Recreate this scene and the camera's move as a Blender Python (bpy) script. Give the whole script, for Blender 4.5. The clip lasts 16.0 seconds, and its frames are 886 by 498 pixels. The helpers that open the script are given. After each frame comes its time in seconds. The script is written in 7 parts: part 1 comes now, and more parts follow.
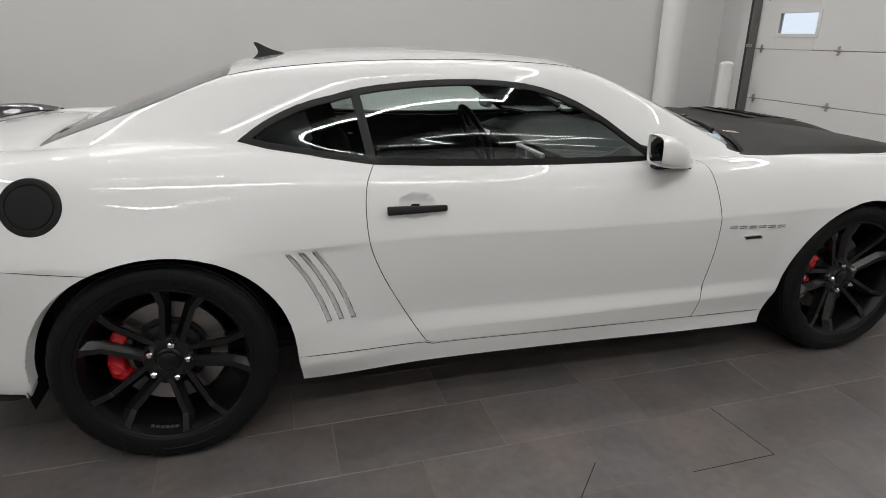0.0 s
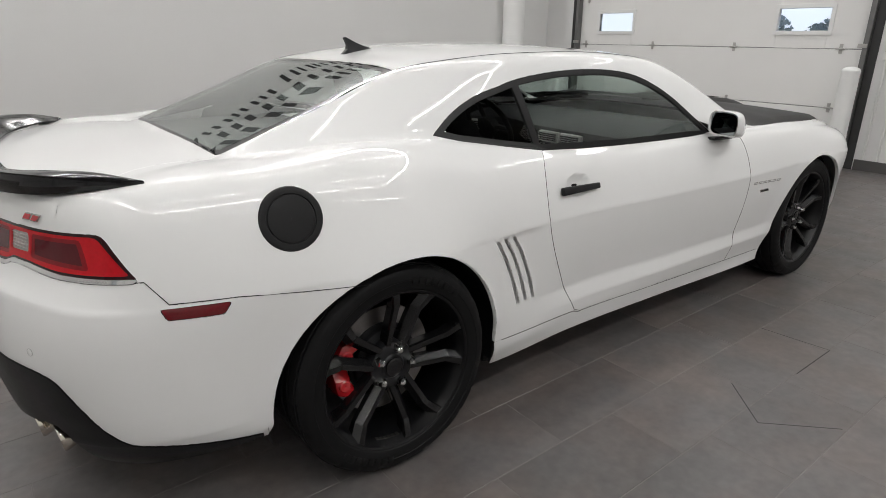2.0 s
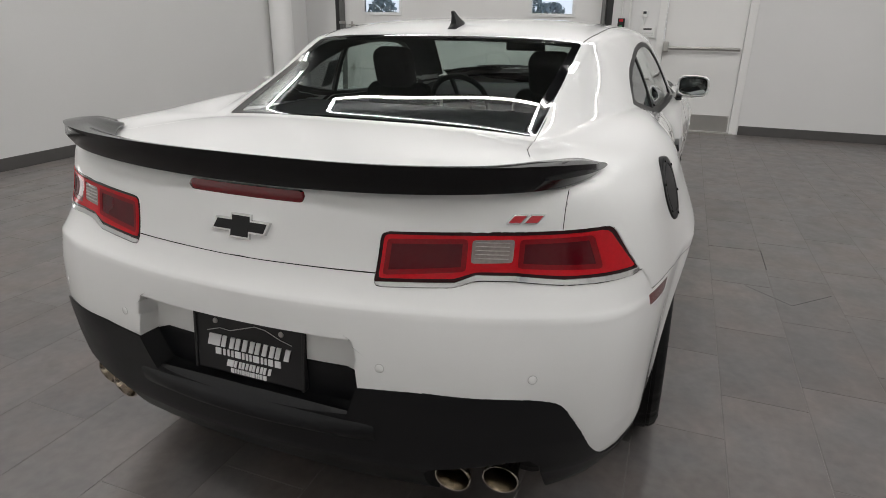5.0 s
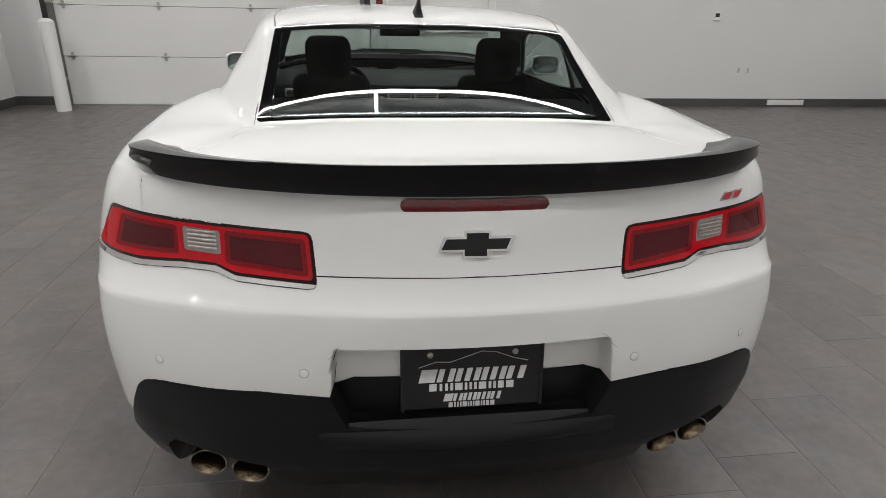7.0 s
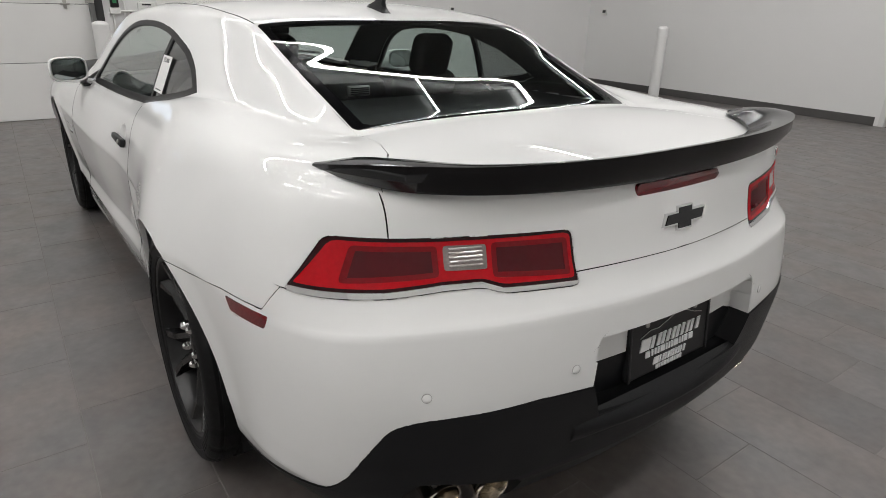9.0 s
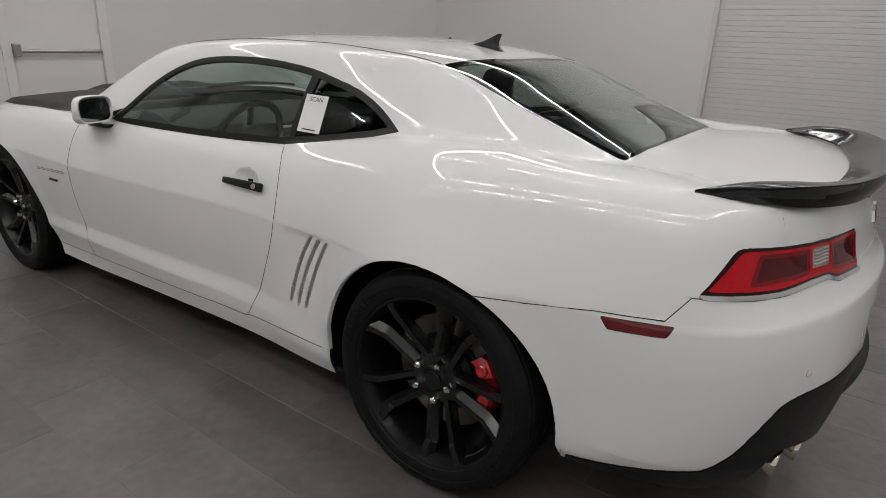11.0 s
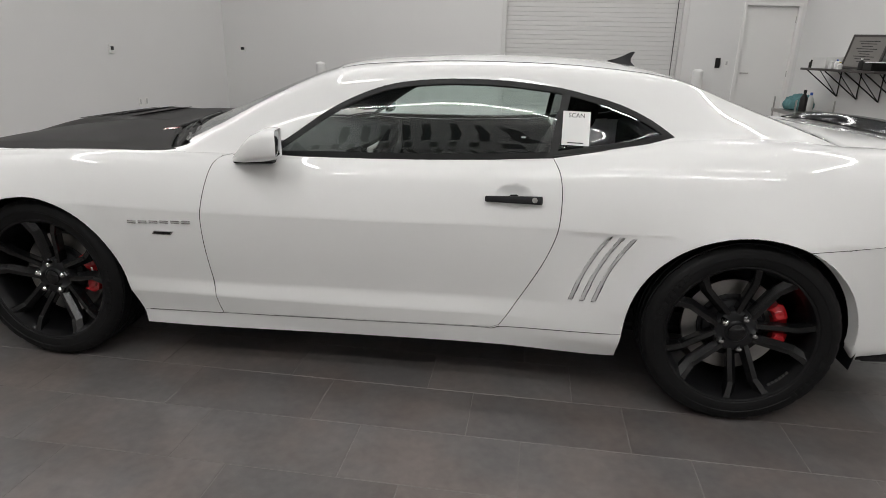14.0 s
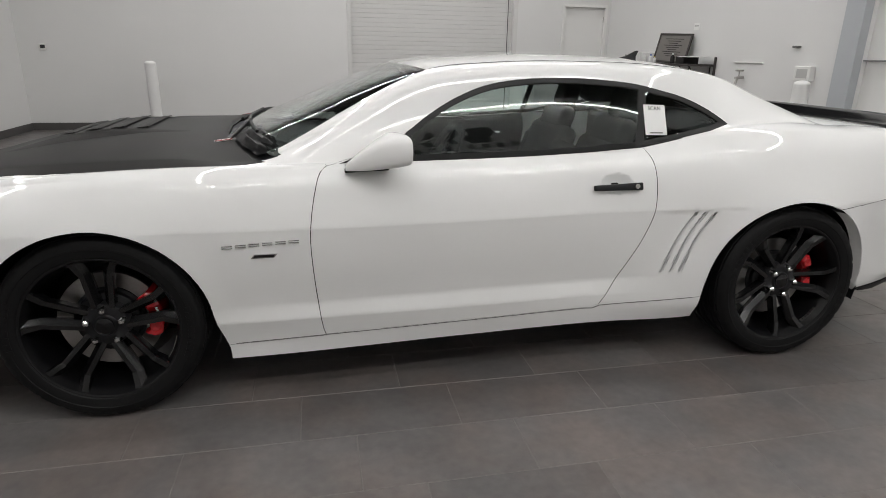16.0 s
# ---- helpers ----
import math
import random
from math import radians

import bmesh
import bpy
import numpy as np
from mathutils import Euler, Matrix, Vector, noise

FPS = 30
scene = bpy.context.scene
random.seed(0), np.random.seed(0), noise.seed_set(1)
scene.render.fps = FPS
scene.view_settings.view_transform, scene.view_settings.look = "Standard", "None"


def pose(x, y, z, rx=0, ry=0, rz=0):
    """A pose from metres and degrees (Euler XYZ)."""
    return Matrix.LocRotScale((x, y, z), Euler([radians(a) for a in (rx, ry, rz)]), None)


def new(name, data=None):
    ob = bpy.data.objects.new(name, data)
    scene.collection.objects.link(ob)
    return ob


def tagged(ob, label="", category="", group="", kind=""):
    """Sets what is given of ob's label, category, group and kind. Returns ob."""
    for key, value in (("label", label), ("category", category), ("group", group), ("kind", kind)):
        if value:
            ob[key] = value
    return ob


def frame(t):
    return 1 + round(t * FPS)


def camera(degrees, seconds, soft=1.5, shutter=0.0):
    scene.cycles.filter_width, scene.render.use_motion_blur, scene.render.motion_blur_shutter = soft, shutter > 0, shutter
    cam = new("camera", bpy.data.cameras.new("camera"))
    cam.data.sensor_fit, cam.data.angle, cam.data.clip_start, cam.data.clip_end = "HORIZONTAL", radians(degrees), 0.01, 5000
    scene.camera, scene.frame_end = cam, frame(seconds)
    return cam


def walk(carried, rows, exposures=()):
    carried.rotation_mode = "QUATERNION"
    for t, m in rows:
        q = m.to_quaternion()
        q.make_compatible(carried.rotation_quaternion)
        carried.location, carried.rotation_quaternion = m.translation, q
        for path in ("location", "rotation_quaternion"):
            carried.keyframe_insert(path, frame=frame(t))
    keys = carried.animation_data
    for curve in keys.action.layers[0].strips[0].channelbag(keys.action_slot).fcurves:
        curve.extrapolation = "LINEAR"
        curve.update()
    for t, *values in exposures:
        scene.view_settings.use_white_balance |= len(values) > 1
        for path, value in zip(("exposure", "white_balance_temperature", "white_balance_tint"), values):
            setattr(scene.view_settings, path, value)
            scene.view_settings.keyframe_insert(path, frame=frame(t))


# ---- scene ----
cam = camera(72.7, 16.0, soft=0.8)

PATH = [  # seconds, x, y, z, turn, tilt, lean
    (0, 0.388, -2.842, 1.393, -16.12, -19.63, 0.40),
    (0.5, 0.033, -2.732, 1.386, -22.02, -19.53, 0.30),
    (1, -0.305, -2.572, 1.373, -27.97, -19.48, 0.30),
    (1.5, -0.643, -2.465, 1.369, -32.97, -19.51, 0.30),
    (2, -0.919, -2.330, 1.368, -37.73, -19.60, 0.30),
    (2.5, -1.145, -2.108, 1.340, -42.25, -19.67, 0.30),
    (3, -1.359, -1.913, 1.337, -46.61, -19.73, 0.20),
    (3.5, -1.573, -1.714, 1.349, -51.62, -19.75, 0.20),
    (4, -1.727, -1.437, 1.322, -56.83, -19.96, 0.40),
    (4.2, -1.788, -1.332, 1.327, -59.09, -20.09, 0.50),
    (4.7, -1.929, -1.044, 1.317, -65.17, -20.42, 0.71),
    (5.25, -2.047, -0.709, 1.325, -73.11, -21.12, 0.83),
    (5.8, -2.114, -0.381, 1.337, -81.44, -21.80, 0.96),
    (6.3, -2.118, -0.114, 1.339, -88.55, -22.06, 1.20),
    (6.5, -2.124, -0.002, 1.354, -91.27, -22.08, 1.20),
    (7, -2.085, 0.219, 1.335, -97.72, -22.05, 1.30),
    (7.5, -2.005, 0.443, 1.326, -105.00, -21.93, 1.30),
    (8, -1.942, 0.695, 1.317, -112.13, -21.90, 1.30),
    (8.5, -1.850, 0.964, 1.323, -119.55, -21.96, 1.50),
    (8.7, -1.788, 1.056, 1.316, -122.02, -21.97, 1.40),
    (9.2, -1.655, 1.308, 1.317, -128.41, -21.77, 1.70),
    (9.75, -1.460, 1.565, 1.313, -134.23, -21.01, 2.09),
    (10.3, -1.234, 1.821, 1.318, -139.12, -20.19, 2.30),
    (10.8, -1.019, 2.071, 1.336, -143.06, -19.81, 2.10),
    (11, -0.923, 2.179, 1.336, -145.04, -19.39, 2.20),
    (11.5, -0.679, 2.447, 1.340, -149.13, -19.00, 1.90),
    (12, -0.419, 2.684, 1.340, -154.08, -18.48, 1.70),
    (12.5, -0.116, 2.822, 1.346, -158.75, -18.55, 1.50),
    (13, 0.193, 2.963, 1.349, -163.00, -18.34, 1.40),
    (13.5, 0.486, 3.068, 1.347, -167.32, -18.24, 1.30),
    (14, 0.811, 3.087, 1.339, -171.92, -18.18, 1.30),
    (14.5, 1.130, 3.148, 1.349, -176.92, -18.17, 1.20),
    (15, 1.426, 3.184, 1.362, -182.23, -18.18, 1.10),
    (15.5, 1.749, 3.142, 1.337, -187.20, -18.13, 1.10),
    (16, 2.062, 3.101, 1.334, -192.00, -18.15, 1.00),
]


def eye_pose(x, y, z, turn, tilt, lean):
    return Matrix.Translation((x, y, z)) @ pose(0, 0, 0, 0, 0, turn) @ pose(0, 0, 0, 90 + tilt) @ pose(0, 0, 0, 0, 0, lean)


STOPS = [(0, -0.05), (0.5, 0.05), (1, 0.08), (2, 0.13), (3, 0.2), (3.5, -0.08), (4, -0.08), (6.5, 0.13), (7, 0.08), (8.5, 0.09), (11, -0.38), (11.5, -0.32), (12, -0.14), (13, -0.06), (14.5, -0.01), (16, 0.0)]
walk(cam, [(t, eye_pose(*place)) for t, *place in PATH], STOPS)

# ---------------------------------------------------------------- light
world = bpy.data.worlds.new("world")
scene.world = world
world.use_nodes = True
wn = world.node_tree.nodes
sky = wn.new("ShaderNodeTexSky")
sky.sky_type = "NISHITA"
sky.sun_disc = False
sky.sun_elevation = radians(55)
sky.dust_density = 0.3
sky.ozone_density = 2.0
sky.sun_rotation = radians(200)
wn["Background"].inputs[1].default_value = 0.15
world.node_tree.links.new(sky.outputs[0], wn["Background"].inputs[0])
scene.view_settings.exposure = 0.0


# ---------------------------------------------------------------- materials
def material(name, colour, rough=0.5, metal=0.0, grain=0.0, grain_size=200.0, mottle=0.0, mottle_size=3.0, bump=0.0,
             bump_size=200.0, coat=0.0, coat_rough=0.03, emit=0.0, rough_var=0.0, vary=0.0, spec=0.5,
             other=None, placed=False):
    """A surface with fine grain, broad mottling, relief and uneven gloss."""
    m = bpy.data.materials.new(name)
    m.use_nodes = True
    nt = m.node_tree
    b = nt.nodes["Principled BSDF"]
    b.inputs["Base Color"].default_value = (*colour, 1)
    b.inputs["Roughness"].default_value = rough
    b.inputs["Metallic"].default_value = metal
    b.inputs["Coat Weight"].default_value = coat
    b.inputs["Coat Roughness"].default_value = coat_rough
    b.inputs["Specular IOR Level"].default_value = spec
    if emit:
        b.inputs["Emission Color"].default_value = (*colour, 1)
        b.inputs["Emission Strength"].default_value = emit
    co = nt.nodes.new("ShaderNodeNewGeometry" if placed else "ShaderNodeTexCoord")

    def noise_tex(size, detail=4.0):
        n = nt.nodes.new("ShaderNodeTexNoise")
        n.inputs["Scale"].default_value = size
        n.inputs["Detail"].default_value = detail
        nt.links.new(co.outputs["Position" if placed else "Object"], n.inputs["Vector"])
        return n

    factor = None

    def chain(source, amount):
        """Brings a 0..1 signal to 1 +- amount and multiplies it in."""
        nonlocal factor
        r = nt.nodes.new("ShaderNodeMapRange")
        r.inputs["To Min"].default_value, r.inputs["To Max"].default_value = 1 - amount, 1 + amount
        nt.links.new(source, r.inputs["Value"])
        if factor is None:
            factor = r.outputs[0]
        else:
            mu = nt.nodes.new("ShaderNodeMath")
            mu.operation = "MULTIPLY"
            nt.links.new(factor, mu.inputs[0])
            nt.links.new(r.outputs[0], mu.inputs[1])
            factor = mu.outputs[0]

    if mottle:
        chain(noise_tex(mottle_size, 6).outputs["Fac"], mottle)
    if grain:
        chain(noise_tex(grain_size, 3).outputs["Fac"], grain)
    if vary:
        info = nt.nodes.new("ShaderNodeObjectInfo")
        chain(info.outputs["Random"], vary)
    if factor is not None:
        mix = nt.nodes.new("ShaderNodeVectorMath")
        mix.operation = "SCALE"
        mix.inputs[0].default_value = colour
        if other:
            two = nt.nodes.new("ShaderNodeMix")
            two.data_type = "RGBA"
            two.inputs[6].default_value = (*colour, 1)
            two.inputs[7].default_value = (*other, 1)
            edge = nt.nodes.new("ShaderNodeMapRange")
            edge.inputs["From Min"].default_value, edge.inputs["From Max"].default_value = 0.40, 0.62
            nt.links.new(noise_tex(mottle_size * 0.6, 5).outputs["Fac"], edge.inputs["Value"])
            nt.links.new(edge.outputs[0], two.inputs[0])
            nt.links.new(two.outputs[2], mix.inputs[0])
        nt.links.new(factor, mix.inputs["Scale"])
        nt.links.new(mix.outputs[0], b.inputs["Base Color"])
    if rough_var:
        r = nt.nodes.new("ShaderNodeMapRange")
        r.inputs["From Min"].default_value, r.inputs["From Max"].default_value = 0.3, 0.7
        r.inputs["To Min"].default_value, r.inputs["To Max"].default_value = rough - rough_var, rough + rough_var
        nt.links.new(noise_tex(mottle_size * 1.7, 5).outputs["Fac"], r.inputs["Value"])
        nt.links.new(r.outputs[0], b.inputs["Roughness"])
    if bump:
        bp = nt.nodes.new("ShaderNodeBump")
        bp.inputs["Strength"].default_value = bump
        bp.inputs["Distance"].default_value = 0.002
        nt.links.new(noise_tex(bump_size, 4).outputs["Fac"], bp.inputs["Height"])
        nt.links.new(bp.outputs[0], b.inputs["Normal"])
    return m


def glass_material(name, tint, rough=0.0, ior=1.45):
    m = bpy.data.materials.new(name)
    m.use_nodes = True
    b = m.node_tree.nodes["Principled BSDF"]
    b.inputs["Base Color"].default_value = (*tint, 1)
    b.inputs["Roughness"].default_value = rough
    b.inputs["Transmission Weight"].default_value = 1.0
    b.inputs["IOR"].default_value = ior
    return m


PAINT = material("white_car_paint", (0.785, 0.787, 0.780), rough=0.6, spec=0.08, coat=1.0, coat_rough=0.012, mottle=0.006, mottle_size=40)
MATTE_BLACK = material("matte_black_wrap", (0.0135, 0.0125, 0.0122), spec=0.25, rough=0.52, grain=0.08, mottle=0.1, bump=0.05, bump_size=900)
GLOSS_BLACK = material("gloss_black_plastic", (0.005, 0.005, 0.0058), rough=0.12, spec=0.35, coat=0.1, coat_rough=0.03)
SATIN_BLACK = material("satin_black_plastic", (0.0075, 0.0078, 0.009), spec=0.3, rough=0.42, grain=0.15, grain_size=500, bump=0.12, bump_size=1400, rough_var=0.05)
# black for rubber trim, and painted shade inside the panel gaps
TRIM_GAP_BLACK = material("black_rubber_trim_and_gap_shade", (0.009, 0.009, 0.0095), spec=0.25, rough=0.42, grain=0.1)
RIM_BLACK = material("satin_black_alloy", (0.0045, 0.0045, 0.005), rough=0.24, spec=0.52, mottle=0.1, mottle_size=20)
RUBBER = material("tyre_rubber", (0.0065, 0.0065, 0.0068), rough=0.55, spec=0.16, grain=0.25, grain_size=300, mottle=0.2, mottle_size=12, bump=0.25, bump_size=500)
BARREL = material("black_rim_barrel", (0.0035, 0.0035, 0.004), rough=0.30, spec=0.3, mottle=0.15, mottle_size=15)
FRIT = material("black_glass_print", (0.004, 0.004, 0.0045), rough=0.03, spec=0.4)
DISC = material("brushed_brake_disc", (0.33, 0.32, 0.31), rough=0.36, metal=1.0, grain=0.12, grain_size=160, bump=0.1)
CALIPER = material("red_caliper_paint", (0.50, 0.012, 0.018), rough=0.22, coat=0.8)
CHROME = material("chrome", (0.72, 0.72, 0.72), rough=0.09, metal=1.0, mottle=0.04, mottle_size=60)
STEEL = material("brushed_steel", (0.46, 0.45, 0.43), rough=0.34, metal=1.0, grain=0.15, grain_size=250, mottle=0.1, mottle_size=6)
TIP = material("polished_exhaust_tip", (0.74, 0.69, 0.61), rough=0.14, metal=1.0, mottle=0.12, mottle_size=30)
RED_LENS = material("red_lamp_lens", (0.47, 0.002, 0.008), rough=0.3, spec=0.0, coat=0.7, coat_rough=0.02, grain=0.15, grain_size=120, mottle=0.15, mottle_size=18)
DARK_RED_LENS = material("dark_red_lamp_lens", (0.075, 0.0012, 0.005), rough=0.3, spec=0.0, coat=0.7, coat_rough=0.02, grain=0.1, grain_size=60, mottle=0.3, mottle_size=9)
MID_RED_LENS = material("deep_red_lamp_lens", (0.20, 0.0016, 0.006), rough=0.3, spec=0.0, coat=0.7, coat_rough=0.02, grain=0.2, grain_size=140)
LAMP_EDGE = material("dark_red_black_lamp_edge", (0.022, 0.0014, 0.0025), rough=0.2, spec=0.1, coat=0.4, coat_rough=0.03)
CLEAR_LENS = material("ribbed_clear_lens", (0.27, 0.225, 0.215), rough=0.22, coat=1.0, grain=0.3, grain_size=120)
LENS_RIB = material("pale_lens_rib", (0.42, 0.38, 0.37), rough=0.25, coat=0.8, grain=0.4, grain_size=90)
REFLECTOR = material("red_reflector", (0.14, 0.004, 0.008), rough=0.18, coat=1.0, grain=0.3, grain_size=400)
BADGE_RED = material("red_enamel", (0.46, 0.02, 0.03), rough=0.25, coat=0.6)
COWL_GAP_DARK = material("dark_cowl_gap_fold", (0.004, 0.004, 0.0044), rough=0.3, spec=0.10, grain=0.2, grain_size=90)
GLASS = glass_material("tinted_window_glass", (0.84, 0.925, 0.895))
DARK_GLASS = glass_material("dark_tinted_glass", (0.42, 0.44, 0.44))
MIRROR = material("mirror_glass", (0.30, 0.32, 0.32), rough=0.01, metal=1.0)
CABIN = material("dark_cabin_plastic", (0.006, 0.006, 0.0064), rough=0.6, spec=0.12, grain=0.2, grain_size=400, bump=0.1)
SEAT_CLOTH = material("dark_seat_fabric", (0.010, 0.010, 0.0105), rough=0.85, spec=0.06, grain=0.3, grain_size=600, bump=0.25, bump_size=700)
PLATE_BLACK = material("black_plate_plastic", (0.014, 0.014, 0.015), rough=0.35, grain=0.1)
WHITE_PRINT = material("white_print", (0.78, 0.78, 0.78), rough=0.4)
PAPER = material("white_paper", (0.78, 0.78, 0.77), rough=0.6, mottle=0.03)
INK = material("black_ink", (0.02, 0.02, 0.02), rough=0.6)
SIGN_BLACK = material("black_wall_sign_vinyl", (0.015, 0.015, 0.015), rough=0.5)

WALL = material("white_painted_wall", (0.69, 0.687, 0.68), rough=0.62, mottle=0.025, mottle_size=1.2, grain=0.015, grain_size=90, bump=0.12, bump_size=160)
CEILING_PAINT = material("dark_grey_ceiling_paint", (0.045, 0.045, 0.046), rough=0.8, mottle=0.15)
DOOR_PAINT = material("white_door_panel", (0.75, 0.745, 0.73), rough=0.5, mottle=0.03, mottle_size=2, bump=0.15, bump_size=260)
SHUTTER_PAINT = material("grey_white_shutter", (0.62, 0.615, 0.605), rough=0.45, mottle=0.05, mottle_size=3)
BASE_GREY = material("dark_grey_baseboard_tile", (0.075, 0.072, 0.070), rough=0.4, mottle=0.15, mottle_size=5)
POST_WHITE = material("white_plastic_sleeve", (0.74, 0.74, 0.73), rough=0.42, mottle=0.03, mottle_size=5)
GALV = material("galvanised_track", (0.17, 0.17, 0.165), rough=0.5, metal=0.6, mottle=0.2, mottle_size=8)
GASKET_VENT_BLACK = material("black_door_seal_and_vent_shade", (0.03, 0.03, 0.03), rough=0.7)
OUTLET_WHITE = material("white_switch_plastic", (0.72, 0.72, 0.70), rough=0.4)
JOINT_LINE = material("grey_panel_joint", (0.22, 0.22, 0.22), rough=0.7)
TILE = material("dark_grey_porcelain_tile", (0.112, 0.105, 0.103), rough=0.36, mottle=0.37, mottle_size=5, grain=0.28, grain_size=26, rough_var=0.05,
                vary=0.13, bump=0.12, bump_size=30, other=(0.124, 0.106, 0.098), placed=True)
GROUT = material("grey_brown_grout", (0.165, 0.154, 0.145), rough=0.85, grain=0.2)
CRACK = material("dark_tile_crack", (0.03, 0.028, 0.026), rough=0.8)
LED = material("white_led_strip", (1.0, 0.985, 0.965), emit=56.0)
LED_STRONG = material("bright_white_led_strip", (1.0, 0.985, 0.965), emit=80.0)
GLOW = material("low_wall_light", (1.0, 0.99, 0.97), emit=1.8)


# ---------------------------------------------------------------- mesh helpers
def empty(name, at=(0, 0, 0)):
    ob = new(name)
    ob.empty_display_size = 0.1
    ob.location = at
    return ob


def part(name, bm, mat, parent=None, label="", smooth=False, kind=""):
    """Links a bmesh as one mesh object, under a thing or a part of it."""
    me = bpy.data.meshes.new(name)
    bm.normal_update()
    bm.to_mesh(me)
    bm.free()
    for m in mat if isinstance(mat, (list, tuple)) else [mat]:
        me.materials.append(m)
    if smooth:
        for p in me.polygons:
            p.use_smooth = True
        me.set_sharp_from_angle(angle=radians(smooth if smooth is not True else 35))
    ob = new(name, me)
    if parent is not None:
        ob.parent = parent
        ob.matrix_parent_inverse = Matrix.Translation(-parent_origin(parent))
    if label:
        tagged(ob, label)
    if kind:
        tagged(ob, kind=kind)
    return ob


def parent_origin(ob):
    """Where a parent's own origin lies: parts keep the world's."""
    return ob.location.copy() if ob.parent is None else Vector((0, 0, 0))


def box(bm, lo, hi, bevel=0.0, m=None, seg=2):
    c = [(a + b) / 2 for a, b in zip(lo, hi)]
    s = [abs(b - a) for a, b in zip(lo, hi)]
    mat = Matrix.Translation(c) @ Matrix.Diagonal((*s, 1))
    r = bmesh.ops.create_cube(bm, size=1, matrix=mat)
    vs = r["verts"]
    if bevel:
        es = {e for v in vs for e in v.link_edges}
        r = bmesh.ops.bevel(bm, geom=list(es), offset=min(bevel, min(s) * 0.45), segments=seg, affect="EDGES", profile=0.5)
        vs = list({v for f in r["faces"] for v in f.verts} | {v for v in vs if v.is_valid})
    if m is not None:
        bmesh.ops.transform(bm, matrix=m, verts=vs)
    return vs


def tube(bm, a, b, r, seg=20, r2=None, caps=True):
    a, b = Vector(a), Vector(b)
    d = b - a
    m = Matrix.Translation((a + b) / 2) @ d.to_track_quat("Z", "Y").to_matrix().to_4x4()
    return bmesh.ops.create_cone(bm, cap_ends=caps, segments=seg, radius1=r, radius2=r if r2 is None else r2, depth=d.length, matrix=m)["verts"]


def bar(lo, hi, name, mat, parent=None, label="", bevel=0.004):
    bm = bmesh.new()
    box(bm, lo, hi, bevel)
    return part(name, bm, mat, parent, label)


def inside(poly, x, y):
    """Is the point in the polygon?"""
    hit, j = False, len(poly) - 1
    for i in range(len(poly)):
        (xi, yi), (xj, yj) = poly[i], poly[j]
        if (yi > y) != (yj > y) and x < (xj - xi) * (y - yi) / (yj - yi) + xi:
            hit = not hit
        j = i
    return hit


# ---------------------------------------------------------------- the hall
FRONT, BACK, LEFT, RIGHT, HIGH = 6.60, -3.42, 4.72, -8.05, 4.86
THICK = 0.20


def plain_wall(name, lo, hi):
    return tagged(bar(lo, hi, name, WALL, bevel=0), "smooth white painted wall of the showroom", "wall", kind="structure")


# the front wall leaves the overhead door's and the side door's openings free
DOOR_Y0, DOOR_Y1 = 0.18, 4.10
MAN_Y0, MAN_Y1, MAN_H = -1.56, -0.53, 2.13
wall_bm = bmesh.new()
box(wall_bm, (FRONT, RIGHT, 0), (FRONT + THICK, MAN_Y0, HIGH))
box(wall_bm, (FRONT, MAN_Y0, MAN_H), (FRONT + THICK, MAN_Y1, HIGH))
box(wall_bm, (FRONT, MAN_Y1, 0), (FRONT + THICK, DOOR_Y0, HIGH))
box(wall_bm, (FRONT, DOOR_Y0, 3.20), (FRONT + THICK, DOOR_Y1, HIGH))
box(wall_bm, (FRONT, DOOR_Y1, 0), (FRONT + THICK, LEFT, HIGH))
tagged(part("wall_front", wall_bm, WALL), "white painted wall with a large overhead door", "wall", kind="structure")
plain_wall("wall_left", (BACK - THICK, LEFT, 0), (FRONT + THICK, LEFT + THICK, HIGH))
SHUT_X0, SHUT_X1 = -1.62, 1.45
wall_bm = bmesh.new()
box(wall_bm, (SHUT_X1, RIGHT - THICK, 0), (FRONT + THICK, RIGHT, HIGH))
box(wall_bm, (SHUT_X0, RIGHT - THICK, 3.3), (SHUT_X1, RIGHT, HIGH))
box(wall_bm, (-2.47, RIGHT - THICK, 0), (SHUT_X0, RIGHT, HIGH))
box(wall_bm, (-3.36, RIGHT - THICK, 2.20), (-2.47, RIGHT, HIGH))
box(wall_bm, (BACK - THICK, RIGHT - THICK, 0), (-3.36, RIGHT, HIGH))
tagged(part("wall_right", wall_bm, WALL), "white painted wall with a roller shutter", "wall", kind="structure")
BDOOR_Y0, BDOOR_Y1 = -2.32, 2.6
wall_bm = bmesh.new()
box(wall_bm, (BACK - THICK, RIGHT, 0), (BACK, BDOOR_Y0, HIGH))
box(wall_bm, (BACK - THICK, BDOOR_Y0, 3.4), (BACK, BDOOR_Y1, HIGH))
box(wall_bm, (BACK - THICK, BDOOR_Y1, 0), (BACK, LEFT, HIGH))
tagged(part("wall_back", wall_bm, WALL), "white painted wall behind the work shelf", "wall", kind="structure")
cm = bmesh.new()
box(cm, (BACK - THICK, RIGHT - THICK, HIGH), (FRONT + THICK, LEFT + THICK, HIGH + 0.2))
tagged(part("ceiling", cm, CEILING_PAINT), "dark painted flat showroom ceiling", "ceiling", kind="structure")

# sub-floor with grout; the tiles come last in the file
fm_ = bmesh.new()
box(fm_, (BACK - THICK, RIGHT - THICK, -0.20), (FRONT + THICK, LEFT + THICK, -0.0011))
floor = tagged(part("floor", fm_, GROUT), "dark grey porcelain tile floor with thin grout joints", "floor", kind="structure")


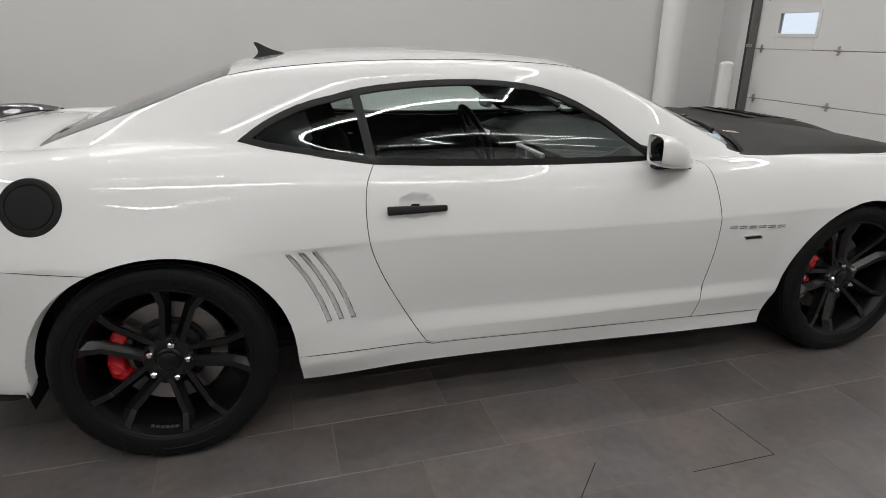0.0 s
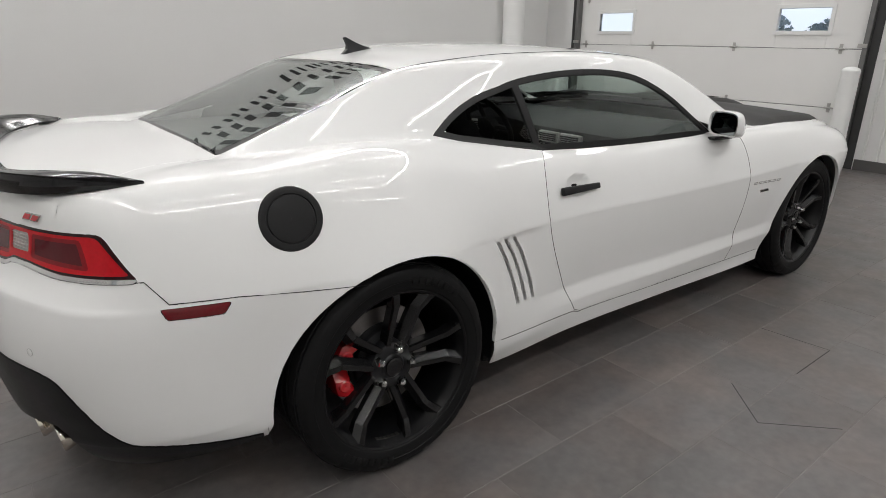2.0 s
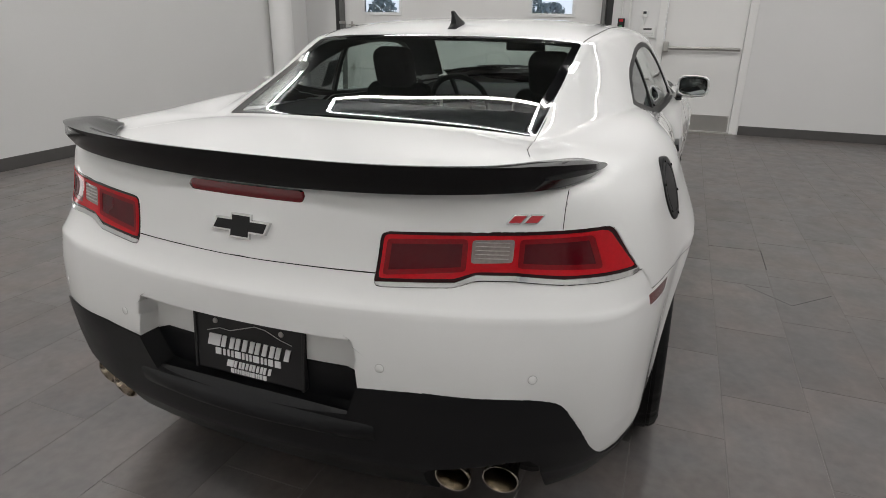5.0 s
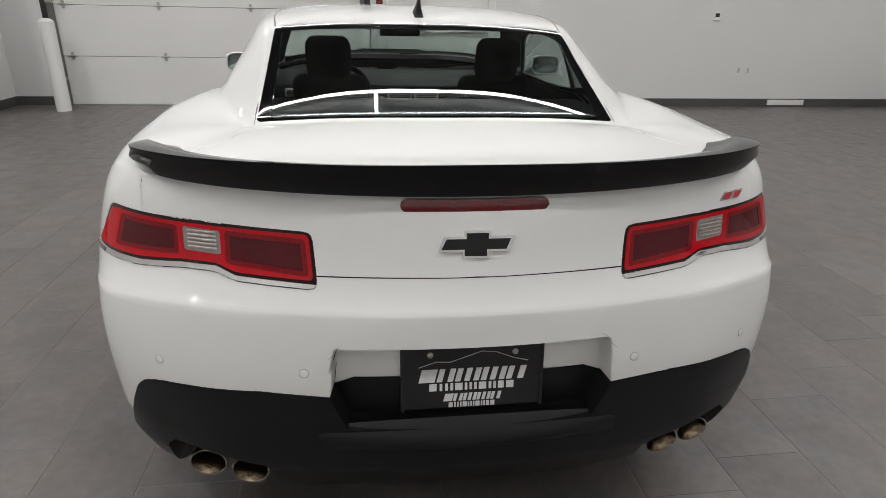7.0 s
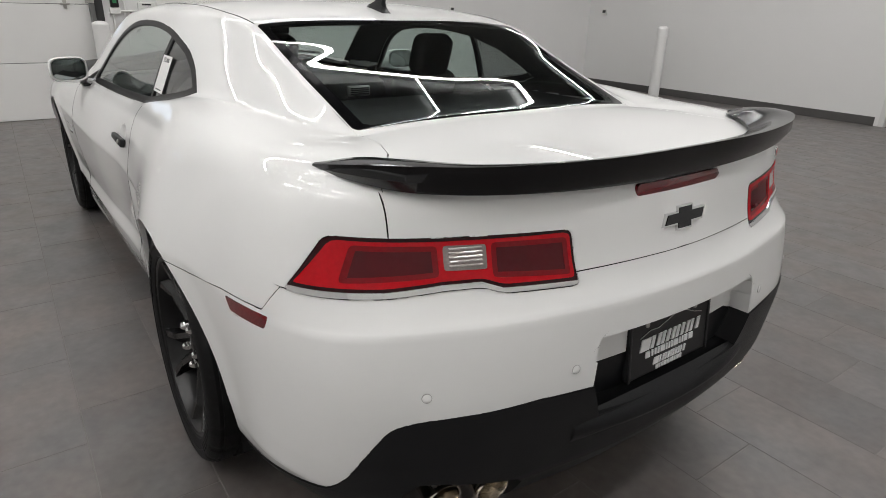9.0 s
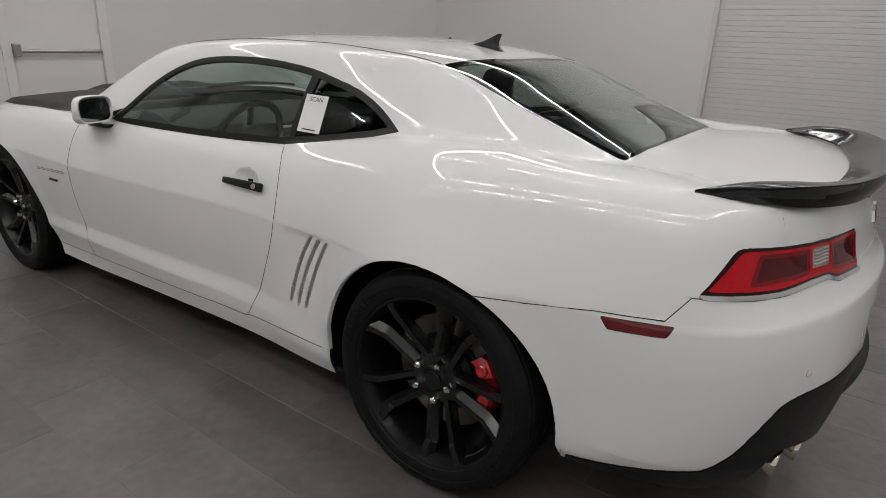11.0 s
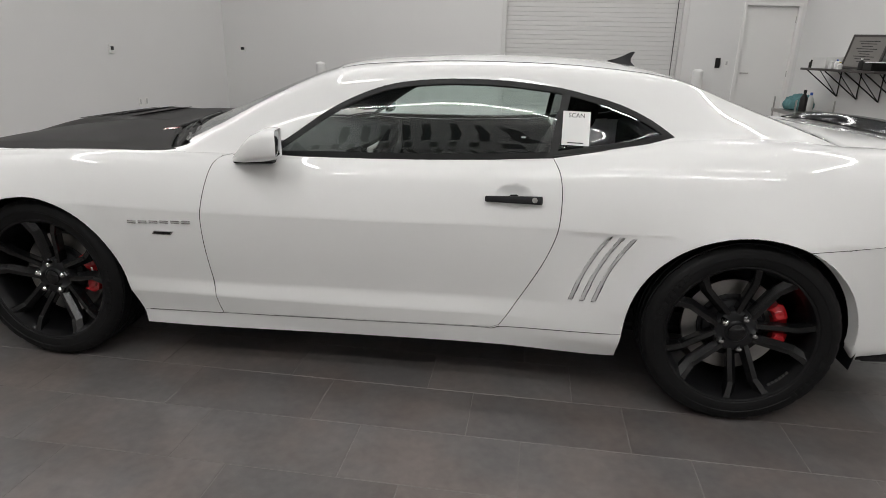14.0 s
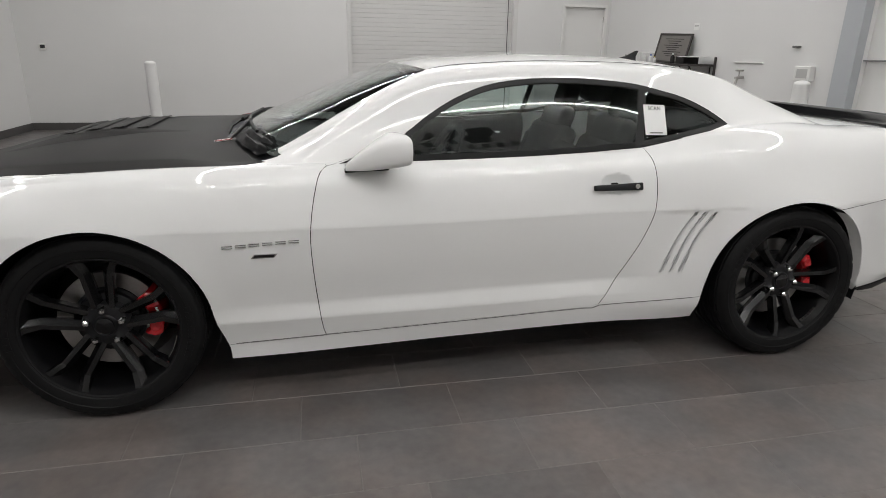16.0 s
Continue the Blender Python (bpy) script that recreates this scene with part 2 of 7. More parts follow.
def baseboard(a, b):
    x0, x1 = sorted((a[0], b[0]))
    y0, y1 = sorted((a[1], b[1]))
    ob = bar((x0, y0, 0), (x1, y1, 0.115), "baseboard", BASE_GREY, bevel=0.003)
    tagged(ob, "dark grey tiled skirting along the wall", "baseboard", kind="structure")


T_ = 0.012
baseboard((FRONT - T_, RIGHT + T_), (FRONT, MAN_Y0 - 0.06))
baseboard((FRONT - T_, MAN_Y1 + 0.06), (FRONT, DOOR_Y0 - 0.1))
baseboard((FRONT - T_, DOOR_Y1 + 0.10), (FRONT, LEFT - T_))
baseboard((BACK, LEFT - T_), (FRONT, LEFT))
baseboard((SHUT_X1 + 0.05, RIGHT), (FRONT, RIGHT + T_))
baseboard((-2.40, RIGHT), (SHUT_X0 - 0.05, RIGHT + T_))
baseboard((BACK, RIGHT + T_), (BACK + T_, BDOOR_Y0 - 0.2))


# ---------------------------------------------------------------- overhead door in the front wall
def sectional_door(name, y0, y1, panels, step, windows, x, facing, hinges):
    """A sectional overhead door; each panel with its own ribs, hinges on the joints."""
    door = tagged(empty(name, (x, (y0 + y1) / 2, 0)), "white sectional overhead door with ribbed panels", "garage door", kind="structure")
    for i in range(panels):
        z0, z1 = i * step + 0.002, (i + 1) * step - 0.004
        bm = bmesh.new()
        holes = windows if i == 2 else []
        ys = [y0] + [v for h in holes for v in h[:2]] + [y1]
        for a, b in zip(ys[::2], ys[1::2]):
            box(bm, (x, a, z0), (x + facing * 0.05, b, z1), 0.006)
        for a, b, w0, w1 in holes:
            box(bm, (x, a, z0), (x + facing * 0.05, b, w0))
            box(bm, (x, a, w1), (x + facing * 0.05, b, z1))
        # pressed ribs
        for k in (1, 2, 3):
            zz = z0 + (z1 - z0) * k / 4
            if not any(w0 - 0.03 < zz < w1 + 0.03 for *_, w0, w1 in holes):
                box(bm, (x - facing * 0.0015, y0 + 0.02, zz - 0.004), (x + facing * 0.002, y1 - 0.02, zz + 0.004))
        p = part("panel", bm, DOOR_PAINT, door)
        for a, b, w0, w1 in holes:
            bm = bmesh.new()
            for lo, hi in (((a - 0.045, w0 - 0.045), (b + 0.045, w0)), ((a - 0.045, w1), (b + 0.045, w1 + 0.045)), ((a - 0.045, w0), (a, w1)), ((b, w0), (b + 0.045, w1))):
                box(bm, (x - facing * 0.012, lo[0], lo[1]), (x + facing * 0.03, hi[0], hi[1]), 0.003)
            part("window_frame", bm, POST_WHITE, p, "raised white window frame")
            bm = bmesh.new()
            box(bm, (x + facing * 0.02, a, w0), (x + facing * 0.026, b, w1))
            g = part("pane", bm, CLEAR_PANE, p, "clear glazing of the door")
            g.visible_shadow = False
        if i:
            bar((x + 0.014, y0, z0 - 0.012), (x + 0.044, y1, z0 + 0.004), "joint_seal", JOINT_LINE, door)
            for hy in hinges:
                bm = bmesh.new()
                box(bm, (x - facing * 0.006, hy - 0.018, z0 - 0.05), (x, hy + 0.018, z0 + 0.05), 0.004)
                box(bm, (x - facing * 0.022, hy - 0.045, z0 - 0.010), (x - facing * 0.004, hy + 0.045, z0 + 0.010), 0.005)
                tube(bm, (x - facing * 0.016, hy - 0.05, z0), (x - facing * 0.016, hy + 0.05, z0), 0.008, 10)
                part("hinge", bm, STEEL, door, "galvanised hinge on the panel joint")
    return door


CLEAR_PANE = glass_material("clear_pane", (0.95, 0.97, 0.97))
sectional_door("door_1", DOOR_Y0 + 0.005, DOOR_Y1 - 0.005, 5, 0.622, [(0.625, 1.170, 1.43, 1.665), (3.15, 3.71, 1.43, 1.665)], FRONT + 0.04, 1, (0.46, 1.645, 2.79, 3.94))
for y_, s_ in ((DOOR_Y0, -1), (DOOR_Y1, 1)):
    track = tagged(empty("door_track", (FRONT, y_, 0)), "dark galvanised vertical track beside the overhead door", "door track", "overhead door tracks")
    bar((FRONT - 0.055, min(y_, y_ - s_ * 0.05), 0), (FRONT + 0.035, max(y_, y_ - s_ * 0.05), 3.3), "rail", GALV, track)
    bar((FRONT - 0.012, min(y_ + s_ * 0.002, y_ + s_ * 0.09), 0), (FRONT - 0.001, max(y_ + s_ * 0.002, y_ + s_ * 0.09), 3.3), "angle", GASKET_VENT_BLACK, track, "black rubber seal")
    for z_ in (0.35, 1.28, 2.2):
        bar((FRONT - 0.075, min(y_ - s_ * 0.09, y_), z_ - 0.02), (FRONT - 0.057, max(y_ - s_ * 0.09, y_), z_ + 0.02), "roller_bracket", STEEL, track)

# a pale overcast sky outside
om = bmesh.new()
box(om, (58, -90, -2), (58.2, 90, 45))
tagged(part("backdrop", om, material("pale_sky", (0.86, 0.885, 0.93), emit=0.74, mottle=0.05, mottle_size=0.05)), "pale overcast sky", "sky", kind="structure")

# outside, seen through the door's panes
om = bmesh.new()
box(om, (FRONT + 0.3, -40, -0.4), (60, 40, -0.15))
tagged(part("ground", om, material("outside_asphalt", (0.10, 0.10, 0.10), rough=0.9, mottle=0.3, mottle_size=0.6)), "grey asphalt yard outside the door", "ground", kind="structure")


def far_tree(x, y, s, k):
    rnd = random.Random(k)
    tree = tagged(empty("tree", (x, y, -0.15)), "leafy tree far outside the door, its green paled to imitate haze", "tree", "trees outside")
    bm = bmesh.new()
    tube(bm, (x, y, -0.15), (x, y, 2.6 * s), 0.16 * s, 8, 0.07 * s)
    for _ in range(5):
        a = rnd.uniform(0, 6.28)
        tube(bm, (x, y, 1.4 * s), (x + math.cos(a) * 0.9 * s, y + math.sin(a) * 0.9 * s, 2.7 * s), 0.05 * s, 6, 0.02 * s)
    part("trunk", bm, material("bark", (0.08, 0.06, 0.045), rough=0.9, mottle=0.3), tree)
    bm = bmesh.new()
    for _ in range(420):
        a, h = rnd.uniform(0, 6.28), rnd.uniform(-1, 1)
        r = 1.5 * s * math.sqrt(max(0.05, 1 - h * h)) * rnd.uniform(0.35, 1.05)
        m = Matrix.Translation((x + r * math.cos(a), y + r * math.sin(a), 2.9 * s + h * 1.4 * s)) @ Euler((rnd.uniform(0, 3), rnd.uniform(0, 3), 0)).to_matrix().to_4x4()
        bmesh.ops.create_grid(bm, x_segments=1, y_segments=1, size=0.16 * s, matrix=m)
    # leaf colour is paled to grey-green, with the distant haze mixed in
    part("crown", bm, material("leaves", (0.36, 0.39, 0.36), rough=0.7, mottle=0.3, mottle_size=2), tree)


for k_, (x_, y_, s_) in enumerate(((30, 9.5, 0.50), (33, 13.5, 0.55), (31, 5.8, 0.52), (34, 1.2, 0.60), (36, 18, 0.62), (32, -3.4, 0.5), (35, 7.6, 0.58), (33, 11.4, 0.45))):
    far_tree(x_, y_, s_, k_)


# ---------------------------------------------------------------- posts, pipe, doors
def bollard(x, y, h=1.06, r=0.085):
    ob = tagged(empty("bollard", (x, y, 0)), "white plastic-sleeved safety bollard with a domed top", "bollard", "bollards beside the doors")
    bm = bmesh.new()
    tube(bm, (x, y, 0.0), (x, y, h - 0.04), r, 32)
    part("sleeve", bm, POST_WHITE, ob, smooth=40)
    bm = bmesh.new()
    bmesh.ops.create_uvsphere(bm, u_segments=32, v_segments=12, radius=r, matrix=Matrix.Translation((x, y, h - 0.0405)) @ Matrix.Diagonal((1, 1, 0.5, 1)))
    bmesh.ops.bisect_plane(bm, geom=bm.verts[:] + bm.edges[:] + bm.faces[:], plane_co=(0, 0, h - 0.04), plane_no=(0, 0, -1), clear_outer=True)
    part("cap", bm, POST_WHITE, ob, smooth=True)


bollard(6.15, 3.96, 1.09)
bollard(6.28, 0.19, 1.08)
bollard(4.56, -7.52, 1.12)
bollard(-1.84, -7.83, 1.15)

pipe = tagged(empty("downpipe", (5.70, 4.555, 0.43)), "thick white vertical pipe bracketed to the wall, open at its foot", "pipe")
bm = bmesh.new()
tube(bm, (5.70, 4.555, 0.43), (5.70, 4.555, HIGH), 0.155, 36, caps=False)
bmesh.ops.solidify(bm, geom=bm.faces[:], thickness=0.012)
part("shaft", bm, POST_WHITE, pipe, smooth=40)
bm = bmesh.new()
tube(bm, (5.70, 4.555, 0.50), (5.70, 4.555, 0.54), 0.161, 36, caps=False)
bmesh.ops.solidify(bm, geom=bm.faces[:], thickness=0.006)
part("clamp", bm, POST_WHITE, pipe, smooth=40)
bar((5.40, LEFT - 0.06, 0.50), (5.56, LEFT - 0.001, 0.54), "bracket", POST_WHITE, pipe)

# the steel side door, closed, with its push bar and kick plate
md = tagged(empty("door_2", (FRONT, -1.0, 0)), "closed white steel door with push bar and kick plate", "door", kind="structure")
bm = bmesh.new()
box(bm, (FRONT + 0.03, MAN_Y0 + 0.05, 0.012), (FRONT + 0.075, MAN_Y1 - 0.05, MAN_H - 0.05), 0.003)
leaf = part("leaf", bm, DOOR_PAINT, md)
bm = bmesh.new()
box(bm, (FRONT - 0.012, MAN_Y0 - 0.045, 0), (FRONT + 0.08, MAN_Y0 + 0.047, MAN_H + 0.045), 0.004)
box(bm, (FRONT - 0.012, MAN_Y1 - 0.047, 0), (FRONT + 0.08, MAN_Y1 + 0.045, MAN_H + 0.045), 0.004)
box(bm, (FRONT - 0.012, MAN_Y0 + 0.049, MAN_H - 0.047), (FRONT + 0.08, MAN_Y1 - 0.049, MAN_H + 0.045), 0.004)
part("door_frame", bm, DOOR_PAINT, md)
bm = bmesh.new()
box(bm, (FRONT + 0.026, MAN_Y0 + 0.07, 0.02), (FRONT + 0.0295, MAN_Y1 - 0.07, 0.22), 0.001)
part("kick_plate", bm, STEEL, md, "brushed steel kick plate")
bm = bmesh.new()
tube(bm, (FRONT - 0.04, MAN_Y0 + 0.08, 1.035), (FRONT - 0.04, MAN_Y1 - 0.10, 1.035), 0.022, 16)
pb = part("push_bar", bm, STEEL, md, "brushed steel push bar", smooth=40)
bm = bmesh.new()
box(bm, (FRONT - 0.07, MAN_Y1 - 0.12, 0.98), (FRONT + 0.03, MAN_Y1 - 0.05, 1.11), 0.012)
part("latch", bm, STEEL, pb, "steel latch housing")
bm = bmesh.new()
box(bm, (FRONT - 0.05, MAN_Y0, 0.0), (FRONT + 0.1, MAN_Y1, 0.010), 0.003)
part("threshold", bm, STEEL, md, "steel threshold")


def wall_box(name, label, category, at, size, mat, screen=None, facing=(-1, 0, 0), group=""):
    """A small fixture on a wall: a housing, and a screen or opening on it."""
    x, y, z = at
    sx, sy, sz = size
    ob = tagged(empty(name, at), label, category, group)
    bm = bmesh.new()
    if facing[0]:
        lo, hi = (x + facing[0] * sx, y - sy / 2, z - sz / 2), (x, y + sy / 2, z + sz / 2)
    else:
        lo, hi = (x - sy / 2, y, z - sz / 2), (x + sy / 2, y + facing[1] * sx, z + sz / 2)
    box(bm, tuple(map(min, lo, hi)), tuple(map(max, lo, hi)), 0.006)
    part("housing", bm, mat, ob)
    if screen:
        w, h, dz, smat = screen
        bm = bmesh.new()
        if facing[0]:
            f = x + facing[0] * sx
            box(bm, (min(f, f + facing[0] * 0.003), y - w / 2, z + dz - h / 2), (max(f, f + facing[0] * 0.003), y + w / 2, z + dz + h / 2), 0.001)
        else:
            f = y + facing[1] * sx
            box(bm, (x - w / 2, min(f, f + facing[1] * 0.003), z + dz - h / 2), (x + w / 2, max(f, f + facing[1] * 0.003), z + dz + h / 2), 0.001)
        part("screen", bm, smat, ob, "dark display or opening")
    return ob


DARK_SCREEN = material("dark_display", (0.03, 0.03, 0.032), rough=0.25)
GREY_SLOT = material("grey_socket_face", (0.45, 0.45, 0.44), rough=0.4)
wall_box("thermostat", "white wall thermostat with a dark display", "thermostat", (FRONT, -4.84, 1.272), (0.025, 0.085, 0.12), OUTLET_WHITE, (0.06, 0.05, 0.012, DARK_SCREEN), group="thermostats")
wall_box("thermostat", "white wall thermostat with a dark display", "thermostat", (6.235, RIGHT, 1.30), (0.025, 0.10, 0.105), OUTLET_WHITE, (0.07, 0.05, 0.01, DARK_SCREEN), (0, 1, 0), group="thermostats")
for y_ in (-5.335, -5.485):
    wall_box("wall_outlet", "white double wall socket plate", "wall outlet", (FRONT, y_, 0.53), (0.008, 0.072, 0.115), OUTLET_WHITE, (0.035, 0.075, 0, GREY_SLOT), group="wall outlets")
wall_box("wall_outlet", "white switch plate with a pictogram", "wall outlet", (FRONT, -0.195, 1.14), (0.008, 0.075, 0.13), OUTLET_WHITE, (0.02, 0.06, 0, DARK_SCREEN), group="wall outlets")
panel_ = wall_box("door_opener_panel", "black door opener control with red and green buttons", "control panel", (FRONT, -0.03, 1.30), (0.05, 0.085, 0.16), MATTE_BLACK, (0.05, 0.03, 0.055, BADGE_RED))
GREEN_KEY = material("green_button", (0.03, 0.22, 0.08), rough=0.4)
bm = bmesh.new()
box(bm, (FRONT - 0.056, -0.05, 1.265), (FRONT - 0.05, -0.01, 1.295), 0.002)
part("button", bm, GREEN_KEY, panel_, "green push button")
wall_box("conduit_box", "grey metal conduit box on the wall", "conduit box", (FRONT, -0.025, 1.18), (0.05, 0.11, 0.065), OUTLET_WHITE)
keypad = wall_box("alarm_keypad", "white alarm keypad with a small dark display", "keypad", (FRONT, -0.366, 1.215), (0.045, 0.19, 0.13), OUTLET_WHITE, (0.10, 0.018, 0.04, DARK_SCREEN))
for r_ in range(2):
    for c_ in range(5):
        bm = bmesh.new()
        box(bm, (FRONT - 0.050, -0.436 + c_ * 0.03, 1.175 + r_ * 0.025), (FRONT - 0.045, -0.421 + c_ * 0.03, 1.187 + r_ * 0.025), 0.002)
        part("key", bm, GREY_SLOT, keypad)
wall_box("small_sensor", "small white wall sensor with a dark window", "sensor", (FRONT, -0.31, 1.44), (0.03, 0.065, 0.08), OUTLET_WHITE, (0.04, 0.03, 0.01, DARK_SCREEN))


def conduit(a, b, r=0.011):
    bm = bmesh.new()
    tube(bm, a, b, r, 12)
    tagged(part("conduit", bm, OUTLET_WHITE, smooth=40), "thin white cable conduit fixed to the wall", "conduit", "conduits on the front wall")


conduit((FRONT - 0.015, -0.025, 1.213), (FRONT - 0.015, -0.025, 3.4))
conduit((FRONT - 0.015, 0.0, 0.12), (FRONT - 0.015, 0.0, 1.147))
conduit((FRONT - 0.015, -0.13, 0.12), (FRONT - 0.015, -0.13, 3.4))
conduit((FRONT - 0.03, -0.08, 1.18), (FRONT - 0.03, -0.272, 1.18))
conduit((FRONT - 0.012, -0.31, 1.28), (FRONT - 0.012, -0.31, 1.40), 0.008)

# roller shutter in the right wall
sh = tagged(empty("roller_shutter", ((SHUT_X0 + SHUT_X1) / 2, RIGHT, 0)), "closed light grey slatted roller shutter", "roller shutter", kind="structure")
slat = None
for i in range(44):
    z0 = i * 0.075
    if slat is None:
        bm = bmesh.new()
        prof = [(RIGHT - 0.088, 0.0008), (RIGHT - 0.0835, 0.004), (RIGHT - 0.082, 0.037), (RIGHT - 0.0835, 0.071), (RIGHT - 0.088, 0.0742)]
        vs = [[bm.verts.new((x, y, z)) for y, z in prof] for x in (SHUT_X0 + 0.08, SHUT_X1 - 0.06)]
        for a in range(4):
            bm.faces.new((vs[0][a], vs[1][a], vs[1][a + 1], vs[0][a + 1]))
        slat = part("slat", bm, SHUTTER_PAINT, sh)
        bm_back = bmesh.new()
        box(bm_back, (SHUT_X0, RIGHT - 0.16, 0), (SHUT_X1, RIGHT - 0.11, 3.3))
        part("backing", bm_back, JOINT_LINE, sh)
    else:
        o = new("slat", slat.data)
        o.parent = sh
        o.matrix_parent_inverse = slat.matrix_parent_inverse
        o.location = (0, 0, z0)
for x0, x1 in ((SHUT_X0, SHUT_X0 + 0.09), (SHUT_X1 - 0.07, SHUT_X1)):
    bar((x0, RIGHT - 0.11, 0), (x1, RIGHT + 0.012, 3.3), "guide_rail", SHUTTER_PAINT, sh)
bm = bmesh.new()
tube(bm, (SHUT_X0 + 0.17, RIGHT - 0.06, 0.3), (SHUT_X0 + 0.17, RIGHT - 0.06, 3.2), 0.006, 8)
part("pull_cord", bm, GASKET_VENT_BLACK, sh, "thin dark hanging cord")
wall_box("card_reader", "small black card reader beside the door", "card reader", (-2.185, RIGHT, 1.252), (0.03, 0.075, 0.16), MATTE_BLACK, (0.03, 0.02, 0.04, DARK_SCREEN), (0, 1, 0))
wall_box("light_switch", "white light switch plate", "light switch", (-2.33, RIGHT, 1.25), (0.008, 0.07, 0.115), OUTLET_WHITE, (0.03, 0.06, 0, GREY_SLOT), (0, 1, 0))

d3 = tagged(empty("door_3", (-2.9, RIGHT, 0)), "closed plain white door in a white frame", "door", kind="structure")
bm = bmesh.new()
box(bm, (-3.31, RIGHT - 0.10, 0.01), (-2.52, RIGHT - 0.055, 2.15), 0.003)
part("leaf", bm, DOOR_PAINT, d3)
bm = bmesh.new()
for lo, hi in (((-3.36, 0), (-3.312, 2.20)), ((-2.518, 0), (-2.47, 2.20)), ((-3.312, 2.152), (-2.518, 2.20))):
    box(bm, (lo[0], RIGHT - 0.12, lo[1]), (hi[0], RIGHT + 0.015, hi[1]), 0.003)
part("door_frame", bm, DOOR_PAINT, d3)
bm = bmesh.new()
tube(bm, (-2.59, RIGHT - 0.055, 1.10), (-2.59, RIGHT, 1.10), 0.012, 12)
tube(bm, (-2.60, RIGHT - 0.005, 1.10), (-2.70, RIGHT - 0.005, 1.10), 0.010, 12)
part("door_handle", bm, STEEL, d3, "steel lever handle", smooth=40)
for z_ in (0.25, 1.10, 1.95):
    bm = bmesh.new()
    tube(bm, (-3.312, RIGHT - 0.045, z_ - 0.05), (-3.312, RIGHT - 0.045, z_ + 0.05), 0.009, 10)
    part("hinge", bm, STEEL, d3)

# overhead door in the back wall, and the white pilaster beside it
sectional_door("door_4", BDOOR_Y0, BDOOR_Y1, 5, 0.66, [], BACK - 0.05, -1, (-1.6, 0.2, 2.0))
bar((BACK, BDOOR_Y0 - 0.24, 0), (BACK + 0.10, BDOOR_Y0 - 0.002, 3.5), "pilaster", material("blue_grey_jamb", (0.42, 0.44, 0.46), rough=0.5, mottle=0.05))
tagged(bpy.data.objects["pilaster"], "pale blue-grey door jamb pilaster", "pilaster", kind="structure")


# ---------------------------------------------------------------- ceiling light lines
LAMP_Z = 4.70


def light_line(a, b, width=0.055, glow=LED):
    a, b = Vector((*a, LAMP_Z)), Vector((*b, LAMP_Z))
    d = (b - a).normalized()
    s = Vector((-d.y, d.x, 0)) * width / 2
    lamp = tagged(empty("linear_lamp_or_fill", (a + b) / 2), "slim white linear LED lamp under the ceiling, three of them added fill", "ceiling light", "linear ceiling lamps")
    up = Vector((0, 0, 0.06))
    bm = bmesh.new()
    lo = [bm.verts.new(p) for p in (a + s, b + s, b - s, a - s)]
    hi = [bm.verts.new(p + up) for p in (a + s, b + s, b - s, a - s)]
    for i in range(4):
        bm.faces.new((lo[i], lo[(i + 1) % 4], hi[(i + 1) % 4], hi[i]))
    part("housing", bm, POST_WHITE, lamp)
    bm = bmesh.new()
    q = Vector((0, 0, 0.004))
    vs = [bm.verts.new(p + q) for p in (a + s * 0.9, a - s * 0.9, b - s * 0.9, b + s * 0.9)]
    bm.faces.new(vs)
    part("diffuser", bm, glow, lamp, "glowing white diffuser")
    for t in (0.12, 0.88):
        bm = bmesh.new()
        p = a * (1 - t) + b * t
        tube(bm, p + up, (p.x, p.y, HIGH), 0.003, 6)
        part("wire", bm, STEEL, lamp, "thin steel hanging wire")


# the figure of lines over the car; the last three rows are added fill
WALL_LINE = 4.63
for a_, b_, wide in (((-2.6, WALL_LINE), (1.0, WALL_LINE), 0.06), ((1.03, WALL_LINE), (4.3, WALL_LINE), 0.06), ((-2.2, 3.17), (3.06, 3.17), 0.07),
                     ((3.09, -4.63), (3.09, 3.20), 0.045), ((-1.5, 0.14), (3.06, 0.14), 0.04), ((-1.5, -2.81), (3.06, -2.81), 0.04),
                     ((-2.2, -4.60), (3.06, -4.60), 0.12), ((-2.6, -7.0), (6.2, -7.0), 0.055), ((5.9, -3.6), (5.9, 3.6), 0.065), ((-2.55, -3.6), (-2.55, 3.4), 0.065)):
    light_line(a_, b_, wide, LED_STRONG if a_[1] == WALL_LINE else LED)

# dark lettering high on the left wall, as plain bars
sign = tagged(empty("wall_sign", (1.2, LEFT, 3.5)), "three rows of plain black bars high on the wall", "wall sign")


def sign_row(z0, z1, strokes, slant):
    """One row of plain upright bars; a stroke is (place, thickness) along the wall."""
    for x, thick in strokes:
        bm = bmesh.new()
        vs = box(bm, (x, LEFT - 0.012, z0), (x + thick, LEFT - 0.001, z1), 0)
        for v in vs:
            v.co.x += (v.co.z - z0) * slant
        part("block", bm, SIGN_BLACK, sign)


sign_row(3.46, 3.83, [(-0.36, 0.34), (0.12, 0.11), (0.44, 0.11), (0.80, 0.11), (1.04, 0.09), (1.32, 0.11), (1.68, 0.11), (1.92, 0.09), (2.16, 0.11), (2.40, 0.11), (2.68, 0.12)], 0.22)
sign_row(3.08, 3.35, [(-0.62, 0.10), (-0.42, 0.08), (-0.24, 0.10), (-0.02, 0.09), (0.26, 0.09), (0.46, 0.09), (0.66, 0.09), (0.92, 0.09), (1.14, 0.09), (1.36, 0.08), (1.58, 0.09), (1.86, 0.09), (2.12, 0.09), (2.36, 0.08), (2.56, 0.08), (2.76, 0.09), (3.00, 0.09), (3.22, 0.24)], 0.0)
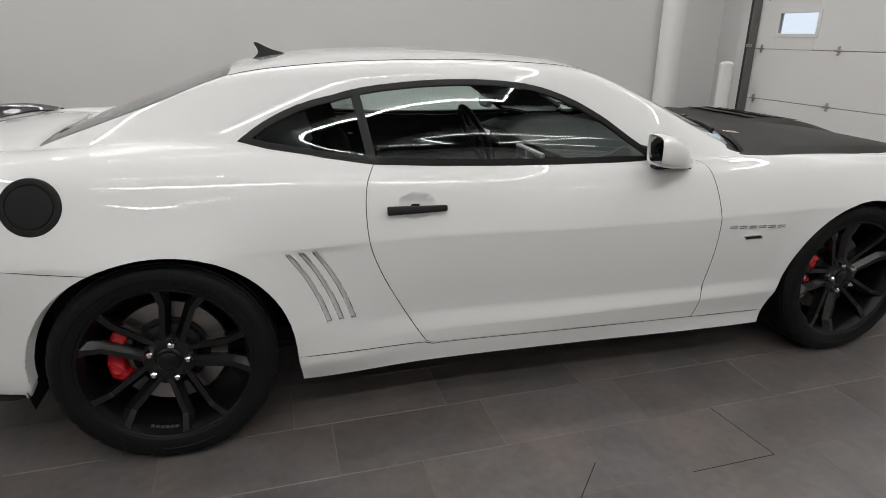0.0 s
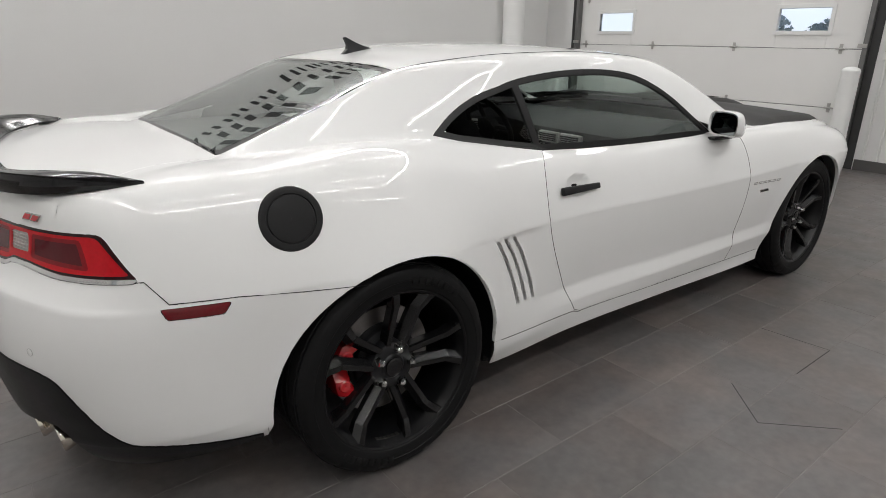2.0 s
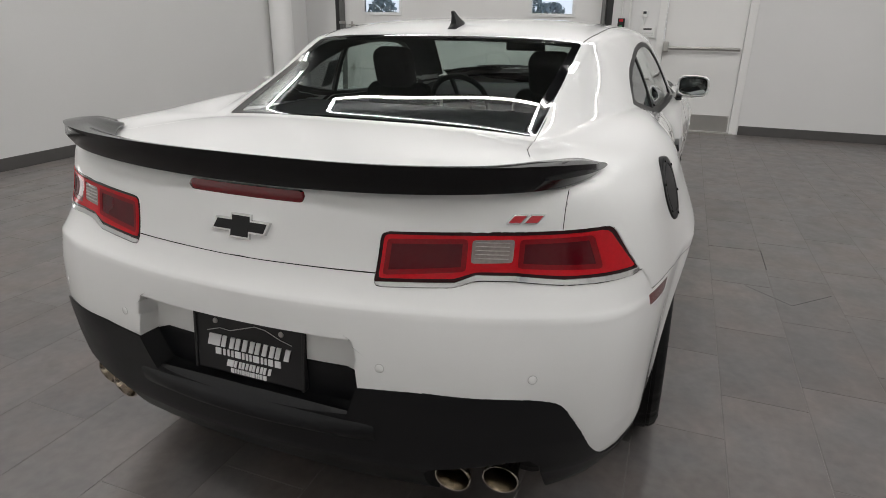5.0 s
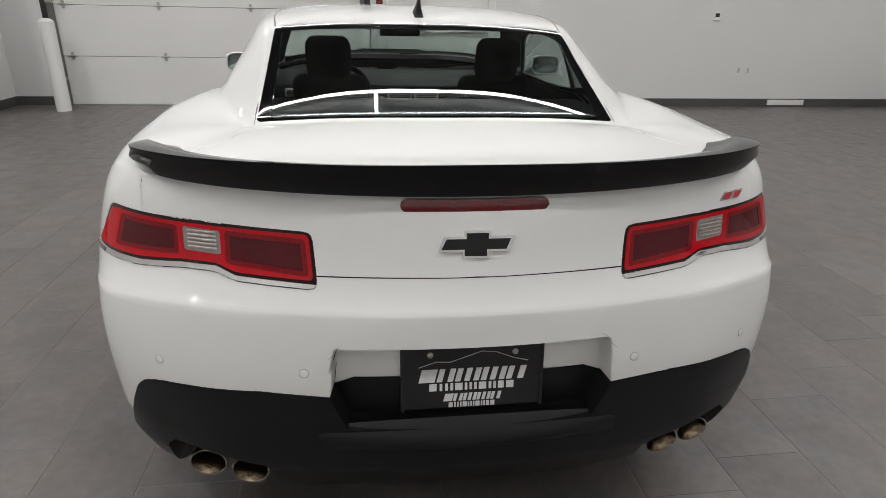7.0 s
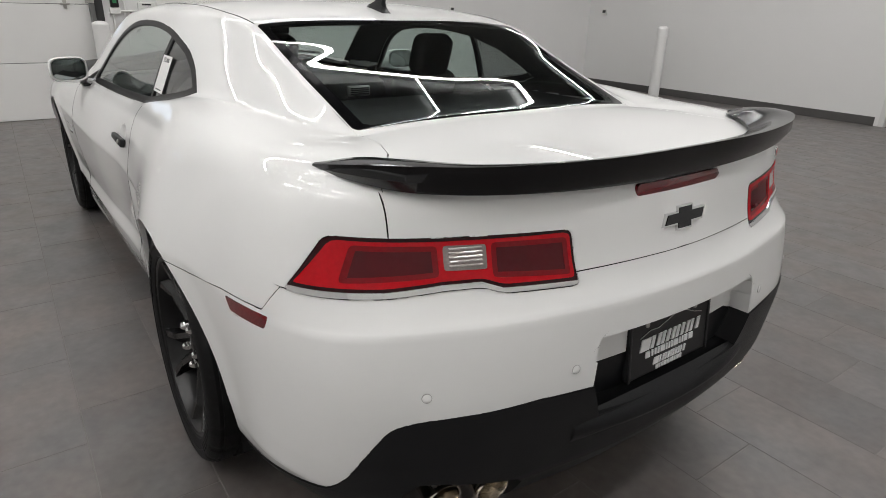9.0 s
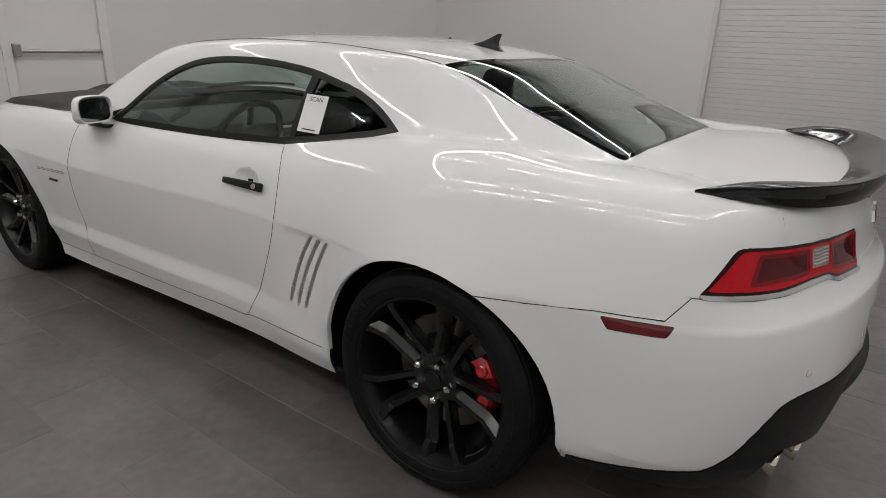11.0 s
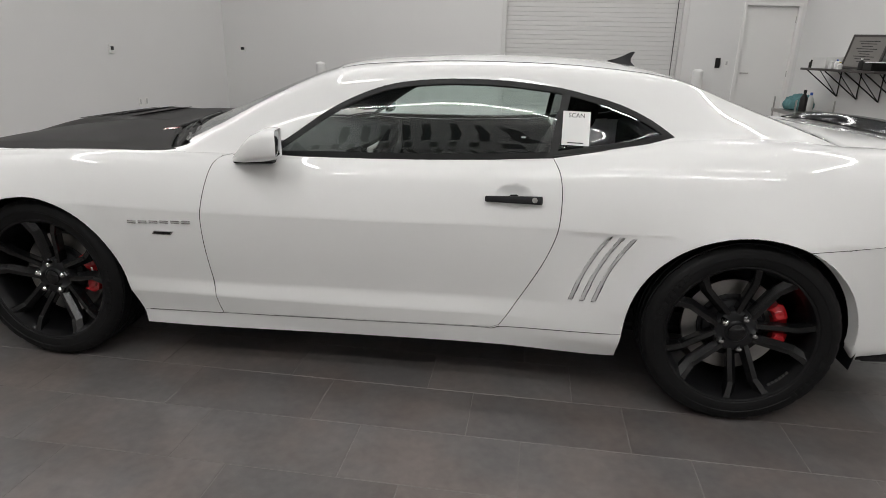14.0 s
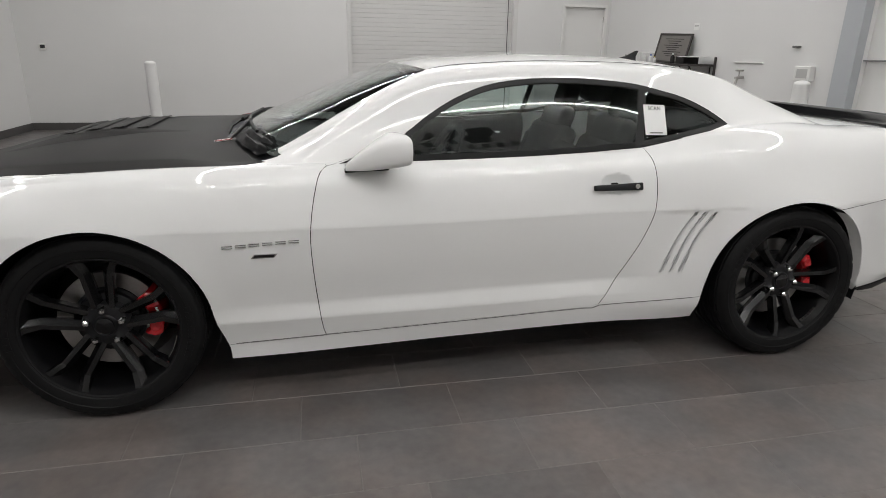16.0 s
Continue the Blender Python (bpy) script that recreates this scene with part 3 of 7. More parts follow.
sign_row(2.76, 2.94, [(0.00, 0.14), (0.20, 0.05), (0.34, 0.05), (0.50, 0.05), (0.62, 0.045), (0.74, 0.05), (0.90, 0.05), (1.03, 0.045), (1.16, 0.05), (1.34, 0.05), (1.50, 0.06), (1.64, 0.05), (1.80, 0.06), (1.92, 0.05), (2.05, 0.05), (2.22, 0.05), (2.36, 0.05), (2.50, 0.05), (2.66, 0.07), (2.80, 0.05), (2.92, 0.05), (3.04, 0.05)], 0.15)

glow = tagged(empty("wall_light", (-1.3, LEFT, 0.3)), "long low glowing light strip along the foot of the wall", "wall light")
bar((-3.3, LEFT - 0.03, 0.245), (0.45, LEFT - 0.001, 0.37), "housing", POST_WHITE, glow)
bm = bmesh.new()
box(bm, (-3.28, LEFT - 0.034, 0.255), (0.43, LEFT - 0.031, 0.36))
part("diffuser", bm, GLOW, glow, "glowing white diffuser")


# ---------------------------------------------------------------- the car's skin: flowing lines, then panels cut from it
def flow(xs, ys):
    """A smooth curve y(x) through a few design points."""
    xs, ys = np.asarray(xs, float), np.asarray(ys, float)
    d = np.diff(ys) / np.diff(xs)
    m = np.empty(len(xs))
    m[0], m[-1] = d[0], d[-1]
    h = np.diff(xs)
    for i in range(1, len(xs) - 1):
        m[i] = 0 if d[i - 1] * d[i] <= 0 else (d[i - 1] * h[i] + d[i] * h[i - 1]) / (h[i - 1] + h[i])
    def at(x):
        x = np.clip(x, xs[0], xs[-1])
        i = np.clip(np.searchsorted(xs, x) - 1, 0, len(xs) - 2)
        t = (x - xs[i]) / h[i]
        return (2 * t**3 - 3 * t**2 + 1) * ys[i] + (t**3 - 2 * t**2 + t) * h[i] * m[i] + (-2 * t**3 + 3 * t**2) * ys[i + 1] + (t**3 - t**2) * h[i] * m[i + 1]
    return at


def sweep(pts, counts):
    """A smooth space curve through the points, with so many steps in each span."""
    p = np.asarray(pts, float)
    s = np.concatenate([[0], np.cumsum(np.sqrt(np.linalg.norm(np.diff(p, axis=0), axis=1)))])
    m = np.zeros_like(p)
    for i in range(len(p)):
        a, b = max(i - 1, 0), min(i + 1, len(p) - 1)
        m[i] = (p[b] - p[a]) / (s[b] - s[a])
        if 0 < i < len(p) - 1:
            h0, h1 = s[i] - s[i - 1], s[i + 1] - s[i]
            m[i] = ((p[i] - p[i - 1]) / h0 * h1 + (p[i + 1] - p[i]) / h1 * h0) / (h0 + h1)
    m[0] = m[0] * (0, 1, 0) if abs(p[0][1]) < 1e-6 else m[0]
    out = []
    for i, n in enumerate(counts):
        h = s[i + 1] - s[i]
        for k in range(n + (i == len(counts) - 1)):
            t = k / n
            out.append((2 * t**3 - 3 * t**2 + 1) * p[i] + (t**3 - 2 * t**2 + t) * h * m[i] + (-2 * t**3 + 3 * t**2) * p[i + 1] + (t**3 - t**2) * h * m[i + 1])
    return np.array(out)


SIDE_X = (-0.38, 0.0, 0.45, 0.9, 1.5, 2.25, 2.85, 3.3)
SPANS = (10, 9, 9, 8, 8, 15, 20, 20, 26, 32, 24, 18, 12, 10, 8)
# each line: height behind, depths at y = 0, .32, .6, two corner points, heights and half-widths along the side
LINES = [
    (0.200, (-0.877, -0.861, -0.797), (-0.714, 0.720), (-0.58, 0.82), (0.275, 0.25, 0.206, 0.206, 0.198, 0.185, 0.184, 0.184), (0.875, 0.88, 0.870, 0.856, 0.866, 0.886, 0.88, 0.85)),
    (0.280, (-0.957, -0.941, -0.882), (-0.769, 0.760), (-0.60, 0.85), (0.31, 0.30, 0.28, 0.285, 0.275, 0.262, 0.26, 0.26), (0.889, 0.90, 0.903, 0.873, 0.886, 0.893, 0.89, 0.87)),
    (0.360, (-1.012, -0.991, -0.927), (-0.799, 0.778), (-0.615, 0.868), (0.355, 0.35, 0.345, 0.345, 0.345, 0.345, 0.345, 0.345), (0.893, 0.91, 0.906, 0.878, 0.900, 0.914, 0.915, 0.90)),
    (0.450, (-1.027, -1.006, -0.942), (-0.814, 0.787), (-0.62, 0.873), (0.42, 0.42, 0.42, 0.415, 0.41, 0.405, 0.42, 0.42), (0.899, 0.933, 0.910, 0.866, 0.886, 0.906, 0.928, 0.91)),
    (0.570, (-1.042, -1.021, -0.955), (-0.822, 0.795), (-0.628, 0.877), (0.55, 0.55, 0.55, 0.55, 0.55, 0.55, 0.55, 0.55), (0.909, 0.951, 0.911, 0.883, 0.907, 0.929, 0.945, 0.92)),
    (0.670, (-1.037, -1.014, -0.946), (-0.818, 0.797), (-0.632, 0.878), (0.655, 0.655, 0.65, 0.65, 0.65, 0.65, 0.655, 0.655), (0.917, 0.960, 0.912, 0.891, 0.917, 0.937, 0.953, 0.93)),
    (0.757, (-1.029, -1.002, -0.930), (-0.808, 0.790), (-0.637, 0.872), (0.73, 0.73, 0.72, 0.718, 0.712, 0.71, 0.725, 0.725), (0.920, 0.961, 0.911, 0.894, 0.921, 0.939, 0.954, 0.93)),
    (0.800, (-0.990, -0.960, -0.886), (-0.776, 0.778), (-0.64, 0.862), (0.80, 0.80, 0.80, 0.80, 0.79, 0.79, 0.79, 0.78), (0.904, 0.945, 0.900, 0.877, 0.904, 0.921, 0.937, 0.91)),
    (0.900, (-0.968, -0.941, -0.864), (-0.760, 0.762), (-0.632, 0.838), (0.90, 0.90, 0.89, 0.885, 0.87, 0.86, 0.85, 0.82), (0.870, 0.903, 0.873, 0.853, 0.873, 0.894, 0.905, 0.87)),
    (0.965, (-0.953, -0.926, -0.856), (-0.759, 0.745), (-0.63, 0.81), (0.975, 0.98, 0.955, 0.927, 0.910, 0.893, 0.88, 0.838), (0.846, 0.868, 0.842, 0.828, 0.849, 0.874, 0.884, 0.83)),
    (0.990, (-0.933, -0.911, -0.841), (-0.747, 0.720), (-0.622, 0.765), (1.019, 1.029, 0.990, 0.950, 0.930, 0.913, 0.895, 0.852), (0.795, 0.805, 0.802, 0.802, 0.826, 0.852, 0.860, 0.79)),
]


def body_line(line):
    zr, rear, c1, c2, zs, ws = line
    top = zr > 0.98
    pts = [(rear[0], 0, zr), (rear[1], 0.32, zr + 0.001), (rear[2], 0.60, zr + (0.006 if top else 0.002)),
           (*c1, zr * 0.65 + zs[0] * 0.35 if not top else 1.006), (*c2, zr * 0.2 + zs[0] * 0.8 if not top else 1.018)]
    pts += [(x, w, z) for x, w, z in zip(SIDE_X, ws, zs)]
    w, z = ws[-1], zs[-1]
    pts += [(3.58, w * 0.80, z - 0.03), (3.76, w * 0.42, z - 0.06), (3.80, 0, z - 0.07)]
    return sweep(pts, SPANS)


def rows_between(lines, n, creases=()):
    """Smooth cross-wise filling between lines, n steps each; the surface breaks at a crease."""
    out = []
    L = np.array(lines)
    for i in range(len(L) - 1):
        a, b, c, d = L[max(i - 1, 0)], L[i], L[i + 1], L[min(i + 2, len(L) - 1)]
        h = np.linalg.norm(c - b, axis=1)
        s0 = np.maximum(np.linalg.norm(b - a, axis=1) + h, 1e-6)
        s1 = np.maximum(np.linalg.norm(d - c, axis=1) + h, 1e-6)
        m0 = (c - a) * (h / s0)[:, None] * 0.92
        m1 = (d - b) * (h / s1)[:, None] * 0.92
        q0, q1 = creases.get(i, 0), creases.get(i + 1, 0)
        m0 = m0 * (1 - q0) + (c - b) * q0
        m1 = m1 * (1 - q1) + (c - b) * q1
        for k in range(n):
            t = k / n
            if q1 and not q0:
                t = 1 - (1 - t) ** 1.7
            elif q0 and not q1:
                t = t ** 1.7
            out.append((2 * t**3 - 3 * t**2 + 1) * b + (t**3 - 2 * t**2 + t) * m0 + (-2 * t**3 + 3 * t**2) * c + (t**3 - t**2) * m1)
    out.append(L[-1])
    return np.array(out)


LOWER = rows_between([body_line(l) for l in LINES], 5, {2: 0.8, 3: 0.7, 6: 0.9})
for cx, cz, r0, proud in ((0.018, 0.345, 0.395, 0.011), (2.852, 0.350, 0.380, 0.009)):
    r = np.hypot(LOWER[:, :, 0] - cx, LOWER[:, :, 2] - cz)
    w = np.clip(1 - (r - r0) / 0.085, 0, 1) * (LOWER[:, :, 1] > 0.7) * np.clip((LOWER[:, :, 2] - 0.30) / 0.12, 0, 1)
    LOWER[:, :, 1] += proud * w
# a shallow scoop round the three slots, with a crisp upper edge
sx = np.clip((LOWER[:, :, 0] - 0.41) / 0.05, 0, 1) * np.clip((0.685 - LOWER[:, :, 0]) / 0.10, 0, 1)
sz = np.clip((0.716 - LOWER[:, :, 2]) / 0.014, 0, 1) * np.clip((LOWER[:, :, 2] - 0.40) / 0.15, 0, 1)
LOWER[:, :, 1] -= 0.007 * sx * sz * (LOWER[:, :, 1] > 0.7)
# fair the shoulder, so that lights run along it without breaks
for _ in range(9):
    mid = LOWER.copy()
    mid[31:-1] = LOWER[31:-1] * 0.5 + (LOWER[30:-2] + LOWER[32:]) * 0.25
    LOWER[31:-1] = mid[31:-1]
    mid = LOWER.copy()
    mid[:, 1:-1] = LOWER[:, 1:-1] * 0.5 + (LOWER[:, :-2] + LOWER[:, 2:]) * 0.25
    LOWER[30:, 3:-3] = mid[30:, 3:-3]
CREST = LOWER[-1]
COL_GLASS = sum(SPANS[:5])
N0, N1, N2 = 14, 20, COL_GLASS - 20

belt_y = flow((-0.38, 0.0, 0.3, 0.5, 0.73, 1.2, 1.6, 2.0, 2.25, 2.6, 3.3, 3.8), (0.565, 0.678, 0.728, 0.755, 0.778, 0.802, 0.822, 0.838, 0.815, 0.80, 0.73, 0.3))
belt_z = flow((-0.38, 0.0, 0.3, 0.5, 0.73, 1.2, 1.6, 2.0, 2.25, 2.6, 3.3, 3.8), (1.024, 1.052, 1.039, 1.004, 0.968, 0.948, 0.940, 0.930, 0.926, 0.920, 0.870, 0.78))
rail_y = flow((-0.38, -0.30, 0.0, 0.26, 0.6, 1.0, 1.4, 1.6, 1.9, 2.1, 2.25, 2.6, 3.3, 3.8), (0.520, 0.522, 0.534, 0.558, 0.612, 0.638, 0.654, 0.666, 0.714, 0.748, 0.775, 0.745, 0.66, 0.2))
rail_z = flow((-0.38, -0.30, 0.0, 0.26, 0.6, 1.0, 1.4, 1.6, 1.9, 2.1, 2.25, 2.6, 3.3, 3.8), (1.0190, 1.0480, 1.153, 1.247, 1.284, 1.292, 1.276, 1.252, 1.125, 1.020, 0.950, 0.946, 0.902, 0.785))
roof_z = flow((-0.38, 0.0, 0.26, 0.42, 0.65, 0.95, 1.3, 1.65, 1.9, 2.15, 2.40, 2.8, 3.2, 3.55, 3.8), (1.037, 1.175, 1.268, 1.302, 1.326, 1.334, 1.322, 1.285, 1.200, 1.095, 1.005, 0.985, 0.93, 0.85, 0.74))


def upper_section(p0):
    x, yc, zc = p0
    k = min(1.0, yc / 0.79) if x > 3.3 else 1.0
    p1 = np.array((x, min(float(belt_y(x)) * k, yc * 0.97), max(float(belt_z(x)), zc + 0.002 * k)))
    p2 = np.array((x, float(rail_y(x)) * k, float(rail_z(x))))
    zt = float(roof_z(x))
    power = 3.0
    out = []
    for i in range(N0):
        t = i / N0
        q = p0 * (1 - t) + p1 * t
        q[2] += 0.008 * 4 * t * (1 - t)
        out.append(q)
    bow = 0.009 * np.clip((p2[2] - p1[2]) / 0.2, 0, 1)
    for i in range(N1):
        t = i / N1
        q = p1 * (1 - t) + p2 * t
        q[1] += bow * 4 * t * (1 - t)
        q[2] += bow * 0.6 * 4 * t * (1 - t)
        out.append(q)
    for i in range(N2 + 1):
        a = i / N2
        y = p2[1] * (1 - a)
        out.append(np.array((x, y, p2[2] + (zt - p2[2]) * (1 - (y / max(p2[1], 1e-6)) ** power))))
    out = np.array(out)
    sharp = out.copy()
    for _ in range(3):
        mid = out.copy()
        mid[1:-1] = out[1:-1] * 0.5 + (out[:-2] + out[2:]) * 0.25
        out[3:-3] = mid[3:-3]
    # the back window keeps a crisp edge
    w = float(np.interp(x, (0.22, 0.45), (0.2, 1.0)))
    return sharp * (1 - w) + out * w


UPPER = np.array([upper_section(p) for p in CREST[COL_GLASS:]])


def deck_grid():
    """From the crest round the tail to the foot of the back window."""
    first = UPPER[0]
    base = first[N0:][::-1]
    g = np.zeros((COL_GLASS + 1, N0 + 1, 3))
    side = first[:N0 + 1]
    for u in range(COL_GLASS + 1):
        for v in range(N0 + 1):
            t = v / N0
            q = CREST[u] * (1 - t) + base[u] * t
            w = (u / COL_GLASS) ** 3
            lin = side[0] * (1 - t) + side[-1] * t
            q = q + (side[v] - lin) * w
            q[2] += 0.010 * 4 * t * (1 - t) * (1 - w)
            g[u, v] = q
    return g


def build_skin():
    bm = bmesh.new()
    tag = bm.faces.layers.int.new("zone")

    def grid(g, zone):
        vs = [[bm.verts.new(p) for p in row] for row in g]
        for i in range(len(g) - 1):
            for j in range(len(g[0]) - 1):
                q = []
                for v in (vs[i][j], vs[i][j + 1], vs[i + 1][j + 1], vs[i + 1][j]):
                    if not q or (v.co - q[-1].co).length > 1e-6:
                        q.append(v)
                if len(q) > 2 and (q[0].co - q[-1].co).length < 1e-6:
                    q.pop()
                if len(q) > 2:
                    f = bm.faces.new(q)
                    f[tag] = zone

    grid(LOWER, 1)
    grid(deck_grid()[:, :, :], 2)
    grid(UPPER, 3)
    bmesh.ops.remove_doubles(bm, verts=bm.verts[:], dist=1e-5)
    bmesh.ops.dissolve_degenerate(bm, edges=bm.edges[:], dist=1e-6)
    bmesh.ops.recalc_face_normals(bm, faces=bm.faces[:])
    up = sum(f.normal.z for f in bm.faces if f[tag] == 3)
    if up < 0:
        bmesh.ops.reverse_faces(bm, faces=bm.faces[:])
    bm.normal_update()
    lay = bm.verts.layers.float_vector.new("flow")
    for v in bm.verts:
        n = v.normal.copy()
        if v.co.y < 1e-4:
            n.y = 0
            n.normalize()
        # the foot of the side glass keeps the lie of the glass, not of the shoulder below it
        x, y, z = v.co
        if 0.76 < x < 1.85 and y > 0.6:
            dy, dz = float(rail_y(x)) - float(belt_y(x)), float(rail_z(x)) - float(belt_z(x))
            t = (z - float(belt_z(x))) / dz
            if -0.015 < t < 0.26:
                dy, dz = dy + 0.036 * (1 - 2 * t) + 0.018 * (1 - t / 0.26), dz + 0.0216 * (1 - 2 * t)
                n = Vector((n.x * math.hypot(dy, dz), dz, -dy)).normalized()
        v[lay] = n
    near = [v for v in bm.verts if v.co.x < 0.9 and 0.82 < v.co.z < 1.07 and v.co.y > 0.56 and v.link_edges and (v.co.x < 0.74 or v.co.z < belt_z(v.co.x) - 0.005)]
    for _ in range(7):
        fresh = []
        for v in near:
            m = Vector(v[lay]) * 2
            for e in v.link_edges:
                m += Vector(e.other_vert(v)[lay])
            fresh.append(m.normalized())
        for v, m in zip(near, fresh):
            v[lay] = m
    return bm, tag, lay


skin, ZONE, FLOW = build_skin()


def cut(line, view, test, closed=False):
    """Splits the skin along a line drawn in a side ('y'), rear ('x') or top ('z') view."""
    pts = [Vector(p) for p in line]
    if closed:
        pts.append(pts[0])
    pick = {"y": lambda c: Vector((c.x, c.z)), "x": lambda c: Vector((c.y, c.z)), "z": lambda c: Vector((c.x, c.y))}[view]
    lo = Vector((min(p.x for p in pts) - 0.04, min(p.y for p in pts) - 0.04))
    hi = Vector((max(p.x for p in pts) + 0.04, max(p.y for p in pts) + 0.04))
    near = []
    for f in skin.faces:
        c = f.calc_center_median()
        q = pick(c)
        if lo.x < q.x < hi.x and lo.y < q.y < hi.y and test(c):
            near.append(f)
    near = set(near)
    for a, b in zip(pts, pts[1:]):
        d = b - a
        n2 = d.length
        if n2 < 1e-6:
            continue
        d = d / n2
        some = []
        for f in near:
            if not f.is_valid:
                continue
            q = pick(f.calc_center_median()) - a
            s = q.dot(d)
            if -0.045 < s < n2 + 0.045 and abs(q.dot(Vector((-d.y, d.x)))) < 0.05:
                some.append(f)
        if not some:
            continue
        no = {"y": Vector((-d.y, 0, d.x)), "x": Vector((0, -d.y, d.x)), "z": Vector((-d.y, d.x, 0))}[view]
        co = {"y": Vector((a.x, 0, a.y)), "x": Vector((0, a.x, a.y)), "z": Vector((a.x, a.y, 0))}[view]
        geom = list({e for f in some for e in f.edges}) + list({v for f in some for v in f.verts}) + some
        r = bmesh.ops.bisect_plane(skin, geom=geom, dist=1e-5, plane_co=co, plane_no=no)
        near = {f for f in near if f.is_valid} | {g for g in r["geom"] if isinstance(g, bmesh.types.BMFace) and g.is_valid}


def rounded(poly, r=0.03, n=4, closed=True):
    """The polygon with its corners rounded."""
    out = []
    k = len(poly)
    for i in range(k):
        p = Vector(poly[i])
        if not closed and i in (0, k - 1):
            out.append(tuple(p))
            continue
        a, b = Vector(poly[i - 1]) - p, Vector(poly[(i + 1) % k]) - p
        ra = min(r, a.length * 0.45, b.length * 0.45)
        a, b = p + a.normalized() * ra, p + b.normalized() * ra
        for j in range(n + 1):
            t = j / n
            out.append(tuple(a * (1 - t) ** 2 + p * 2 * t * (1 - t) + b * t * t))
    return out


def curve_line(pts, n=6):
    """A smooth open line through flat points."""
    return [tuple(q[:2]) for q in sweep([(*p, 0.001) for p in pts], [n] * (len(pts) - 1))]


def arch(cx, cz, r, a0, a1, n=26):
    return [(cx + r * math.cos(radians(a)), cz + r * math.sin(radians(a))) for a in np.linspace(a0, a1, n)]


REAR_ARCH = [(0.440, 0.10), (0.430, 0.24), (0.421, 0.30)] + arch(0.018, 0.345, 0.400, 4, 88, 16) + [(0.018 + (x - 0.018) * 1.07, z) for x, z in arch(0.018, 0.345, 0.400, 91, 184, 18)] + [(-0.431, 0.25), (-0.436, 0.10)]
FRONT_ARCH = [(2.415, 0.10), (2.425, 0.235), (2.455, 0.330)] + arch(2.852, 0.350, 0.385, 175, 0, 34) + [(3.25, 0.25), (3.25, 0.10)]
DOOR = curve_line([(0.728, 0.969), (0.700, 0.925), (0.687, 0.870), (0.684, 0.790), (0.692, 0.705), (0.728, 0.600), (0.785, 0.485), (0.850, 0.370), (0.893, 0.302)], 4)
DOOR += [(0.925, 0.288), (1.5, 0.277), (2.06, 0.263)]
DOOR += curve_line([(2.064, 0.268), (2.076, 0.345), (2.092, 0.50), (2.100, 0.66), (2.094, 0.74), (2.078, 0.83), (2.056, 0.90), (2.030, 0.924)], 4)[1:]
DOOR += [(1.985, 0.934), (1.95, 0.942), (1.86, 0.955), (1.6, 0.957), (1.2, 0.962), (0.95, 0.968)]
DLO = curve_line([(0.284, 1.053), (0.365, 1.106), (0.485, 1.160), (0.60, 1.190), (0.72, 1.216), (0.90, 1.234), (1.06, 1.239), (1.22, 1.233), (1.37, 1.212), (1.50, 1.168), (1.62, 1.104), (1.74, 1.020), (1.86, 0.938)], 4)
DLO += [(1.70, 0.934), (1.45, 0.937), (1.2, 0.942), (0.95, 0.952), (0.73, 0.967), (0.55, 0.997), (0.38, 1.027)]


def inset(poly, d):
    """The polygon moved inwards by d."""
    k = len(poly)
    area = sum(poly[i - 1][0] * poly[i][1] - poly[i][0] * poly[i - 1][1] for i in range(k))
    s = 1 if area > 0 else -1
    out = []
    for i in range(k):
        p, a, b = Vector(poly[i]), Vector(poly[i - 1]), Vector(poly[(i + 1) % k])
        e0, e1 = (p - a).normalized(), (b - p).normalized()
        n0, n1 = Vector((-e0.y, e0.x)) * s, Vector((-e1.y, e1.x)) * s
        m = (n0 + n1)
        m = m / max(m.length_squared / 2, 0.35)
        out.append(tuple(p + m * d))
    return out


GLASS_LINE = inset(DLO, 0.019)
PILLAR = [(0.752, 0.955), (0.742, 0.975), (0.700, 1.225), (0.692, 1.25)], [(0.722, 0.955), (0.712, 0.975), (0.668, 1.225), (0.660, 1.25)]
BUMPER = [(0.02, 0.685), (-0.12, 0.702), (-0.30, 0.715), (-0.475, 0.737), (-0.630, 0.746), (-0.668, 0.800)]
ROCKER = [(0.40, 0.318), (0.62, 0.307), (0.893, 0.295), (0.925, 0.281), (1.5, 0.270), (2.06, 0.256), (2.46, 0.245)]
LAMP = rounded([(0.322, 0.797), (0.330, 0.908), (0.560, 0.918), (0.775, 0.920), (0.842, 0.803), (0.70, 0.809), (0.60, 0.820), (0.53, 0.820), (0.49, 0.805)], 0.016, 3)
LAMP_CHROME = [(0.322, 0.806), (0.488, 0.8145), (0.528, 0.830), (0.602, 0.830), (0.70, 0.8195), (0.832, 0.8145)]
LAMP_IN = inset(rounded([(0.326, 0.809), (0.333, 0.907), (0.560, 0.915), (0.770, 0.917), (0.834, 0.819), (0.70, 0.8225), (0.602, 0.833), (0.528, 0.833), (0.488, 0.8175)], 0.012, 2), 0.0035)
DARK_A = inset(rounded([(0.338, 0.820), (0.343, 0.895), (0.506, 0.903), (0.506, 0.836)], 0.008, 2), 0.0)
DARK_B = inset(rounded([(0.606, 0.845), (0.606, 0.904), (0.742, 0.906), (0.768, 0.834)], 0.008, 2), 0.0)
DEEP_A, DEEP_B = inset(DARK_A, 0.010), inset(DARK_B, 0.010)
REVERSE = rounded([(0.515, 0.853), (0.515, 0.901), (0.596, 0.904), (0.596, 0.856)], 0.006, 2)
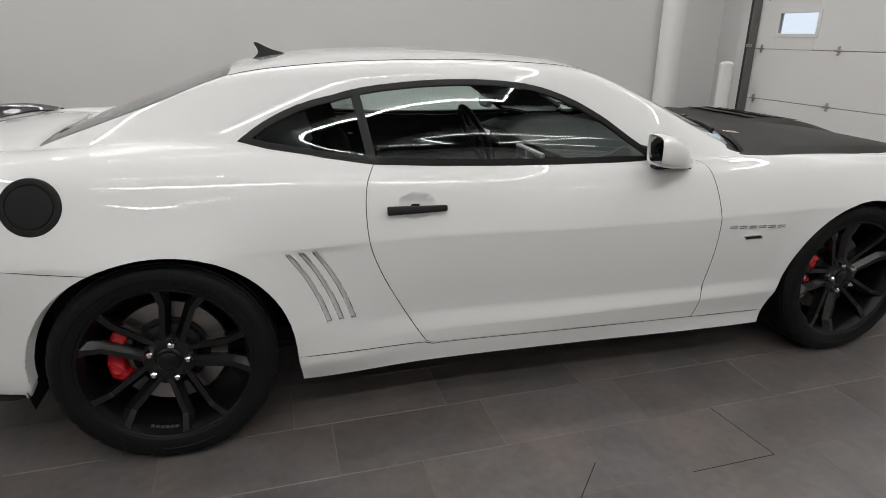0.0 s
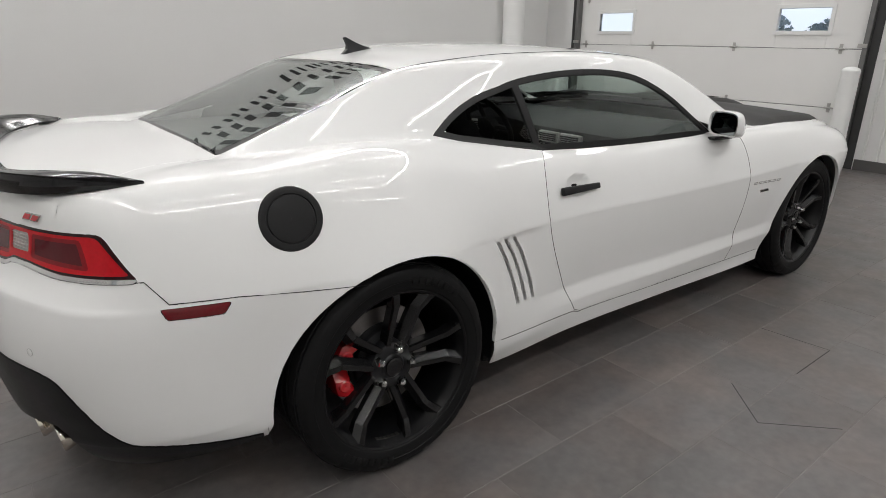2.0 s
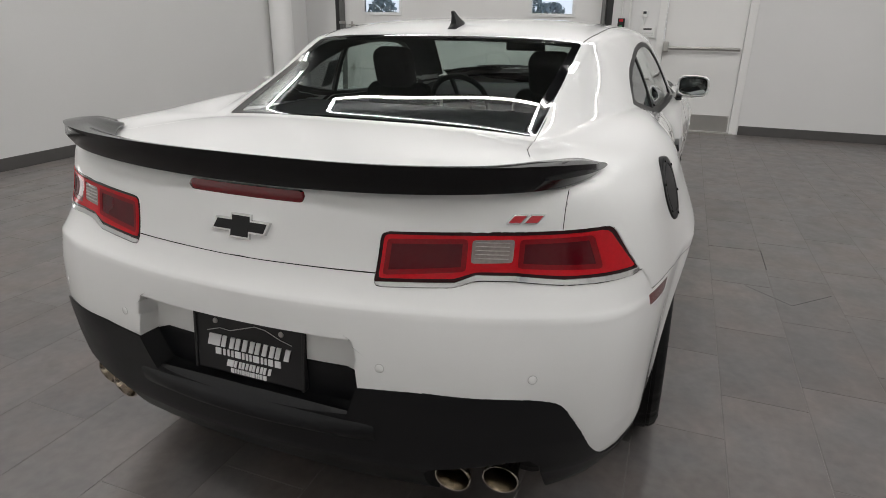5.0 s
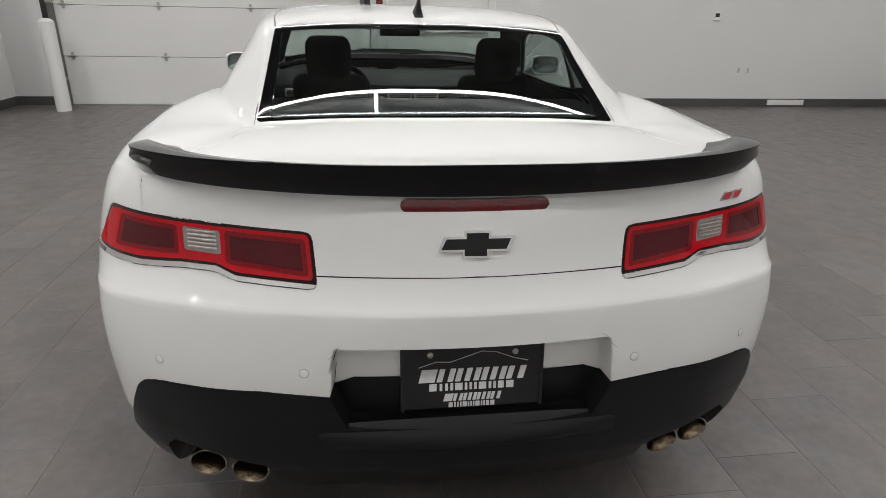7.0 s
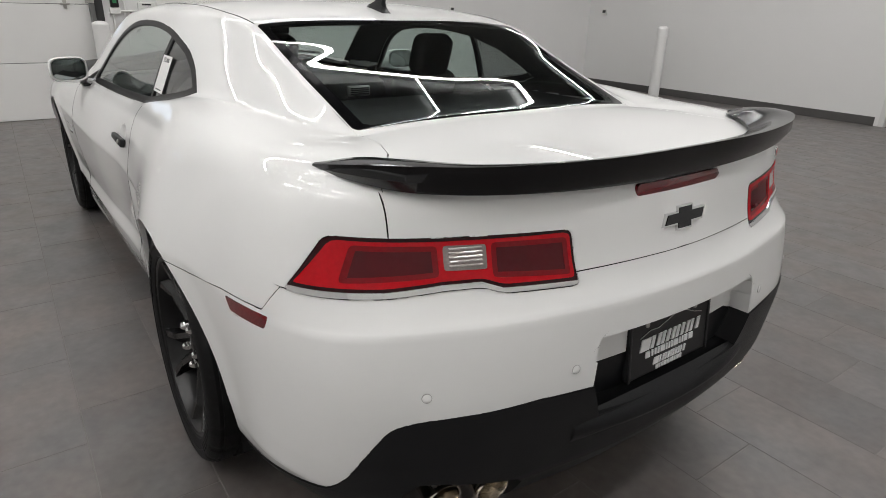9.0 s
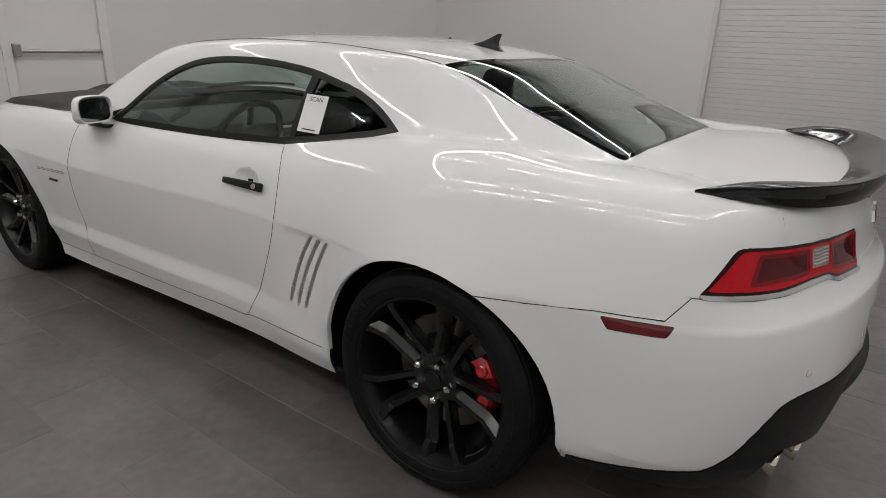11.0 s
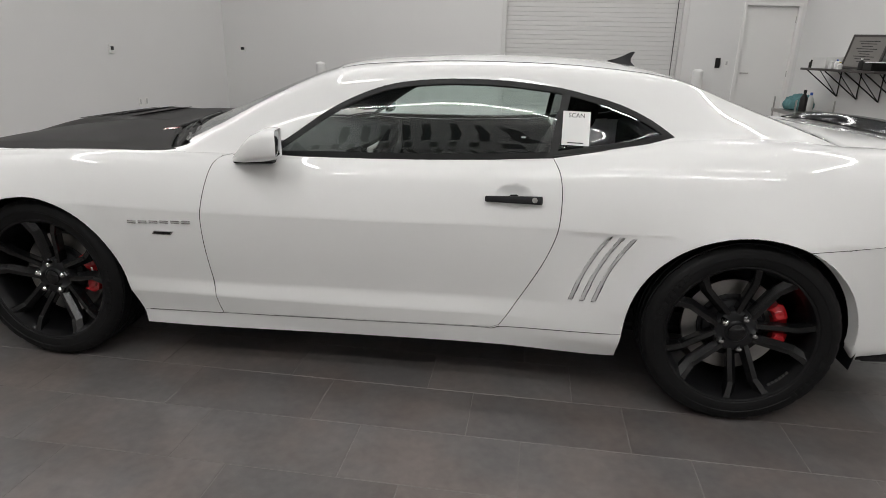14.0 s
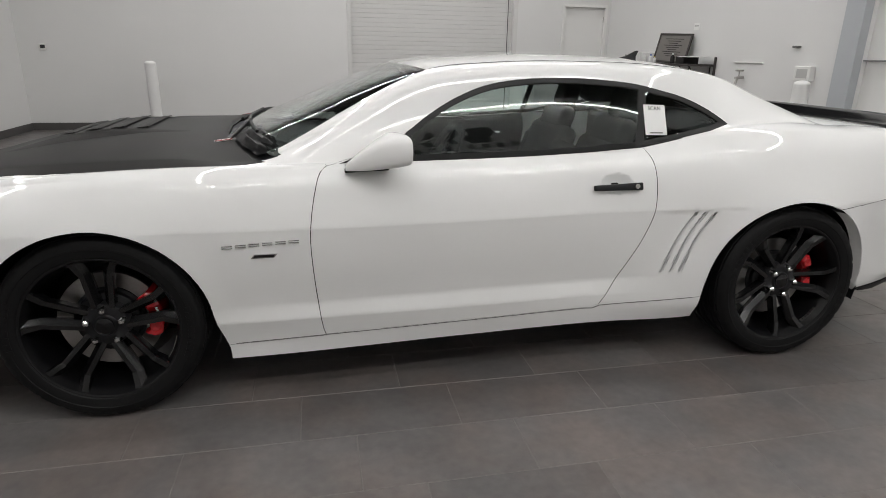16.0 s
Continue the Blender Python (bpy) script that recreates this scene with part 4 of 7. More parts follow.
BLACK_EDGE = [(0.0, 0.594), (0.262, 0.594), (0.304, 0.574), (0.45, 0.582)] + curve_line([(0.60, 0.577), (0.685, 0.568), (0.722, 0.550), (0.748, 0.505), (0.772, 0.445), (0.790, 0.390), (0.808, 0.357), (0.835, 0.340), (0.865, 0.315), (0.882, 0.27), (0.89, 0.20)], 3)
LOW_RECESS = rounded([(-0.01, 0.60), (0.31, 0.60), (0.304, 0.574), (0.270, 0.488), (-0.01, 0.488)], 0.010, 2)
RECESS_LINE = [(0.0, 0.684)] + [p for p in rounded([(0.0, 0.684), (0.292, 0.684), (0.304, 0.574)], 0.014, 3, closed=False)][1:]
BACK_GLASS = [(-0.378, -0.01), (-0.377, 0.15), (-0.374, 0.30), (-0.370, 0.44), (-0.366, 0.502), (-0.352, 0.513), (0.0, 0.519), (0.245, 0.522), (0.264, 0.513), (0.268, 0.40), (0.262, 0.0), (0.262, -0.01)]
GLASS_FIELD = [(-0.366, -0.01), (-0.365, 0.15), (-0.362, 0.30), (-0.356, 0.455), (-0.342, 0.478), (0.0, 0.488), (0.222, 0.497), (0.238, 0.486), (0.240, 0.40), (0.236, 0.0), (0.236, -0.01)]
EXHAUST_BAY = [(0.430, 0.10), (0.436, 0.345), (0.456, 0.365), (0.50, 0.374), (0.62, 0.400), (0.665, 0.402), (0.690, 0.375), (0.70, 0.10)]
WINDSHIELD = [(1.672, -0.01), (1.665, 0.25), (1.640, 0.45), (1.612, 0.568), (1.625, 0.592)] + [(1.9, 0.668), (2.1, 0.720), (2.225, 0.752), (2.245, 0.73), (2.30, 0.60), (2.355, 0.35), (2.375, 0.0), (2.375, -0.01)]
COWL = [(2.400, -0.01), (2.382, 0.35), (2.335, 0.60), (2.272, 0.752), (2.255, 0.785), (2.2, 0.80)]
COWL_BACK = [(2.455, -0.01), (2.432, 0.35), (2.372, 0.60), (2.300, 0.765), (2.25, 0.800)]
HOOD_SIDE = [(2.26, 0.800), (2.6, 0.812), (3.0, 0.80), (3.35, 0.735), (3.6, 0.55)]
TRUNK_SIDE = [(-0.95, 0.684), (-0.80, 0.684), (-0.735, 0.655), (-0.667, 0.603), (-0.60, 0.556), (-0.53, 0.533), (-0.43, 0.522), (-0.375, 0.518), (-0.25, 0.521), (-0.235, 0.521)]
CUP = [(0.862 + 0.076 * math.cos(a), 0.830 + 0.047 * math.sin(a)) for a in np.linspace(0, 2 * math.pi, 28, endpoint=False)]
MARKER = rounded([(-0.490, 0.728), (-0.652, 0.736), (-0.640, 0.706), (-0.510, 0.699)], 0.007, 2)


def slot(k):
    """One of the three curved slots ahead of the rear wheel."""
    mid = curve_line([(0.500 - 0.043 * k, 0.703), (0.541 - 0.043 * k, 0.640), (0.588 - 0.043 * k, 0.545), (0.625 - 0.043 * k, 0.437)], 4)
    return [(x - 0.0075, z) for x, z in mid] + [(x + 0.0075, z) for x, z in reversed(mid)]


SLOTS = [slot(k) for k in range(3)]
ROOF_SIDE = [(0.255, 0.522), (0.45, 0.548), (0.8, 0.566), (1.2, 0.566), (1.5, 0.566), (1.625, 0.588)]

low = lambda c: c.z < 0.9 and c.y > 0.6
side = lambda c: c.y > 0.5 and c.x > -0.7
tail = lambda c: c.x < -0.45
top = lambda c: c.z > 0.84
cut(REAR_ARCH, "y", low)
cut(FRONT_ARCH, "y", low)
cut(DOOR, "y", side, closed=True)
cut(DLO, "y", side, closed=True)
cut(GLASS_LINE, "y", side, closed=True)
for line in PILLAR:
    cut(line, "y", side)
cut(CUP, "y", side, closed=True)
cut(MARKER, "y", low, closed=True)
for p in SLOTS:
    cut(p, "y", low, closed=True)
cut(BUMPER, "y", lambda c: c.y > 0.75)
cut(ROCKER, "y", low)
cut(LAMP, "x", tail, closed=True)
cut(LAMP_CHROME, "x", tail)
cut(LAMP_IN, "x", tail, closed=True)
for p in (DARK_A, DARK_B, REVERSE, DEEP_A, DEEP_B):
    cut(p, "x", tail, closed=True)
cut(BLACK_EDGE, "x", tail)
cut(RECESS_LINE, "x", tail)
cut([(0.304, 0.574), (0.270, 0.488), (0.0, 0.488)], "x", tail)
cut([(0.74, 0.806), (0.88, 0.806)], "x", tail)
cut([(0.0, 0.822), (0.33, 0.822)], "x", tail)
cut([(0.684, 0.90), (0.684, 1.02)], "x", tail)
cut(BACK_GLASS, "z", top)
cut(GLASS_FIELD, "z", top)
cut(EXHAUST_BAY, "x", tail)
cut(WINDSHIELD, "z", top)
cut(COWL, "z", top)
cut(COWL_BACK, "z", top)
cut(HOOD_SIDE, "z", lambda c: c.z > 0.75 and c.x > 2.1)
cut(TRUNK_SIDE, "z", top)
cut(ROOF_SIDE, "z", top)


def line_at(line, x):
    xs, ys = zip(*sorted(line))
    return float(np.interp(x, xs, ys))




def zone_of(f):
    c = f.calc_center_median()
    x, y, z = c
    if z < 0.9 and y > 0.6 and (inside(REAR_ARCH, x, z) or inside(FRONT_ARCH, x, z)):
        return None
    if y > 0.8 and inside(MARKER, x, z):
        return "side_marker"
    if x < -0.45 and f[ZONE] == 1:
        if inside(LAMP, y, z):
            if inside(REVERSE, y, z):
                return "reverse_lens"
            if inside(DARK_A, y, z):
                return "inner_lens" if inside(DEEP_A, y, z) else "inner_lens_ring"
            if inside(DARK_B, y, z):
                return "outer_lens" if inside(DEEP_B, y, z) else "outer_lens_ring"
            if inside(LAMP_IN, y, z):
                return "lens"
            if z < line_at(LAMP_CHROME, y):
                return "chrome_strip"
            return "lamp_housing"
        if y < 0.34 and z > 0.822:
            return "trunk_lid"
        if y < 0.684 and z > 0.905:
            return "trunk_lid"
        if z < line_at(BLACK_EDGE, y) and y < 0.875:
            if y < 0.305 and z > 0.488 and inside(LOW_RECESS, y, z):
                return "valance_recess"
            return None if inside(EXHAUST_BAY, y, z) else "valance"
        if y < 0.304 and 0.56 < z < 0.684 and z > line_at(BLACK_EDGE, y):
            return "plate_recess"
        if x < -0.668 and z < (0.83 if y < 0.75 else 0.806):
            return "bumper"
    if z > 1.0 and x < 0.3 and inside(BACK_GLASS, x, y):
        return "back_window" if inside(GLASS_FIELD, x, y) else "glass_border"
    if (f[ZONE] == 2 or f[ZONE] == 3 and x < -0.25 and z < 1.08) and y < line_at(TRUNK_SIDE, x):
        return "trunk_lid"
    if f[ZONE] == 3 and inside(WINDSHIELD, x, y):
        return "windshield"
    if y > 0.5:
        if inside(DLO, x, z):
            if inside(GLASS_LINE, x, z):
                front = x > line_at([(b, a) for a, b in PILLAR[0]], z)
                rear = x < line_at([(b, a) for a, b in PILLAR[1]], z)
                return "door_window" if front else "quarter_window" if rear else "window_trim"
            return "window_trim"
        if inside(CUP, x, z):
            return "door"
        if inside(DOOR, x, z):
            return "door"
        if z < 0.75:
            if inside(MARKER, x, z):
                return "side_marker"
            for k, p in enumerate(SLOTS):
                if inside(p, x, z):
                    return "slot_%d" % k
    if x < 0.02 and z < line_at(BUMPER, x) and f[ZONE] == 1:
        return "bumper"
    if f[ZONE] == 1 and 0.4 < x < 2.5 and (z < line_at(ROCKER, x) or 0.93 < x < 2.06 and z < 0.3):
        return "rocker_panel"
    if f[ZONE] == 3:
        if 0.262 < x < 1.66 and y < line_at(ROOF_SIDE, x):
            return "roof"
        if x > 2.2:
            back = line_at([(b, a) for a, b in COWL_BACK], y)
            if x > back and y < line_at(HOOD_SIDE, x):
                return "hood"
            if y < 0.79 and x > 2.2 and y < line_at(HOOD_SIDE, max(x, 2.27)):
                return "cowl"
    if x > 2.03 and (z < 0.937 or x > 2.2):
        if x > 2.45 or z < 0.93:
            return "fender"
    return "quarter_panel"


def panel_meshes():
    """Faces of each panel, by name."""
    groups = {}
    for f in skin.faces:
        z = zone_of(f)
        if z:
            groups.setdefault(z, []).append(f)
    return groups


PANELS = panel_meshes()
from mathutils.bvhtree import BVHTree

TREE = BVHTree.FromBMesh(skin)


def on_side(x, z, s=1):
    """The place and outward direction of the skin in side view."""
    p, n, *_ = TREE.ray_cast(Vector((x, 3, z)), Vector((0, -1, 0)))
    return Vector((p.x, p.y * s, p.z)), Vector((n.x, n.y * s, n.z))


def on_tail(y, z):
    p, n, *_ = TREE.ray_cast(Vector((-3, abs(y), z)), Vector((1, 0, 0)))
    s = 1 if y >= 0 else -1
    return Vector((p.x, p.y * s, p.z)), Vector((n.x, n.y * s, n.z))


def on_top(x, y):
    p, n, *_ = TREE.ray_cast(Vector((x, abs(y), 3)), Vector((0, 0, -1)))
    s = 1 if y >= 0 else -1
    return Vector((p.x, p.y * s, p.z)), Vector((n.x, n.y * s, n.z))



def panel(name, key, mat, parent, sides=(1,), label="", gap=0.0016, depth=0.016, shift=0.0, bowl=None, solid=False, gap_shade=lambda c: True):
    """One panel of the skin as an object: its edges drawn back by a gap and turned inwards."""
    bm = bmesh.new()
    lay = bm.verts.layers.float_vector.new("flow")
    for s in sides:
        made = {}
        for f in PANELS.get(key, ()):
            vs = []
            for v in f.verts:
                k = made.get(v)
                if k is None:
                    n = Vector(v[FLOW])
                    co = v.co + n * shift
                    k = bm.verts.new((co.x, co.y * s, co.z))
                    k[lay] = (n.x, n.y * s, n.z)
                    made[v] = k
                vs.append(k)
            if s < 0:
                vs.reverse()
            try:
                bm.faces.new(vs)
            except ValueError:
                pass
    if len(sides) > 1:
        bmesh.ops.remove_doubles(bm, verts=[v for v in bm.verts if abs(v.co.y) < 0.002], dist=0.0008)
    bm.normal_update()
    # draw the rim back
    moves = {}
    rim = [e for e in bm.edges if len(e.link_faces) == 1]
    for e in rim:
        f = e.link_faces[0]
        a, b = e.verts
        d = (b.co - a.co)
        if d.length < 1e-7:
            continue
        n = f.normal.cross(d.normalized())
        if n.dot(f.calc_center_median() - a.co) < 0:
            n = -n
        for v in e.verts:
            moves.setdefault(v, []).append(n)
    if gap:
        for v, ns in moves.items():
            m = sum(ns, Vector()).normalized()
            v.co += m * gap
    if solid:
        back = {}
        for v in bm.verts[:]:
            k = bm.verts.new(v.co - Vector(v[lay]) * depth)
            k[lay] = -Vector(v[lay])
            back[v] = k
        for f in bm.faces[:]:
            bm.faces.new([back[v] for v in reversed(f.verts)])
        for e in rim:
            f = e.link_faces[0]
            a, b = e.verts
            for l in f.loops:
                if l.edge == e:
                    a, b = l.vert, l.link_loop_next.vert
            bm.faces.new((b, a, back[a], back[b]))
    elif depth:
        back, lip = {}, {}
        for v in moves:
            for far, d in ((lip, min(depth * 0.5, 0.003)), (back, depth)):
                k = bm.verts.new(v.co - Vector(v[lay]) * d)
                k[lay] = v[lay]
                far[v] = k
        for e in rim:
            f = e.link_faces[0]
            for l in f.loops:
                if l.edge == e:
                    a, b = l.vert, l.link_loop_next.vert
            bm.faces.new((b, a, lip[a], lip[b]))
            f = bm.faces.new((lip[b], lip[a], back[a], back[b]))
            # gap walls behind the lip are coloured black to imitate their shade
            f.material_index = 1 if mat is PAINT and gap_shade(f.calc_center_median()) else 0
    if bowl:
        cx, cz, rx, rz, deep = bowl
        for v in bm.verts:
            q = min(1.0, ((v.co.x - cx) / rx) ** 2 + ((v.co.z - cz) / rz) ** 2)
            v.co -= Vector(v[lay]) * deep * (1 - q) ** 1.25
        bm.normal_update()
        for v in bm.verts:
            if ((v.co.x - cx) / rx) ** 2 + ((v.co.z - cz) / rz) ** 2 < 0.99:
                v[lay] = v.normal
    me = bpy.data.meshes.new(name)
    normals = [Vector(v[lay]) for v in bm.verts]
    bm.to_mesh(me)
    bm.free()
    for p in me.polygons:
        p.use_smooth = True
    me.normals_split_custom_set_from_vertices([n.normalized() if n.length > 0.1 else Vector((0, 0, 1)) for n in normals])
    me.materials.append(mat)
    # second slot holds the black of the shaded gap walls
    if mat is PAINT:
        me.materials.append(TRIM_GAP_BLACK)
    ob = new(name, me)
    ob.parent = parent
    ob.matrix_parent_inverse = Matrix.Translation(-parent_origin(parent))
    if label:
        tagged(ob, label)
    return ob


car = tagged(empty("sports_car", (1.2, 0, 0)), "glossy white two-door sports coupe with black wheels, parked", "car")
BOTH = (1, -1)
for s in BOTH:
    panel("door", "door", PAINT, car, (s,), bowl=(0.862, 0.830, 0.076, 0.047, 0.024))
    panel("side_marker", "side_marker", REFLECTOR, car, (s,), "dark red side marker reflector", gap=0.001, shift=-0.001)
    quarter = panel("quarter_panel", "quarter_panel", PAINT, car, (s,), gap_shade=lambda c: not (c.z < 0.72 and c.x < 0.66))
    for k in range(3):
        panel("side_vent", "slot_%d" % k, PAINT, quarter, (s,), "recessed slot", gap=0, depth=0, shift=-0.0155)
    panel("fender", "fender", PAINT, car, (s,), gap_shade=lambda c: c.x < 2.2 or c.z > 0.8)
    panel("rocker_panel", "rocker_panel", PAINT, car, (s,))
    panel("window_trim", "window_trim", TRIM_GAP_BLACK, car, (s,), "matte black window surround", gap=0, shift=0.001)
    panel("door_window", "door_window", GLASS, car, (s,), "lightly tinted door glass", gap=0, depth=0.004, shift=-0.003, solid=True).visible_shadow = False
    panel("quarter_window", "quarter_window", DARK_GLASS, car, (s,), "dark tinted fixed side glass", gap=0, depth=0.004, shift=-0.003, solid=True).visible_shadow = False
    lamp = panel("tail_lamp", "lamp_housing", LAMP_EDGE, car, (s,), "red tail lamp with chrome lower edge", shift=-0.001, gap=0.0004)
    panel("lens", "lens", RED_LENS, lamp, (s,), "bright red lens", gap=0.0005, shift=0.002)
    panel("inner_lens", "inner_lens", DARK_RED_LENS, lamp, (s,), "dark red lens field", gap=0, shift=-0.001)
    panel("outer_lens", "outer_lens", DARK_RED_LENS, lamp, (s,), "dark red lens field", gap=0, shift=-0.001)
    for ring in ("inner_lens_ring", "outer_lens_ring"):
        panel(ring, ring, MID_RED_LENS, lamp, (s,), "deep red lens edge", gap=0, shift=0.0005)
    panel("reverse_lens", "reverse_lens", CLEAR_LENS, lamp, (s,), "ribbed clear reversing lens", gap=0, shift=-0.001)
    panel("chrome_strip", "chrome_strip", CHROME, lamp, (s,), "chrome strip", gap=0.0005, shift=0.003)
roof = panel("roof", "roof", PAINT, car, BOTH)
panel("trunk_lid", "trunk_lid", PAINT, car, BOTH)
panel("rear_bumper", "bumper", PAINT, car, BOTH, depth=0.056, gap_shade=lambda c: c.z > 0.69)
panel("valance", "valance", SATIN_BLACK, car, BOTH, "black plastic lower bumper", gap=0.0, depth=0.06, shift=0.004)
panel("valance_recess", "valance_recess", SATIN_BLACK, car, BOTH, "black plastic floor of the plate recess", gap=0.0, depth=0.0, shift=-0.050)
panel("plate_recess", "plate_recess", PAINT, car, BOTH, gap=0.0, depth=0.0, shift=-0.052)
panel("hood", "hood", MATTE_BLACK, car, BOTH, "matte black wrapped hood")
panel("cowl", "cowl", SATIN_BLACK, car, BOTH, "black plastic cowl", shift=-0.022, gap=0)
panel("back_window", "back_window", GLASS, car, BOTH, "tinted back window", gap=0.001, depth=0.004, shift=-0.001, solid=True).visible_shadow = False
panel("glass_border", "glass_border", FRIT, car, BOTH, "black printed border of the back window", gap=0.0, depth=0.004, shift=-0.001)
panel("windshield", "windshield", GLASS, car, BOTH, "clear curved windshield", gap=0.001, depth=0.004, shift=-0.001, solid=True).visible_shadow = False


# ---------------------------------------------------------------- wheels
def lathe(bm, prof, seg, m=None, closed=False):
    """Turns a profile of (across, radius) round the y axis."""
    rings = []
    for k in range(seg):
        a = 2 * math.pi * k / seg
        rings.append([bm.verts.new((r * math.sin(a), c, r * math.cos(a))) for c, r in prof])
    made = [v for ring in rings for v in ring]
    n = len(prof)
    for k in range(seg):
        A, B = rings[k], rings[(k + 1) % seg]
        for i in range(n if closed else n - 1):
            j = (i + 1) % n
            bm.faces.new((A[i], A[j], B[j], B[i]))
    if m is not None:
        bmesh.ops.transform(bm, matrix=m, verts=made)
    return made


def spoke(bm, angle, lean):
    """A straight bar, one of a V that opens from the hub, with a sharp elbow near the rim."""
    inner, elbow, outer = ((r * math.sin(radians(d)), r * math.cos(radians(d))) for r, d in ((0.040, 7.0), (0.205, 25.3), (0.266, 22.3)))
    stations = []
    for (p, q), t, w, top, deep in (((inner, elbow), 0.0, 0.034, 0.080, 0.045), ((inner, elbow), 0.35, 0.035, 0.091, 0.045), ((inner, elbow), 0.96, 0.036, 0.108, 0.042),
                                    ((inner, elbow), 1.0, 0.038, 0.111, 0.043), ((elbow, outer), 0.12, 0.039, 0.114, 0.045), ((elbow, outer), 0.72, 0.042, 0.124, 0.050), ((elbow, outer), 1.0, 0.056, 0.1295, 0.055)):
        stations.append((p[0] * (1 - t) + q[0] * t, p[1] * (1 - t) + q[1] * t, w, top, deep))
    turn = Matrix.Rotation(angle, 3, "Y")
    pts = [turn @ Vector((x * lean, top, z)) for x, z, w, top, deep in stations]
    rings = []
    for i, (x, z, w, top, deep) in enumerate(stations):
        ahead = (pts[min(i + 1, len(pts) - 1)] - pts[max(i - 1, 0)])
        ahead.y = 0
        across = Vector((ahead.z, 0, -ahead.x)).normalized()
        row = []
        for k, drop in ((-0.5, 0.010), (-0.44, 0.001), (0.04, 0.0), (0.10, 0.003), (0.5, 0.021), (0.44, deep), (-0.44, deep)):
            row.append(bm.verts.new(pts[i] + across * (k * w * lean) - Vector((0, drop, 0))))
        rings.append(row)
    for A, B in zip(rings, rings[1:]):
        for i in range(7):
            bm.faces.new((A[i], A[(i + 1) % 7], B[(i + 1) % 7], B[i]))
    bm.faces.new(rings[0])
    bm.faces.new(list(reversed(rings[-1])))


def wheel(x, s, turn, steer=0.0):
    """A wheel with its brake; s is the side of the car."""
    m = Matrix.Translation((x, s * 0.792, 0.356)) @ Matrix.Scale(1.015, 4) @ Matrix.Diagonal((1, s, 1, 1)) @ Matrix.Rotation(radians(1.2), 4, "X") @ Matrix.Rotation(steer, 4, "Z")
    def put(name, bm, mat, parent, label="", smooth=30):
        bmesh.ops.transform(bm, matrix=m, verts=bm.verts[:])
        bmesh.ops.recalc_face_normals(bm, faces=bm.faces[:])
        return part(name, bm, mat, parent, label, smooth=smooth)
    bm = bmesh.new()
    tread = []
    for a, b in ((-0.112, -0.076), (-0.064, -0.024), (-0.012, 0.026), (0.038, 0.066), (0.078, 0.112)):
        tread += [(a, 0.3445), (a + 0.001, 0.3515 - abs(a) * 0.02), (b - 0.001, 0.3515 - abs(b) * 0.02), (b, 0.3445)]
    prof = [(-0.122, 0.255), (-0.140, 0.285), (-0.146, 0.312), (-0.138, 0.334), (-0.124, 0.344)] + tread + [(0.122, 0.345), (0.134, 0.336), (0.140, 0.330), (0.1445, 0.316), (0.1455, 0.303), (0.1435, 0.301), (0.1425, 0.285), (0.138, 0.272), (0.1355, 0.270), (0.128, 0.258)]
    ring_verts = lathe(bm, prof, 192)
    # grooves across the shoulders
    for i, v in enumerate(ring_verts):
        c, rad = prof[i % len(prof)]
        if abs(c) > 0.11 and rad > 0.325 and (i // len(prof)) % 8 == 0:
            v.co.x *= 1 - 0.003 / rad
            v.co.z *= 1 - 0.003 / rad
            v.co.y -= math.copysign(0.0012, c)
    tyre = put("wheel", bm, RUBBER, car, "black low-profile tyre on a black ten-spoke alloy wheel")
    # raised lettering stands as plain blocks on the sidewall
    for base in (0.55, 3.7):
        for k in range(8):
            bm = bmesh.new()
            box(bm, (-0.010, 0.143, 0.290), (0.010, 0.1465, 0.313), 0.002, Matrix.Rotation(base + turn + k * 0.085, 4, "Y"))
            put("sidewall_mark", bm, RUBBER, tyre)
    bm = bmesh.new()
    lathe(bm, [(0.126, 0.258), (0.1315, 0.2655), (0.134, 0.2685), (0.1345, 0.2655), (0.131, 0.2595), (0.118, 0.2535), (0.108, 0.2475), (0.092, 0.243), (0.06, 0.236), (0.0, 0.226), (-0.09, 0.224), (-0.125, 0.246), (-0.128, 0.258), (-0.10, 0.25), (0.1, 0.256)], 96, closed=True)
    rim = put("rim", bm, BARREL, tyre, "black rim barrel")
    for k in range(5):
        for lean in (-1, 1):
            bm = bmesh.new()
            spoke(bm, turn + k * 2 * math.pi / 5, lean)
            put("spoke", bm, RIM_BLACK, tyre, smooth=15)
    bm = bmesh.new()
    lathe(bm, [(0.03, 0.0), (0.03, 0.082), (0.070, 0.084), (0.083, 0.078), (0.088, 0.062), (0.087, 0.042), (0.093, 0.036), (0.093, 0.001)], 48)
    put("hub", bm, SATIN_BLACK, tyre, smooth=35)
    bm = bmesh.new()
    lathe(bm, [(0.09, 0.031), (0.0985, 0.0305), (0.101, 0.026), (0.102, 0.0005)], 40)
    put("centre_cap", bm, GLOSS_BLACK, tyre, "black centre cap")
    for k in range(5):
        a = turn + (k + 0.5) * 2 * math.pi / 5
        bm = bmesh.new()
        lathe(bm, [(0.080, 0.0155), (0.104, 0.0145), (0.111, 0.0115), (0.116, 0.0065), (0.117, 0.0003)], 6 if k else 16, Matrix.Translation((0.062 * math.sin(a), 0, 0.062 * math.cos(a))))
        put("lug_nut", bm, CHROME, tyre, "silver lug nut", smooth=20)
    # brake
    bm = bmesh.new()
    lathe(bm, [(0.018, 0.122), (0.020, 0.181), (-0.008, 0.181), (-0.006, 0.122)], 64, closed=True)
    disc = put("brake_disc", bm, DISC, tyre, "grey steel brake disc")
